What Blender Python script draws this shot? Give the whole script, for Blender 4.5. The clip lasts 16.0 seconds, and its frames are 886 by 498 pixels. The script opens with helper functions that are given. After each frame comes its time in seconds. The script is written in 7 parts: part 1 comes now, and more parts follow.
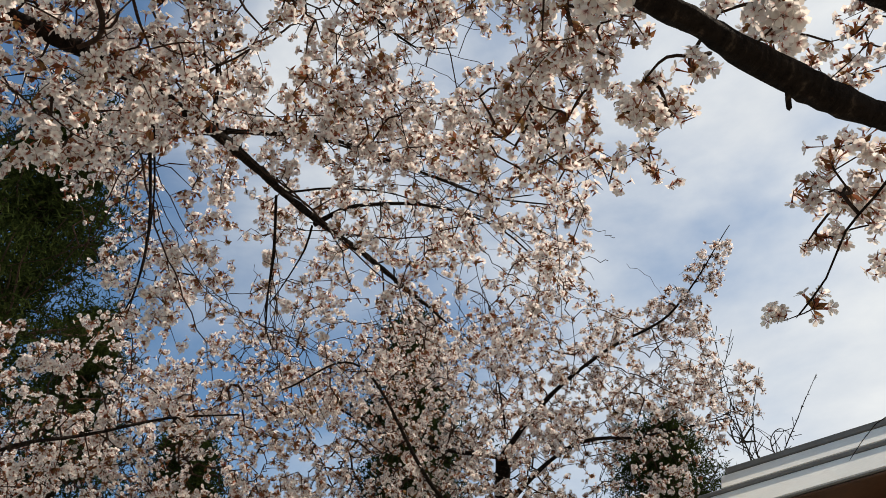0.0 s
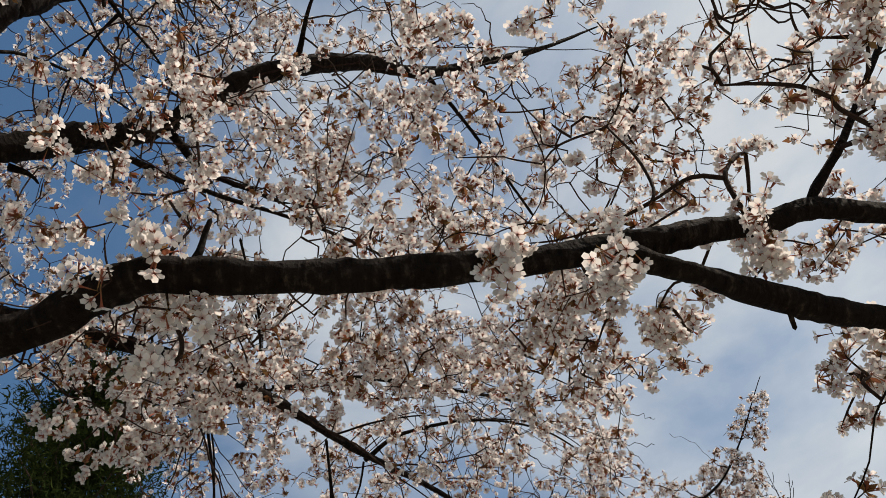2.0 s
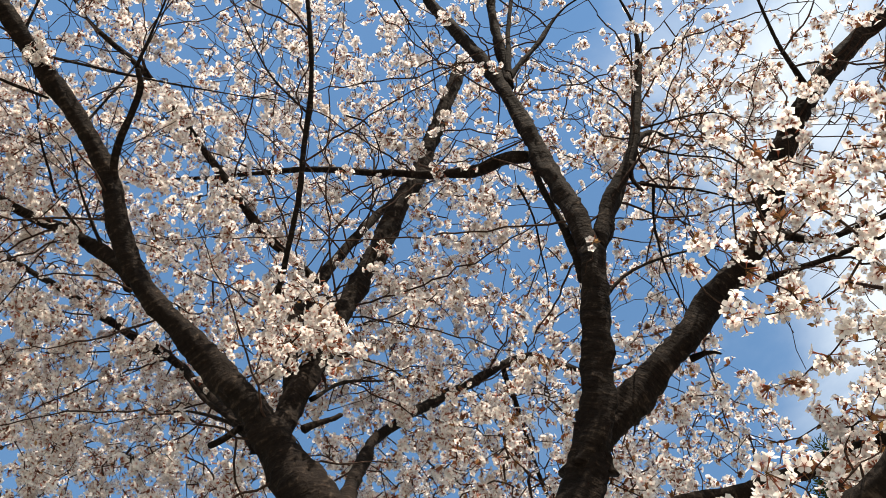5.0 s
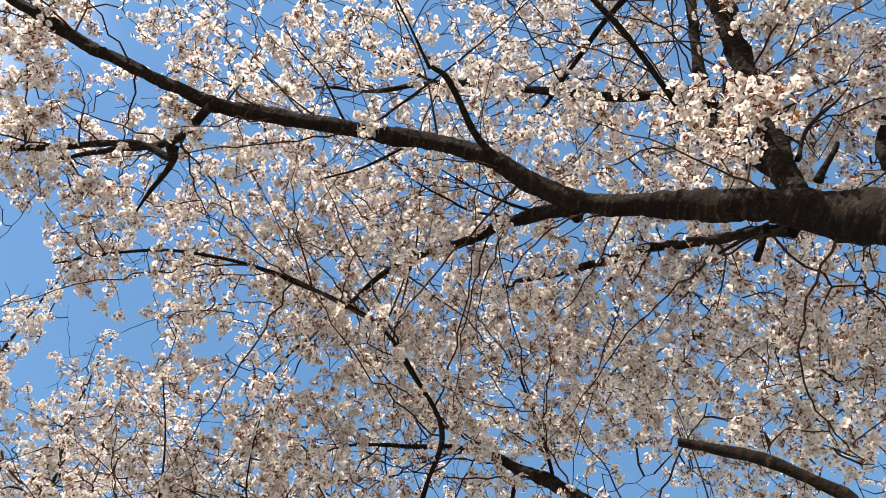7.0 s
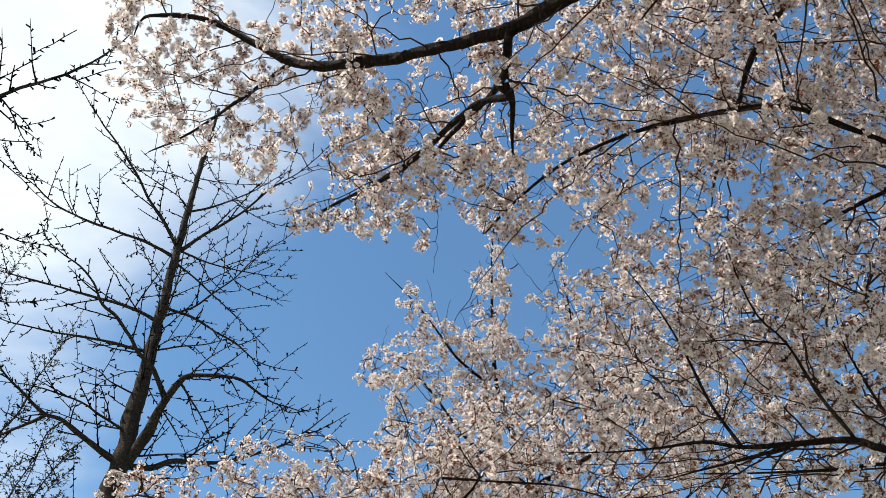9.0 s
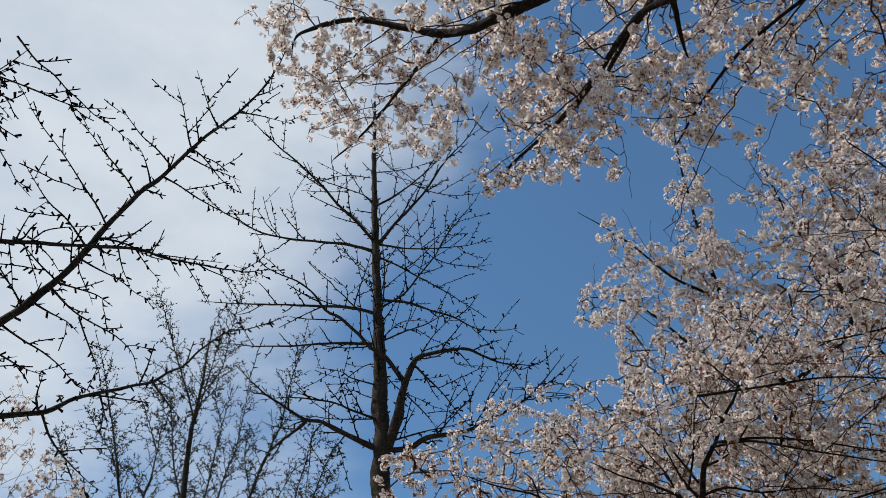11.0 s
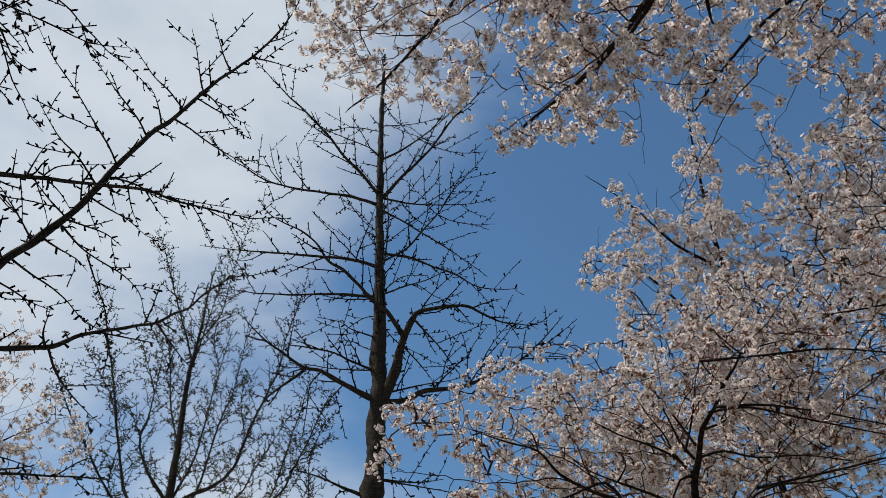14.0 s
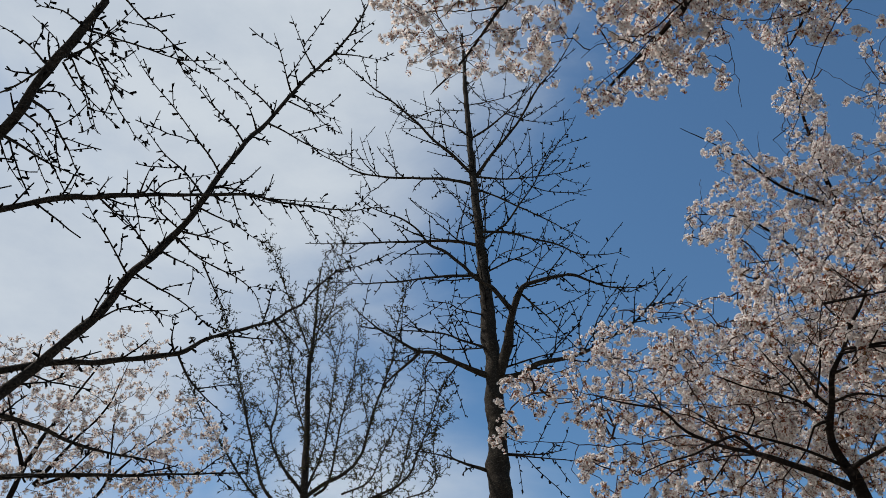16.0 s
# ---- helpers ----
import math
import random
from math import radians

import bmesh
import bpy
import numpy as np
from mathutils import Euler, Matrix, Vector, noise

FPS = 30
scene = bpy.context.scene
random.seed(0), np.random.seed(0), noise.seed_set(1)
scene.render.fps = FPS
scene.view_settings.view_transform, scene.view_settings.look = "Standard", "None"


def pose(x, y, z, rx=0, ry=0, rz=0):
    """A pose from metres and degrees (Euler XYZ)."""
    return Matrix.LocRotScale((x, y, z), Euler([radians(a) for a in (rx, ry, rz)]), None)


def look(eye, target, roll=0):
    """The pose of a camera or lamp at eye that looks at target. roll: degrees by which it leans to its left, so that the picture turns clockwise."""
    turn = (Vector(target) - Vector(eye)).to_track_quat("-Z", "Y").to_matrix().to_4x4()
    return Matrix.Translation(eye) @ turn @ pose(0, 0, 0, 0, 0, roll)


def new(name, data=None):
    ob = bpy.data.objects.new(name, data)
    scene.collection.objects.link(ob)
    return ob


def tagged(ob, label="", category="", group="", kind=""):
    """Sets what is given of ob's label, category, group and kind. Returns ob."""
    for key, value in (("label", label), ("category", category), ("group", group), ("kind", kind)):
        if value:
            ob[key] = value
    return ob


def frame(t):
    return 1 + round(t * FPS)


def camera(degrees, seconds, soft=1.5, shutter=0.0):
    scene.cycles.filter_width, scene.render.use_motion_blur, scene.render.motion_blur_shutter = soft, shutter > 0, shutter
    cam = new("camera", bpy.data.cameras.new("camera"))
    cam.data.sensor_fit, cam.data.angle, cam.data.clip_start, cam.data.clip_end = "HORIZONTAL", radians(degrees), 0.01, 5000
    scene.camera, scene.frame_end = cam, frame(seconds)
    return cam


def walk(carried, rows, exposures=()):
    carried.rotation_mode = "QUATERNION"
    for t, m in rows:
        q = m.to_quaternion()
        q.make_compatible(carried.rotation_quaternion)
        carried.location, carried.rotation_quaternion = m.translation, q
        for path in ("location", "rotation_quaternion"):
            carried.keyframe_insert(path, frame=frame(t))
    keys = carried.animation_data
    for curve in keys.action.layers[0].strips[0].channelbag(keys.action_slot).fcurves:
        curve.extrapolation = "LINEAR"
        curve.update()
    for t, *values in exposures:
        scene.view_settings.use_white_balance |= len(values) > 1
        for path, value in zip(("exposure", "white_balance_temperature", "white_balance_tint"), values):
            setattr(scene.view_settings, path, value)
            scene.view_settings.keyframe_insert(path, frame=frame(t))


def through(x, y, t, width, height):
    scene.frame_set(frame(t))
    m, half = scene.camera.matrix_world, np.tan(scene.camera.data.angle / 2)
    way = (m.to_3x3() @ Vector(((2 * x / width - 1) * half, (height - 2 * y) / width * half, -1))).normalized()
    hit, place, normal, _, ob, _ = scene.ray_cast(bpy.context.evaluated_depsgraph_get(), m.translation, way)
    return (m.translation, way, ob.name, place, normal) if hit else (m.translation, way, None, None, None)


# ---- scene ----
cam = camera(56.1, 16.0, soft=0.38)
PATH = [
    (0.0, (0.001, -0.067, 1.658), (-0.003, 1.465, 2.943), -2.39),
    (0.5, (0.014, -0.152, 1.629), (0.104, 1.369, 2.924), -3.64),
    (1.0, (0.029, -0.248, 1.609), (0.177, 1.183, 2.999), -4.84),
    (1.5, (0.002, -0.299, 1.618), (0.166, 1.019, 3.113), -7.37),
    (2.0, (-0.058, -0.359, 1.629), (-0.039, 0.855, 3.219), -13.44),
    (2.5, (-0.150, -0.412, 1.639), (-0.409, 0.679, 3.295), -13.98),
    (3.0, (-0.230, -0.420, 1.648), (-0.718, 0.557, 3.323), -12.30),
    (3.2, (-0.237, -0.414, 1.662), (-0.866, 0.471, 3.342), -8.82),
    (5.3, (-0.204, -0.596, 1.674), (-1.072, -0.437, 3.468), 6.46),
    (5.5, (-0.206, -0.620, 1.661), (-1.110, -0.581, 3.445), 7.60),
    (6.0, (-0.254, -0.693, 1.643), (-1.187, -0.897, 3.400), 8.24),
    (6.5, (-0.335, -0.745, 1.609), (-1.291, -1.086, 3.333), 5.95),
    (7.0, (-0.391, -0.773, 1.590), (-1.353, -1.320, 3.256), 0.41),
    (7.5, (-0.407, -0.744, 1.610), (-1.284, -1.532, 3.226), 1.29),
    (8.0, (-0.398, -0.714, 1.610), (-1.212, -1.592, 3.212), -1.51),
    (8.5, (-0.374, -0.705, 1.616), (-1.101, -1.696, 3.195), -2.85),
    (9.0, (-0.308, -0.710, 1.558), (-0.723, -2.017, 3.013), -1.41),
    (9.5, (-0.257, -0.725, 1.550), (-0.463, -2.121, 2.968), -2.92),
    (10.0, (-0.218, -0.721, 1.539), (-0.300, -2.142, 2.944), -3.92),
    (10.2, (-0.208, -0.723, 1.552), (-0.264, -2.151, 2.951), -4.19),
    (12.3, (-0.164, -0.663, 1.456), (-0.095, -2.124, 2.820), -2.14),
    (12.5, (-0.165, -0.656, 1.445), (-0.095, -2.124, 2.802), -1.82),
    (13.0, (-0.150, -0.676, 1.460), (-0.098, -2.157, 2.804), -0.93),
    (13.5, (-0.124, -0.701, 1.497), (-0.082, -2.217, 2.801), -0.48),
    (14.0, (-0.088, -0.699, 1.502), (-0.083, -2.208, 2.814), -1.10),
    (14.5, (-0.075, -0.712, 1.466), (-0.015, -2.231, 2.766), -1.81),
    (15.0, (-0.068, -0.689, 1.507), (0.095, -2.217, 2.786), -1.51),
    (15.5, (-0.070, -0.714, 1.505), (0.143, -2.243, 2.776), -1.39),
    (16.0, (-0.076, -0.698, 1.465), (0.170, -2.217, 2.743), -1.58),
]
EXPOSURES = [
    (0.0, 0.36, 7400, 12), (0.5, 0.1, 7250, 11), (2.0, 0.06, 7150, 11), (3.0, 0.4, 7200, 11), (5.5, 1.13, 7450, 9), (7.0, 1.23, 7300, 9),
    (8.5, 1.02, 7050, 9), (9.0, 0.74, 6950, 9), (9.5, 0.32, 6800, 9), (10.0, 0.15, 6700, 10), (12.5, 0.08, 6650, 10), (16.0, -0.04, 6650, 10),
]
walk(cam, [(t, look(eye, target, roll)) for t, eye, target, roll in PATH], EXPOSURES)

# ---- sky and sun ----
SUN_AZ, SUN_EL = 95.0, 55.0


def heading(az, el):
    a, e = radians(az), radians(el)
    return Vector((math.sin(a) * math.cos(e), math.cos(a) * math.cos(e), math.sin(e)))


world = bpy.data.worlds.new("sky")
scene.world = world
world.use_nodes = True
wt = world.node_tree
wt.nodes.clear()


def wnode(kind, **inputs):
    n = wt.nodes.new(kind)
    for k, v in inputs.items():
        n.inputs[k].default_value = v
    return n


sky = wt.nodes.new("ShaderNodeTexSky")
sky.sky_type, sky.sun_disc = "NISHITA", False
sky.sun_elevation, sky.sun_rotation = radians(SUN_EL), radians(SUN_AZ)
sky.air_density, sky.dust_density, sky.ozone_density = 1.0, 0.1, 2.0
coord = wt.nodes.new("ShaderNodeTexCoord")
stretch = wnode("ShaderNodeMapping")
stretch.inputs["Scale"].default_value = (1.0, 1.0, 2.2)
big = wnode("ShaderNodeTexNoise", Scale=1.9, Detail=8.0, Roughness=0.52, Distortion=0.3)
towards = wt.nodes.new("ShaderNodeVectorMath")
towards.operation = "DOT_PRODUCT"
towards.inputs[1].default_value = heading(60, 20)
lean = wt.nodes.new("ShaderNodeMath")
lean.operation = "MULTIPLY_ADD"
lean.inputs[1].default_value, lean.inputs[2].default_value = 0.45, -0.165
bank = wt.nodes.new("ShaderNodeVectorMath")
bank.operation = "DOT_PRODUCT"
bank.inputs[1].default_value = heading(118, 38)
edge = wt.nodes.new("ShaderNodeMath")
edge.operation = "MULTIPLY_ADD"
edge.inputs[1].default_value, edge.inputs[2].default_value = 1.35, -0.97
limit = wt.nodes.new("ShaderNodeMath")
limit.operation = "MINIMUM"
limit.inputs[1].default_value = 0.26
most = wt.nodes.new("ShaderNodeMath")
most.operation = "MAXIMUM"
add = wt.nodes.new("ShaderNodeMath")
add.operation = "ADD"
veil = wt.nodes.new("ShaderNodeMapRange")
veil.interpolation_type = "SMOOTHSTEP"
for k, v in (("From Min", 0.4), ("From Max", 0.8), ("To Min", 0.0), ("To Max", 0.92)):
    veil.inputs[k].default_value = v
mixer = wt.nodes.new("ShaderNodeMixRGB")
mixer.inputs["Color2"].default_value = (5.2, 5.6, 6.2, 1)
puff = wnode("ShaderNodeTexNoise", Scale=6.0, Detail=6.0, Roughness=0.6)
body = wt.nodes.new("ShaderNodeValToRGB")
for e, (p, c) in zip(body.color_ramp.elements, ((0.3, (0.7, 0.8, 0.93)), (0.66, (0.87, 0.96, 1.05)))):
    e.position, e.color = p, (*c, 1)
glow = wt.nodes.new("ShaderNodeVectorMath")
glow.operation = "SCALE"
glow.inputs["Scale"].default_value = 7.0
tint = wt.nodes.new("ShaderNodeMixRGB")
tint.blend_type = "MULTIPLY"
tint.inputs["Fac"].default_value = 1.0
tint.inputs["Color2"].default_value = (0.74, 1.02, 1.12, 1)
back = wnode("ShaderNodeBackground", Strength=0.107)
wout = wt.nodes.new("ShaderNodeOutputWorld")
for a, b in ((coord.outputs["Generated"], stretch.inputs["Vector"]), (stretch.outputs[0], big.inputs["Vector"]),
             (coord.outputs["Generated"], towards.inputs[0]), (towards.outputs["Value"], lean.inputs[0]),
             (coord.outputs["Generated"], bank.inputs[0]), (bank.outputs["Value"], edge.inputs[0]), (edge.outputs[0], limit.inputs[0]), (limit.outputs[0], most.inputs[0]), (lean.outputs[0], most.inputs[1]), (most.outputs[0], add.inputs[0]), (big.outputs[0], add.inputs[1]), (add.outputs[0], veil.inputs["Value"]),
             (veil.outputs[0], mixer.inputs["Fac"]), (stretch.outputs[0], puff.inputs["Vector"]), (puff.outputs[0], body.inputs[0]),
             (body.outputs[0], glow.inputs[0]), (glow.outputs[0], mixer.inputs["Color2"]), (sky.outputs[0], tint.inputs["Color1"]), (tint.outputs[0], mixer.inputs["Color1"]),
             (mixer.outputs[0], back.inputs["Color"]), (back.outputs[0], wout.inputs["Surface"])):
    wt.links.new(a, b)

lamp = bpy.data.lights.new("sun", "SUN")
lamp.energy, lamp.angle, lamp.color = 4.7, radians(0.5), (1.0, 0.95, 0.88)
sun = new("sun", lamp)
sun.matrix_world = look(heading(SUN_AZ, SUN_EL) * 40, (0, 0, 0))


# ---- materials ----
def material(name, rough=0.8):
    m = bpy.data.materials.new(name)
    m.use_nodes = True
    nt = m.node_tree
    bsdf = nt.nodes["Principled BSDF"]
    bsdf.inputs["Roughness"].default_value = rough
    bsdf.inputs["Specular IOR Level"].default_value = 0.15 if rough > 0.85 else 0.4
    return m, nt, bsdf


def ramp(nt, stops):
    r = nt.nodes.new("ShaderNodeValToRGB")
    while len(r.color_ramp.elements) < len(stops):
        r.color_ramp.elements.new(0.5)
    for e, (p, c) in zip(r.color_ramp.elements, stops):
        e.position, e.color = p, (*c, 1)
    return r


def noisy(nt, scale, detail=5.0, rough=0.6, stretch=None):
    tc = nt.nodes.new("ShaderNodeTexCoord")
    n = nt.nodes.new("ShaderNodeTexNoise")
    n.inputs["Scale"].default_value, n.inputs["Detail"].default_value, n.inputs["Roughness"].default_value = scale, detail, rough
    if stretch:
        mp = nt.nodes.new("ShaderNodeMapping")
        mp.inputs["Scale"].default_value = stretch
        nt.links.new(tc.outputs["Object"], mp.inputs["Vector"])
        nt.links.new(mp.outputs[0], n.inputs["Vector"])
    else:
        nt.links.new(tc.outputs["Object"], n.inputs["Vector"])
    return n


def bump(nt, bsdf, source, strength, distance):
    b = nt.nodes.new("ShaderNodeBump")
    b.inputs["Strength"].default_value, b.inputs["Distance"].default_value = strength, distance
    nt.links.new(source, b.inputs["Height"])
    nt.links.new(b.outputs[0], bsdf.inputs["Normal"])


def bark(name, dark, mid, light, banded):
    m, nt, bsdf = material(name, 0.9)
    bsdf.inputs["Specular IOR Level"].default_value = 0.07
    fine, coarse = noisy(nt, 60, 6, 0.65), noisy(nt, 7, 4, 0.6)
    along = nt.nodes.new("ShaderNodeAttribute")
    along.attribute_name = "along"
    xyz = nt.nodes.new("ShaderNodeCombineXYZ")
    lent = nt.nodes.new("ShaderNodeTexNoise")
    lent.inputs["Scale"].default_value, lent.inputs["Detail"].default_value = 55.0, 3.0
    sep = nt.nodes.new("ShaderNodeTexCoord")
    small = nt.nodes.new("ShaderNodeVectorMath")
    small.operation = "SCALE"
    small.inputs["Scale"].default_value = 0.3
    sumv = nt.nodes.new("ShaderNodeVectorMath")
    nt.links.new(along.outputs["Fac"], xyz.inputs[0])
    nt.links.new(sep.outputs["Object"], small.inputs[0])
    nt.links.new(xyz.outputs[0], sumv.inputs[0])
    nt.links.new(small.outputs[0], sumv.inputs[1])
    nt.links.new(sumv.outputs[0], lent.inputs["Vector"])
    mix1 = nt.nodes.new("ShaderNodeMath")
    mix1.operation = "MULTIPLY_ADD"
    mix1.inputs[1].default_value = banded
    nt.links.new(lent.outputs[0], mix1.inputs[0])
    half = nt.nodes.new("ShaderNodeMath")
    half.operation = "MULTIPLY"
    nt.links.new(fine.outputs[0], half.inputs[0])
    half.inputs[1].default_value = 1.0 - banded
    nt.links.new(half.outputs[0], mix1.inputs[2])
    r = ramp(nt, [(0.34, dark), (0.55, mid), (0.7, light)])
    nt.links.new(mix1.outputs[0], r.inputs[0])
    tone = ramp(nt, [(0.3, (0.55, 0.55, 0.55)), (0.7, (1.0, 0.97, 0.93))])
    nt.links.new(coarse.outputs[0], tone.inputs[0])
    mul = nt.nodes.new("ShaderNodeMixRGB")
    mul.blend_type = "MULTIPLY"
    mul.inputs["Fac"].default_value = 1.0
    nt.links.new(r.outputs[0], mul.inputs["Color1"])
    nt.links.new(tone.outputs[0], mul.inputs["Color2"])
    nt.links.new(mul.outputs[0], bsdf.inputs["Base Color"])
    bump(nt, bsdf, mix1.outputs[0], 1.0, 0.02)
    return m


CHERRY_BARK = bark("cherry_bark", (0.007, 0.005, 0.0045), (0.019, 0.0135, 0.011), (0.09, 0.067, 0.052), 0.5)
TWIG_BARK = bark("twig_bark", (0.026, 0.015, 0.011), (0.06, 0.036, 0.028), (0.12, 0.082, 0.064), 0.3)
GINKGO_BARK = bark("ginkgo_bark", (0.014, 0.011, 0.009), (0.045, 0.037, 0.03), (0.17, 0.15, 0.125), 0.25)
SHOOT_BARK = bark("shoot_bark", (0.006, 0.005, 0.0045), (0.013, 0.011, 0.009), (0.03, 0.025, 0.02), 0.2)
PINE_BARK = bark("pine_bark", (0.03, 0.02, 0.015), (0.09, 0.06, 0.045), (0.16, 0.12, 0.09), 0.2)


def thin(name, stops, attr, through, spread):
    """Petals and leaves: light passes through them."""
    m = bpy.data.materials.new(name)
    m.use_nodes = True
    nt = m.node_tree
    nt.nodes.clear()
    a = nt.nodes.new("ShaderNodeAttribute")
    a.attribute_name = attr
    r = ramp(nt, stops)
    nt.links.new(a.outputs["Fac"], r.inputs[0])
    geo = nt.nodes.new("ShaderNodeNewGeometry")
    hsv = nt.nodes.new("ShaderNodeHueSaturation")
    vary = nt.nodes.new("ShaderNodeMapRange")
    vary.inputs["To Min"].default_value, vary.inputs["To Max"].default_value = 1.0 - spread, 1.0 + spread * 0.3
    nt.links.new(geo.outputs["Random Per Island"], vary.inputs["Value"])
    nt.links.new(vary.outputs[0], hsv.inputs["Value"])
    nt.links.new(r.outputs[0], hsv.inputs["Color"])
    d, t = nt.nodes.new("ShaderNodeBsdfDiffuse"), nt.nodes.new("ShaderNodeBsdfTranslucent")
    mx, o = nt.nodes.new("ShaderNodeMixShader"), nt.nodes.new("ShaderNodeOutputMaterial")
    mx.inputs[0].default_value = through
    for s in (d, t):
        nt.links.new(hsv.outputs[0], s.inputs["Color"])
    nt.links.new(d.outputs[0], mx.inputs[1])
    nt.links.new(t.outputs[0], mx.inputs[2])
    nt.links.new(mx.outputs[0], o.inputs["Surface"])
    return m


PETAL = thin("petal", [(0.0, (0.35, 0.12, 0.1)), (0.22, (0.68, 0.48, 0.43)), (0.45, (0.81, 0.74, 0.7)), (1.0, (0.84, 0.795, 0.755))], "heart", 0.53, 0.32)
STALK = thin("stalk", [(0.0, (0.2, 0.13, 0.05)), (1.0, (0.3, 0.1, 0.065))], "heart", 0.15, 0.3)
YOUNG = thin("young_leaf", [(0.0, (0.27, 0.085, 0.05)), (1.0, (0.3, 0.18, 0.075))], "heart", 0.4, 0.45)
BUD = thin("bud", [(0.0, (0.06, 0.055, 0.022)), (1.0, (0.1, 0.1, 0.03))], "heart", 0.3, 0.4)
NEEDLE = thin("needle", [(0.0, (0.014, 0.022, 0.007)), (1.0, (0.034, 0.045, 0.013))], "heart", 0.2, 0.5)


# ---- mesh tools ----
def mesh_from(name, verts, faces_list, mats, attrs=None, smooth=True):
    """faces_list: (faces, material slot) pairs of equal-sided faces."""
    me = bpy.data.meshes.new(name)
    verts = np.asarray(verts, dtype=np.float32)
    me.vertices.add(len(verts))
    me.vertices.foreach_set("co", verts.ravel())
    loops, starts, slots, at = [], [], [], 0
    for f, slot in faces_list:
        f = np.asarray(f, dtype=np.int32)
        if not len(f):
            continue
        k = f.shape[1]
        loops.append(f.ravel())
        starts.append(at + k * np.arange(len(f), dtype=np.int32))
        slots.append(np.full(len(f), slot, dtype=np.int32))
        at += f.size
    loops, starts, slots = np.concatenate(loops), np.concatenate(starts), np.concatenate(slots)
    me.loops.add(len(loops))
    me.loops.foreach_set("vertex_index", loops)
    me.polygons.add(len(starts))
    me.polygons.foreach_set("loop_start", starts)
    me.polygons.foreach_set("material_index", slots)
    for m in mats:
        me.materials.append(m)
    for key, values in (attrs or {}).items():
        me.attributes.new(key, "FLOAT", "POINT").data.foreach_set("value", np.asarray(values, dtype=np.float32))
    me.update(calc_edges=True)
    if smooth:
        me.polygons.foreach_set("use_smooth", np.ones(len(starts), dtype=bool))
    return me


def spline(pts, step):
    """Points at even steps on a smooth line through pts."""
    p = np.array(pts, dtype=float)
    p = np.vstack([2 * p[0] - p[1], p, 2 * p[-1] - p[-2]])
    out = []
    for i in range(1, len(p) - 2):
        a, b, c, d = p[i - 1:i + 3]
        n = max(2, int(np.linalg.norm(c - b) / step))
        s = (np.arange(n) / n)[:, None]
        out.append(0.5 * (2 * b + (c - a) * s + (2 * a - 5 * b + 4 * c - d) * s ** 2 + (3 * b - a - 3 * c + d) * s ** 3))
    out.append(p[-2:-1])
    return np.vstack(out)


def tube(path, radii, sides):
    """Rings round a path: verts, quads, run along it."""
    path, radii = np.asarray(path), np.asarray(radii)
    tan = np.gradient(path, axis=0)
    tan /= np.linalg.norm(tan, axis=1)[:, None] + 1e-9
    ref = np.array([0.0, 0.0, 1.0]) if abs(tan[0][2]) < 0.8 else np.array([1.0, 0.0, 0.0])
    u = np.cross(tan, ref)
    u /= np.linalg.norm(u, axis=1)[:, None] + 1e-9
    v = np.cross(tan, u)
    ang = 2 * np.pi * np.arange(sides) / sides
    ring = u[:, None] * np.cos(ang)[None, :, None] + v[:, None] * np.sin(ang)[None, :, None]
    r = radii if radii.ndim == 2 else radii[:, None]
    verts = (path[:, None] + ring * r[..., None]).reshape(-1, 3)
    n = len(path)
    i, j = np.meshgrid(np.arange(n - 1), np.arange(sides), indexing="ij")
    k = (j + 1) % sides
    quads = np.stack([i * sides + j, i * sides + k, (i + 1) * sides + k, (i + 1) * sides + j], -1).reshape(-1, 4)
    run = np.concatenate([[0], np.cumsum(np.linalg.norm(np.diff(path, axis=0), axis=1))])
    return verts, quads, np.repeat(run, sides)


def unit(v):
    return v / (np.linalg.norm(v, axis=-1, keepdims=True) + 1e-9)


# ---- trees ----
# Eye point near the middle of the camera path.
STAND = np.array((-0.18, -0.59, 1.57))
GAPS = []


def view_gap(az, el, half):
    """An opening between the crowns: a cone from STAND, fitted to the camera's view."""
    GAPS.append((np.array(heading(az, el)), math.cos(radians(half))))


view_gap(-35, 40, 2.4)
view_gap(-32, 37, 2.4)
view_gap(-32, 32, 1.9)
view_gap(22, 42, 3.6)
view_gap(19, 42, 2.1)
view_gap(27, 34, 2.9)
view_gap(24, 30, 2.7)
view_gap(27, 28, 3.5)
view_gap(28, 43, 2.3)
view_gap(-10, 48, 1.6)
view_gap(26, 42, 2.7)
view_gap(19, 50, 1.6)
view_gap(-13, 53, 1.8)
view_gap(23, 41, 2.7)
view_gap(-168, 44, 2.0)
view_gap(-174, 43, 3.5)
view_gap(-172, 40, 1.6)
view_gap(179, 41, 3.5)
view_gap(171, 45, 3.5)
view_gap(162, 46, 5.0)
view_gap(156, 53, 3.5)
view_gap(-171, 37, 1.2)
view_gap(-172, 43, 3.5)
view_gap(-178, 42, 3.1)
view_gap(-171, 43, 3.5)
view_gap(-174, 36, 2.7)
view_gap(-172, 32, 1.0)
view_gap(148, 47, 7.7)
view_gap(173, 44, 5.8)
view_gap(-148, 44, 1.6)
view_gap(161, 37, 5.8)
view_gap(-155, 41, 0.9)
view_gap(-160, 46, 1.8)
view_gap(-168, 34, 1.0)
view_gap(-169, 35, 1.6)
view_gap(-172, 38, 2.3)
view_gap(-164, 36, 0.8)
view_gap(-168, 32, 0.9)
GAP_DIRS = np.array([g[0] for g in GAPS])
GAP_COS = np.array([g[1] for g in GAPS])


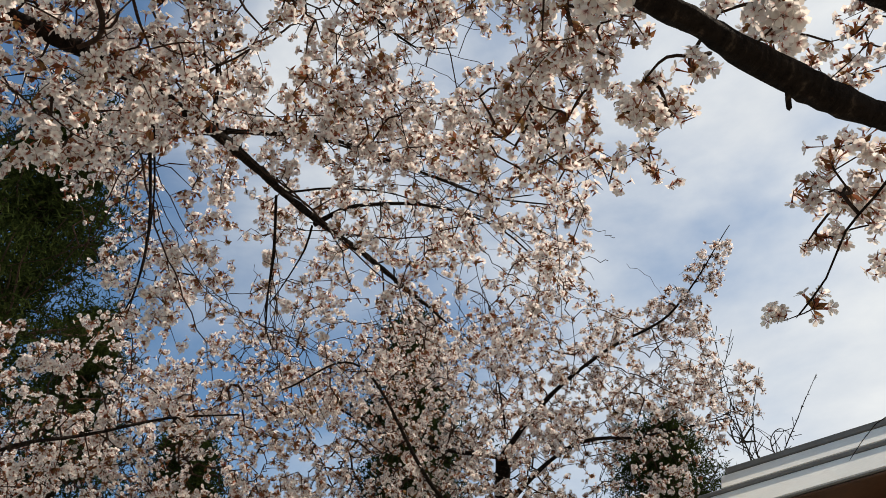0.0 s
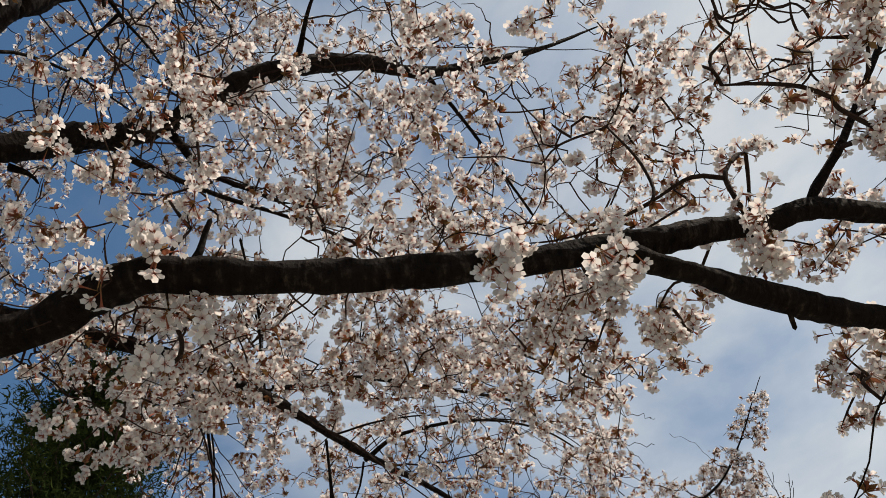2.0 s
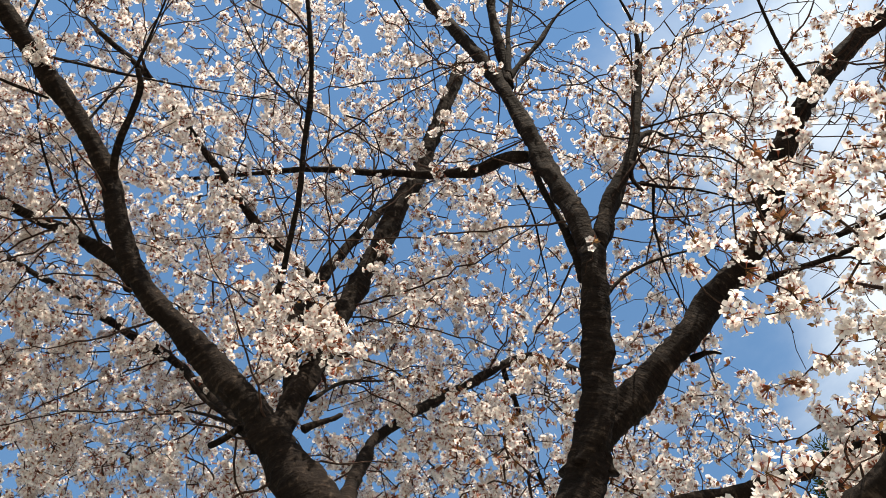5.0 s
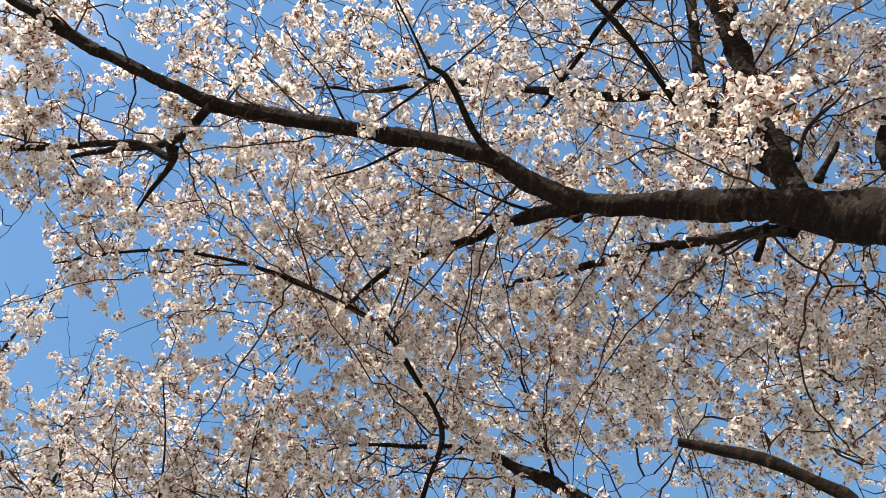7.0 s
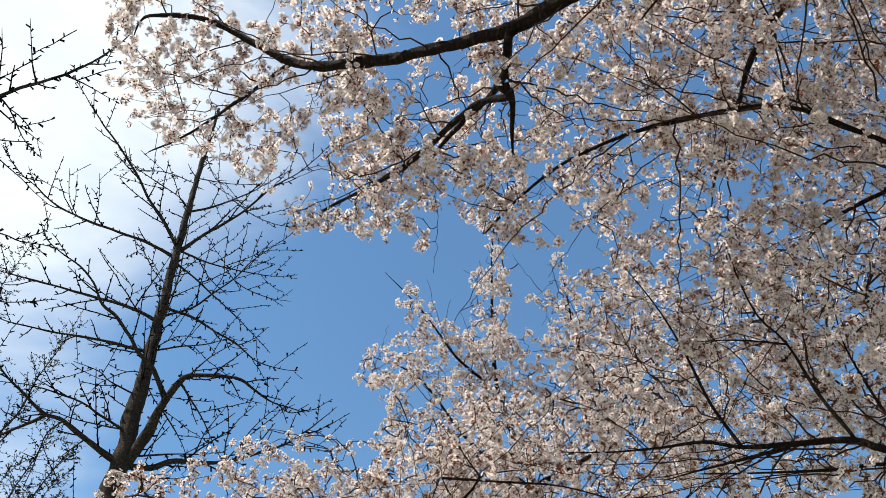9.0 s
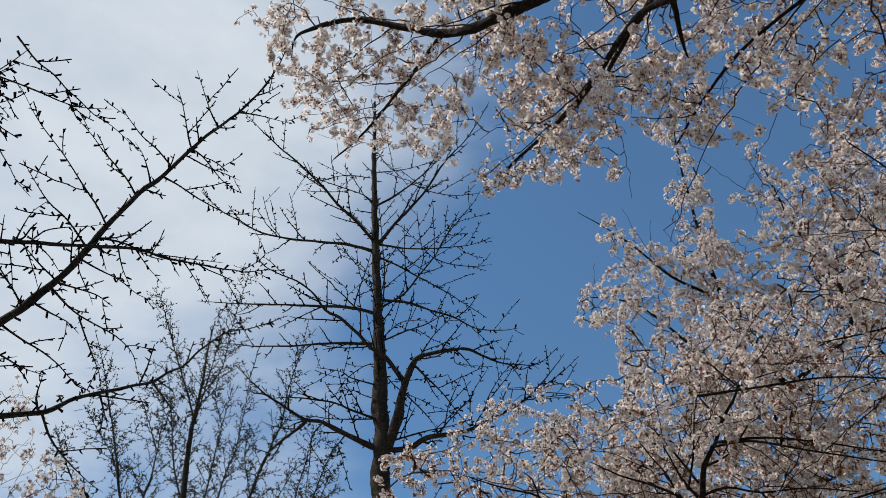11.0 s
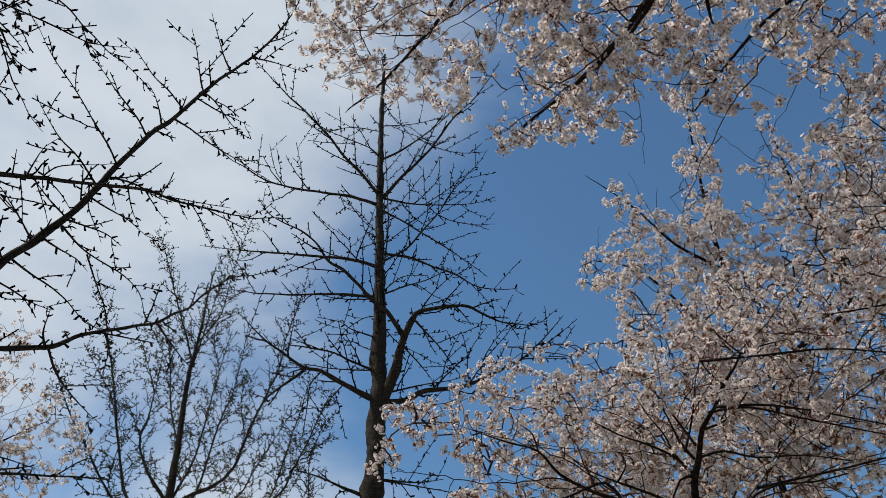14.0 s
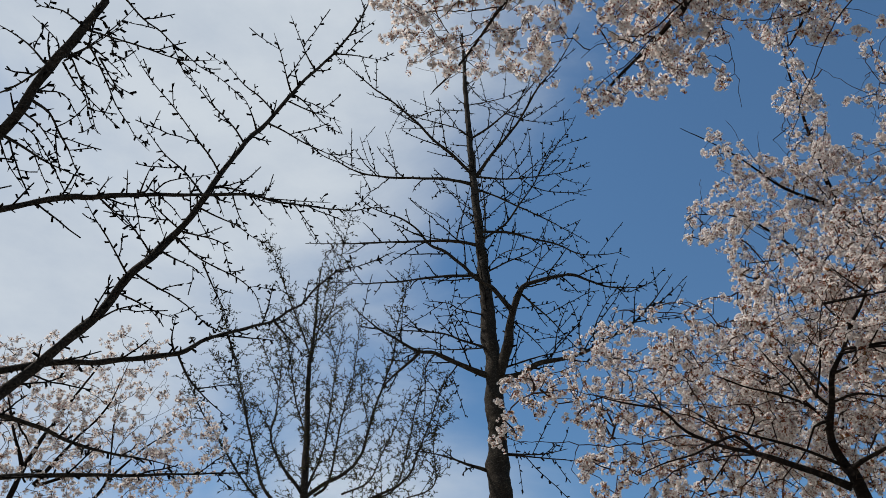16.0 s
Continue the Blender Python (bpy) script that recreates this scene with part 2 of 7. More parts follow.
# True for far points inside a cone cleared to fit the camera's view.
def in_view_gap(p):
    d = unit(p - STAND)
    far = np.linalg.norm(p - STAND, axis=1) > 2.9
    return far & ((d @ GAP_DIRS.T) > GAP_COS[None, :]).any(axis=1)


def flower_shape(fine, far=False):
    """One blossom round +z: verts, petal tris, stalk faces, heart value."""
    v, tri, heart = [], [], []
    for k in range(5):
        a = 2 * math.pi * k / 5
        b = len(v)
        if fine:
            for rad, off, z, h in ((0.08, 0.0, 0.0, 0.0), (0.66, -0.58, 0.2, 0.6), (0.66, 0.58, 0.24, 0.6), (1.0, -0.26, 0.3, 1.0), (1.0, 0.26, 0.32, 1.0)):
                v.append((rad * math.cos(a + off), rad * math.sin(a + off), z))
                heart.append(h)
            tri += [(b, b + 1, b + 2), (b + 1, b + 3, b + 2), (b + 3, b + 4, b + 2)]
        elif far:
            for rad, off, z, h in ((0.0, 0.0, 0.0, 0.1), (0.98, -0.52, 0.28, 0.85), (0.98, 0.52, 0.32, 0.85)):
                v.append((rad * math.cos(a + off), rad * math.sin(a + off), z))
                heart.append(h)
            tri += [(b, b + 1, b + 2)]
        else:
            for rad, off, z, h in ((0.0, 0.0, 0.0, 0.04), (0.8, -0.58, 0.25, 0.7), (1.02, 0.0, 0.32, 1.0), (0.8, 0.58, 0.25, 0.7)):
                v.append((rad * math.cos(a + off), rad * math.sin(a + off), z))
                heart.append(h)
            tri += [(b, b + 1, b + 2), (b, b + 2, b + 3)]
    stem = []
    if fine:
        b = len(v)
        for rad, z, h in ((0.2, 0.02, 1.0), (0.1, -0.55, 1.0), (0.045, -2.0, 0.0)):
            for k in range(3):
                a = 2 * math.pi * k / 3
                v.append((rad * math.cos(a), rad * math.sin(a), z))
                heart.append(h)
        for ring in range(2):
            for k in range(3):
                p, q = b + 3 * ring + k, b + 3 * ring + (k + 1) % 3
                stem += [(p, p + 3, q), (q, p + 3, q + 3)]
    else:
        b = len(v)
        v += [(0.28, 0, -0.04), (-0.14, 0.24, -0.04), (-0.14, -0.24, -0.04), (0, 0, -1.25)]
        heart += [1.0] * 4
        stem += [(b, b + 3, b + 1), (b + 1, b + 3, b + 2), (b + 2, b + 3, b)]
    return np.array(v), np.array(tri), np.array(stem), np.array(heart)


FINE, COARSE, FAR = flower_shape(True), flower_shape(False), flower_shape(False, True)


def frames(direction, rng):
    """Turns that take +z to each direction, with a random spin."""
    n = len(direction)
    r = unit(rng.normal(size=(n, 3)))
    u = unit(np.cross(direction, r))
    w = np.cross(direction, u)
    return np.stack([u, w, direction], axis=-1)


def scatter(shape, where, turn, size):
    v = np.einsum("nij,kj->nki", turn, shape) * size[:, None, None] + where[:, None]
    return v.reshape(-1, 3)


def cluster_mesh(seed, heads):
    """An umbel of blossoms on stalks, round +z."""
    rng = np.random.default_rng(seed)
    face = unit(np.array((0, 0, 0.8)) + rng.normal(size=(heads, 3)) * 0.62)
    size = 0.0185 * rng.uniform(0.85, 1.12, heads)
    place = face * (size * rng.uniform(1.5, 2.3, heads))[:, None] + rng.normal(size=(heads, 3)) * 0.005
    shape, tri, stem, heart = FINE
    off = (np.arange(heads) * len(shape))[:, None, None]
    return mesh_from("umbel", scatter(shape, place, frames(face, rng), size), [((tri[None] + off).reshape(-1, 3), 0), ((stem[None] + off).reshape(-1, 3), 1)],
                     [PETAL, STALK], {"heart": np.tile(heart, heads)}, smooth=False)


CLUSTERS = [cluster_mesh(40 + k, 5 + k) for k in range(8)]


class Tree:
    def __init__(self, name, label, category, bark_mat, seed, fine=True, size=0.0182, step=0.07, more=1.4, thick=0.68, heads=8.0, fine_within=2.9, fineness=0.005, apart=0, sprout=0.19, bronze=0.7, past=1.0, rough=False, leafy=0.0):
        self.root = tagged(new(name), label, category)
        self.bark, self.rng, self.fine, self.size, self.step = bark_mat, np.random.default_rng(seed), fine, size, step
        self.nodes, self.wanted, self.limbs, self.limb_obs, self.more = [], [], [], [], more
        self.thick, self.heads, self.fine_within = thick, heads, fine_within
        self.fineness, self.apart, self.sprout, self.bronze, self.past, self.rough, self.leafy = fineness, apart, sprout, bronze, past, rough, leafy

    def limb(self, pts, r0=0.0, r1=0.0, name="limb", bare=False, radii=None):
        tip = radii[-1] if radii else r1
        if not bare and name != "trunk" and 0.006 <= tip < 0.03:
            # thin on to a twig beyond the last fork
            if not radii:
                radii = [r0 + (r1 - r0) * (k / (len(pts) - 1)) ** 0.8 for k in range(len(pts))]
            a, b = np.array(pts[-2]), np.array(pts[-1])
            d, far = unit(b - a), min(0.9, 34 * tip)
            bend = self.rng.normal(size=3) * 0.12
            if in_view_gap((b + d * far * np.array((0.5, 1.0))[:, None])).any():
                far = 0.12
            pts = list(pts) + [tuple(b + (d + bend) * far * 0.5), tuple(b + (d + bend * 2.2 + (0, 0, 0.08)) * far)]
            radii = list(radii) + [tip * 0.6, 0.003]
        step = 0.02 if self.rough and max(r0, *(radii or [0])) > 0.012 else 0.05
        path, radius = spline(pts, step), None
        if radii:
            full = spline([(*p, r) for p, r in zip(pts, radii)], step)
            path, radius = full[:, :3], np.maximum(full[:, 3], 0.003)
            r0, r1 = radii[0], radii[-1]
        if not self.limbs:
            self.root.location = Vector(pts[0])
        run = np.linspace(0, 1, len(path))
        def smooth(a, times):
            for _ in range(times):
                a[1:-1] = (a[:-2] + a[1:-1] + a[2:]) / 3
            return a

        rough = step < 0.05
        wob = smooth(self.rng.normal(size=(len(path), 3)), 30 if rough else 4) * (0.9 if rough else 1.0)
        path = path + wob * min(0.012, r0 * 0.3) * np.minimum(1, 8 * np.minimum(run, 1 - run))[:, None]
        sides = (18 if rough else 14) if r0 > 0.05 else (12 if rough else 9) if r0 > 0.018 else 6
        if radius is None:
            radius = r0 + (r1 - r0) * run ** 0.8
        lump = smooth(self.rng.normal(size=(len(path), sides)), 8 if rough else 2) * (1.8 if rough else 1.0)
        lump = (lump + np.roll(lump, 1, 1)) / 2
        lump = (lump + np.roll(lump, 1, 1)) / 2
        knots = smooth(self.rng.normal(size=(len(path), 1)), 3) * 0.07 if rough else 0.0
        radii = radius[:, None] * (1 + 0.3 * lump + knots + (0.055 if rough else 0.03) * self.rng.normal(size=lump.shape))
        if name == "trunk":
            flare = min(int(0.6 / step), len(path))
            radii[:flare] *= (1 + 0.5 * np.linspace(1, 0, flare) ** 2)[:, None]
        v, q, along = tube(path, radii, sides)
        n, m = len(v), len(path)
        v = np.vstack([v, path[:1], path[-1:] + (path[-1] - path[-2]) * 0.3])
        j = np.arange(sides)
        cap = np.vstack([np.stack([np.full(sides, n), (j + 1) % sides, j], 1), np.stack([np.full(sides, n + 1), (m - 1) * sides + j, (m - 1) * sides + (j + 1) % sides], 1)])
        me = mesh_from(name, v - np.array(self.root.location), [(q, 0), (cap, 0)], [self.bark], {"along": np.concatenate([along, [0, along[-1]]])})
        ob = new(name, me)
        ob.parent = self.root
        self.limbs.append((path, radius, bare))
        self.limb_obs.append(ob)
        if not bare and name != "trunk":
            self.nodes.append(path[3::5 if rough else 2])
        elif name == "trunk":
            self.nodes.append(path[int(len(path) * 0.6)::5 if rough else 2])
        return ob

    def fill(self, centre, wide, deep, n):
        """Twig ends to be reached: n of them in a round pad of the crown, so wide across and so deep."""
        c = np.array(centre)
        n = int(n * self.more * (0.72 if self.fine and c[1] < -2.8 else 1.0))
        ax = unit(c - STAND)
        u = unit(np.cross(ax, (0.3, 0.2, 1.0)))
        w = np.cross(ax, u)
        r = np.sqrt(self.rng.random(n)) * wide
        a = self.rng.random(n) * 2 * np.pi
        p = c + u * (r * np.cos(a))[:, None] + w * (r * np.sin(a))[:, None] + ax * self.rng.uniform(-deep, deep, n)[:, None]
        self.wanted.append(p[~in_view_gap(p)])

    def part(self, name, me, label=""):
        ob = new(name, me)
        ob.parent = self.root
        tagged(ob, label, kind="stuff")
        return ob

    def single(self, name, tubes):
        """The thickest 300 as meshes of their own on their limbs; the rest as one."""
        base = np.array(self.root.location)
        tubes.sort(key=lambda b: -b[4])
        for v, q, a, owner, _ in tubes[:300]:
            ob = new(name, mesh_from(name, v - base, [(q, 0)], [self.twig_mat], {"along": a}))
            ob.parent = owner or self.root
        V, Q, A, at = [], [], [], 0
        for v, q, a, _, _ in tubes[300:]:
            V.append(v)
            Q.append(q + at)
            A.append(a)
            at += len(v)
        if V:
            self.part(name + "s", mesh_from(name, np.vstack(V) - base, [(np.vstack(Q), 0)], [self.twig_mat], {"along": np.concatenate(A)}))

    def grow(self):
        rng = self.rng
        self.twig_mat = TWIG_BARK
        want = np.vstack(self.wanted)
        tubes = []
        sides = 4 if self.fine else 3
        for (path, radius, bare), owner in zip(self.limbs[1:], self.limb_obs[1:]):
            if bare:
                continue
            span = np.linalg.norm(np.diff(path, axis=0), axis=1).sum()
            for _ in range(rng.poisson(span / self.sprout)):
                k = rng.integers(len(path) // 6, len(path) - 1)
                if np.linalg.norm(path[k] - STAND) < 2.7:
                    continue
                t = unit(path[min(k + 2, len(path) - 1)] - path[max(k - 2, 0)])
                d = unit(t * 0.7 + unit(rng.normal(size=3)) * 0.75)
                long = rng.uniform(0.5, 1.7)
                s = np.linspace(0, 1, max(6, int(long / 0.06)))[:, None]
                line = path[k] + d * long * s + rng.normal(size=3) * 0.2 * long * s ** 2 + rng.normal(size=3) * 0.035 * long * np.sin(4 * s) + rng.normal(size=(len(s), 3)) * 0.008
                if in_view_gap(line[-3:]).any() or ((want - line[-1]) ** 2).sum(1).min() > 0.16 or (np.linalg.norm(line - STAND, axis=1) < 1.2).any():
                    continue
                r = np.linspace(min(0.0055, radius[k] * 0.5), 0.0018, len(s))
                tubes.append((*tube(line, r, 5), owner, r[0] * long))
                self.nodes.append(line[2:])
        start = np.vstack(self.nodes)
        near = np.array([((start - p) ** 2).sum(1).min() for p in want])
        want = want[np.argsort(near)]
        cap = len(start) + 26 * len(want)
        nodes = np.zeros((cap, 3))
        nodes[:len(start)] = start
        parent = np.full(cap, -1)
        count, paths = len(start), []
        for p in want:
            d2 = ((nodes[:count] - p) ** 2).sum(1)
            i = int(d2.argmin())
            dist = math.sqrt(d2[i])
            if dist < 0.06:
                continue
            m = min(24, max(2, int(dist / self.step)))
            s = np.linspace(0, 1, m + 1)[1:, None]
            bow = rng.normal(size=3) * 0.13 * dist + np.array((0, 0, 0.06 * dist))
            line = nodes[i] + (p - nodes[i]) * s + bow * np.sin(np.pi * s) + rng.normal(size=(m, 3)) * 0.006
            ids = np.arange(count, count + m)
            nodes[ids] = line
            parent[ids] = np.concatenate([[i], ids[:-1]])
            count += m
            paths.append((i, ids))
        load = np.zeros(count)
        for i, ids in paths:
            load[ids[-1]] += 1
        for k in range(count - 1, len(start) - 1, -1):
            load[parent[k]] += load[k]
        rad = np.clip(0.0015 * np.maximum(load, 1) ** 0.36, 0.0015, 0.0055) * (1.25 if self.fine else 1.6)
        for i, ids in paths:
            line = np.vstack([nodes[i], nodes[ids]])
            r = np.concatenate([[rad[ids[0]]], rad[ids]])
            r[-1] *= 0.6
            if len(line) > 2 and np.linalg.norm(line[0] - STAND) < 2.9:
                full = spline(np.column_stack([line, r]), 0.02)
                line, r = full[:, :3], np.maximum(full[:, 3], 0.0009)
            tubes.append((*tube(line, r, sides), None, r[0] * 0.05 * len(line)))
        base = np.array(self.root.location)
        self.single("twig", tubes)
        # blossom clusters along the twigs
        spots = np.concatenate([ids for _, ids in paths])
        at_spot = nodes[spots]
        clump = np.zeros(len(spots))
        for _ in range(7):
            clump += np.sin(at_spot @ unit(rng.normal(size=3)) * 2 * np.pi / rng.uniform(0.3, 0.75) + rng.random() * 6.3)
        clump /= 1.9
        keep = rng.random(len(spots)) < self.thick * np.clip(1.0 + 0.9 * clump, 0.08, 1.7)
        keep &= load[spots] < 7
        tips = np.isin(spots, np.array([ids[-1] for _, ids in paths]))
        keep |= tips & (clump > -0.9)
        keep &= ~in_view_gap(at_spot)
        spots, clump = spots[keep], clump[keep]
        pos = nodes[spots]
        tw = unit(pos - nodes[parent[spots]])
        out = unit(rng.normal(size=pos.shape) + np.array((0, 0, -0.2)))
        out = unit(out - tw * (out * tw).sum(1)[:, None] * 0.5)
        past = np.clip((pos[:, 1] - STAND[1]) / 1.6, 0, 1) * self.past
        heads = np.clip(rng.poisson(self.heads * (1 - 0.38 * past) * np.clip(1 + 0.25 * clump, 0.6, 1.5)), 2, 16)
        if self.apart:
            near = np.argsort(np.linalg.norm(pos - STAND, axis=1))[:self.apart]
            heads[near] = 0
            turns = frames(out[near], rng)
            for k, i in enumerate(near):
                ob = new("umbel", CLUSTERS[k % len(CLUSTERS)])
                ob.parent = self.root
                m = Matrix(turns[k].tolist()).to_4x4()
                m.translation = Vector(pos[i] - base)
                ob.matrix_basis = m
        who = np.repeat(np.arange(len(pos)), heads)
        n = len(who)
        face = unit(out[who] * 0.8 + rng.normal(size=(n, 3)) * 0.62)
        size = self.size * rng.uniform(0.85, 1.12, n)
        place = pos[who] + face * (size * rng.uniform(1.4, 2.4, n))[:, None] + rng.normal(size=(n, 3)) * 0.008
        away = np.linalg.norm(place - STAND, axis=1)
        close, beyond = away < self.fine_within, away > 3.8
        VV, TT, SS, HH, at = [], [], [], [], 0
        for (shape, tri, stem, heart), pick in ((FINE, close), (COARSE, ~close & ~beyond), (FAR, beyond)):
            k = int(pick.sum())
            if not k:
                continue
            VV.append(scatter(shape, place[pick], frames(face[pick], rng), size[pick]))
            off = (np.arange(k) * len(shape))[:, None, None] + at
            TT.append((tri[None] + off).reshape(-1, 3))
            SS.append((stem[None] + off).reshape(-1, 3))
            HH.append(np.tile(heart, k))
            at += k * len(shape)
        self.part("blossoms", mesh_from("blossoms", np.vstack(VV) - base, [(np.vstack(TT), 0), (np.vstack(SS), 1)], [PETAL, STALK], {"heart": np.concatenate(HH)}, smooth=False))
        print(self.root.name, "twig ends", len(want), "blossoms", n, "fine", int(close.sum()))
        # bronze young leaves
        pick = np.where(rng.random(len(pos)) < self.bronze)[0]
        who = np.repeat(pick, rng.integers(0, 4, len(pick)) + rng.poisson(6.0 * past[pick] + self.leafy))
        n = len(who)
        face = unit(out[who] + 0.6 * rng.normal(size=(n, 3)))
        leaf = np.array([(0, 0, 0), (0.22, 0.05, 0.5), (0, 0, 1.0), (-0.22, 0.05, 0.5)])
        v = scatter(leaf, pos[who], frames(face, rng), rng.uniform(0.016, 0.038, n))
        f = (np.array([(0, 1, 2), (0, 2, 3)])[None] + (np.arange(n) * 4)[:, None, None]).reshape(-1, 3)
        self.part("young_leaves", mesh_from("young_leaves", v - base, [(f, 0)], [YOUNG], {"heart": np.repeat(rng.random(n), 4)}, smooth=False))
        return n

    def shoots(self, every, reach, spur, angle=50.0, rise=0.35, levels=1, stub=0.034, least=0.006, thick=0.0085, bud=False):
        """Side shoots, set by turns on either side and rising, with short spurs all along, for a tree without leaves."""
        rng = self.rng
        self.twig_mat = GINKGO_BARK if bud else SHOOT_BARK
        up = np.array((0.0, 0.0, 1.0))
        half = len(self.limbs[0][0]) // 2
        todo = [(p, r, ob, 0.1) for (p, r, bare), ob in zip(self.limbs[1:], self.limb_obs[1:])]
        todo.append((self.limbs[0][0][half:], self.limbs[0][1][half:], self.limb_obs[0], 0.1))
        lines, tubes = [(p, r) for p, r, _, _ in todo], []
        for level in range(levels):
            born = []
            for path, radius, owner, start in todo:
                if radius.max() < least:
                    continue
                run = np.concatenate([[0], np.cumsum(np.linalg.norm(np.diff(path, axis=0), axis=1))])
                s, turn = run[-1] * start + every * rng.random(), rng.random() * 6.3
                while s < run[-1] * 0.95:
                    k = min(max(1, int(np.searchsorted(run, s))), len(path) - 2)
                    t = unit(path[k + 1] - path[k - 1])
                    u = unit(np.cross(t, up + 0.01))
                    w = np.cross(u, t)
                    turn += np.pi + rng.normal() * 0.6
                    a = radians(angle + rng.normal() * 9)
                    d = unit(t * math.cos(a) + (u * math.cos(turn) + w * math.sin(turn)) * math.sin(a) + up * rise * 0.5)
                    long = reach * rng.uniform(0.3, 1.0) * (1 - 0.5 * s / run[-1]) * 0.5 ** level
                    m = max(4, int(long / 0.07))
                    f = np.linspace(0, 1, m)[:, None]
                    line = path[k] + d * long * f + up * rise * 0.3 * long * f ** 2 + rng.normal(size=3) * 0.08 * long * f ** 2 + rng.normal(size=(m, 3)) * 0.004 * np.minimum(1, 5 * f)
                    r = np.linspace(min(radius[k] * 0.7, thick), self.fineness, m)
                    tubes.append((*tube(line, r, 5), owner, r[0] * long))
                    born.append((line, r, owner, 0.15))
                    lines.append((line, r))
                    s += every * (1 + 0.5 * level) * rng.uniform(0.6, 1.4)
            todo = born
        self.single("shoot", tubes)
        # spurs, by turns round the wood
        P, D = [], []
        for line, radius in lines:
            run = np.concatenate([[0], np.cumsum(np.linalg.norm(np.diff(line, axis=0), axis=1))])
            n = int(run[-1] / spur)
            if n < 1:
                continue
            s = (np.arange(n) + rng.uniform(0.2, 0.8, n)) * spur
            k = np.clip(np.searchsorted(run, s), 1, len(line) - 1)
            t = unit(line[k] - line[k - 1])
            u = unit(np.cross(t, up + 0.013))
            w = np.cross(t, u)
            turn = np.arange(n) * 2.4 + rng.normal(size=n) * 0.5 + rng.random() * 6
            out = u * np.cos(turn)[:, None] + w * np.sin(turn)[:, None]
            P.append(np.stack([np.interp(s, run, line[:, c]) for c in range(3)], 1) + out * (radius[k] * 0.85)[:, None])
            D.append(unit(out + t * 0.55))
        P, D = np.vstack(P), np.vstack(D)
        n = len(P)
        shape = np.array([(0.2, 0, 0), (-0.1, 0.18, 0), (-0.1, -0.18, 0), (0.2, 0.13, 0.85), (-0.15, -0.13, 1.0)])
        f = np.array([(0, 1, 3), (1, 4, 3), (1, 2, 4), (2, 0, 4), (0, 3, 4)])
        v = scatter(shape, P, frames(D, rng), rng.uniform(0.6, 1.3, n) * stub)
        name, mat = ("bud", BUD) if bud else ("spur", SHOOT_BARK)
        self.part(name + "s", mesh_from(name, v - np.array(self.root.location), [((f[None] + (np.arange(n) * len(shape))[:, None, None]).reshape(-1, 3), 0)],
                                        [mat], {"heart": np.zeros(len(v)), "along": np.zeros(len(v))}))


# Ground stays out of view; its pale colour is set to bounce light upward.
ground_mat, gnt, gb = material("ground", 0.95)
gn = noisy(gnt, 0.8, 8, 0.7)
gr = ramp(gnt, [(0.35, (0.15, 0.145, 0.11)), (0.52, (0.26, 0.245, 0.21)), (0.66, (0.37, 0.35, 0.33))])
gnt.links.new(gn.outputs[0], gr.inputs[0])
gnt.links.new(gr.outputs[0], gb.inputs["Base Color"])
bump(gnt, gb, gn.outputs[0], 0.6, 0.05)
gx = np.array([-900, -60, -20, -8, 0, 8, 20, 60, 900.0])
GX, GY = np.meshgrid(gx, gx)
gi, gj = np.meshgrid(np.arange(8), np.arange(8), indexing="ij")
g0 = gi * 9 + gj
ground = new("ground", mesh_from("ground", np.stack([GX.ravel(), GY.ravel(), np.zeros(81)], 1), [(np.stack([g0, g0 + 1, g0 + 10, g0 + 9], -1).reshape(-1, 4), 0)], [ground_mat]))
tagged(ground, "ground under the trees, out of view, made pale to bounce light up", "ground", kind="structure")

old = Tree("cherry_tree", "old cherry tree in full white-pink blossom, dark limbs overhead", "tree", CHERRY_BARK, 1, apart=300, thick=0.88, heads=8.2, sprout=0.15, rough=True)
roof_side = Tree("cherry_tree", "cherry tree in pale pink blossom in front of the roof", "tree", CHERRY_BARK, 2, fine=False, size=0.0148, apart=120, bronze=1.0, sprout=0.3, more=1.9, heads=11.0)
clearing = Tree("cherry_tree", "cherry tree in dense blossom beside the bare ginkgo", "tree", CHERRY_BARK, 3, fine=False, size=0.0148, more=1.6, heads=8.5, apart=120, bronze=1.0, leafy=2.5, sprout=0.14)
tall = Tree("cherry_tree", "tall cherry tree with upright blossoming plumes", "tree", CHERRY_BARK, 4, fine=False, size=0.0168, step=0.09, heads=12.0, more=1.7, bronze=0.3)
distant = Tree("cherry_tree", "distant cherry tree in pale blossom", "tree", CHERRY_BARK, 5, fine=False, size=0.02, step=0.1)
ginkgo = Tree("ginkgo_tree", "bare ginkgo tree with straight grey trunk and spurs", "tree", GINKGO_BARK, 6)
side_ginkgo = Tree("ginkgo_tree", "bare ginkgo tree with long rising limbs and spurs", "tree", GINKGO_BARK, 7)
budding = Tree("budding_tree", "tree with upright stems and first green buds", "tree", GINKGO_BARK, 8, fineness=0.0029)
roof_bare = Tree("bare_tree", "small leafless tree beside the roof", "tree", GINKGO_BARK, 9)
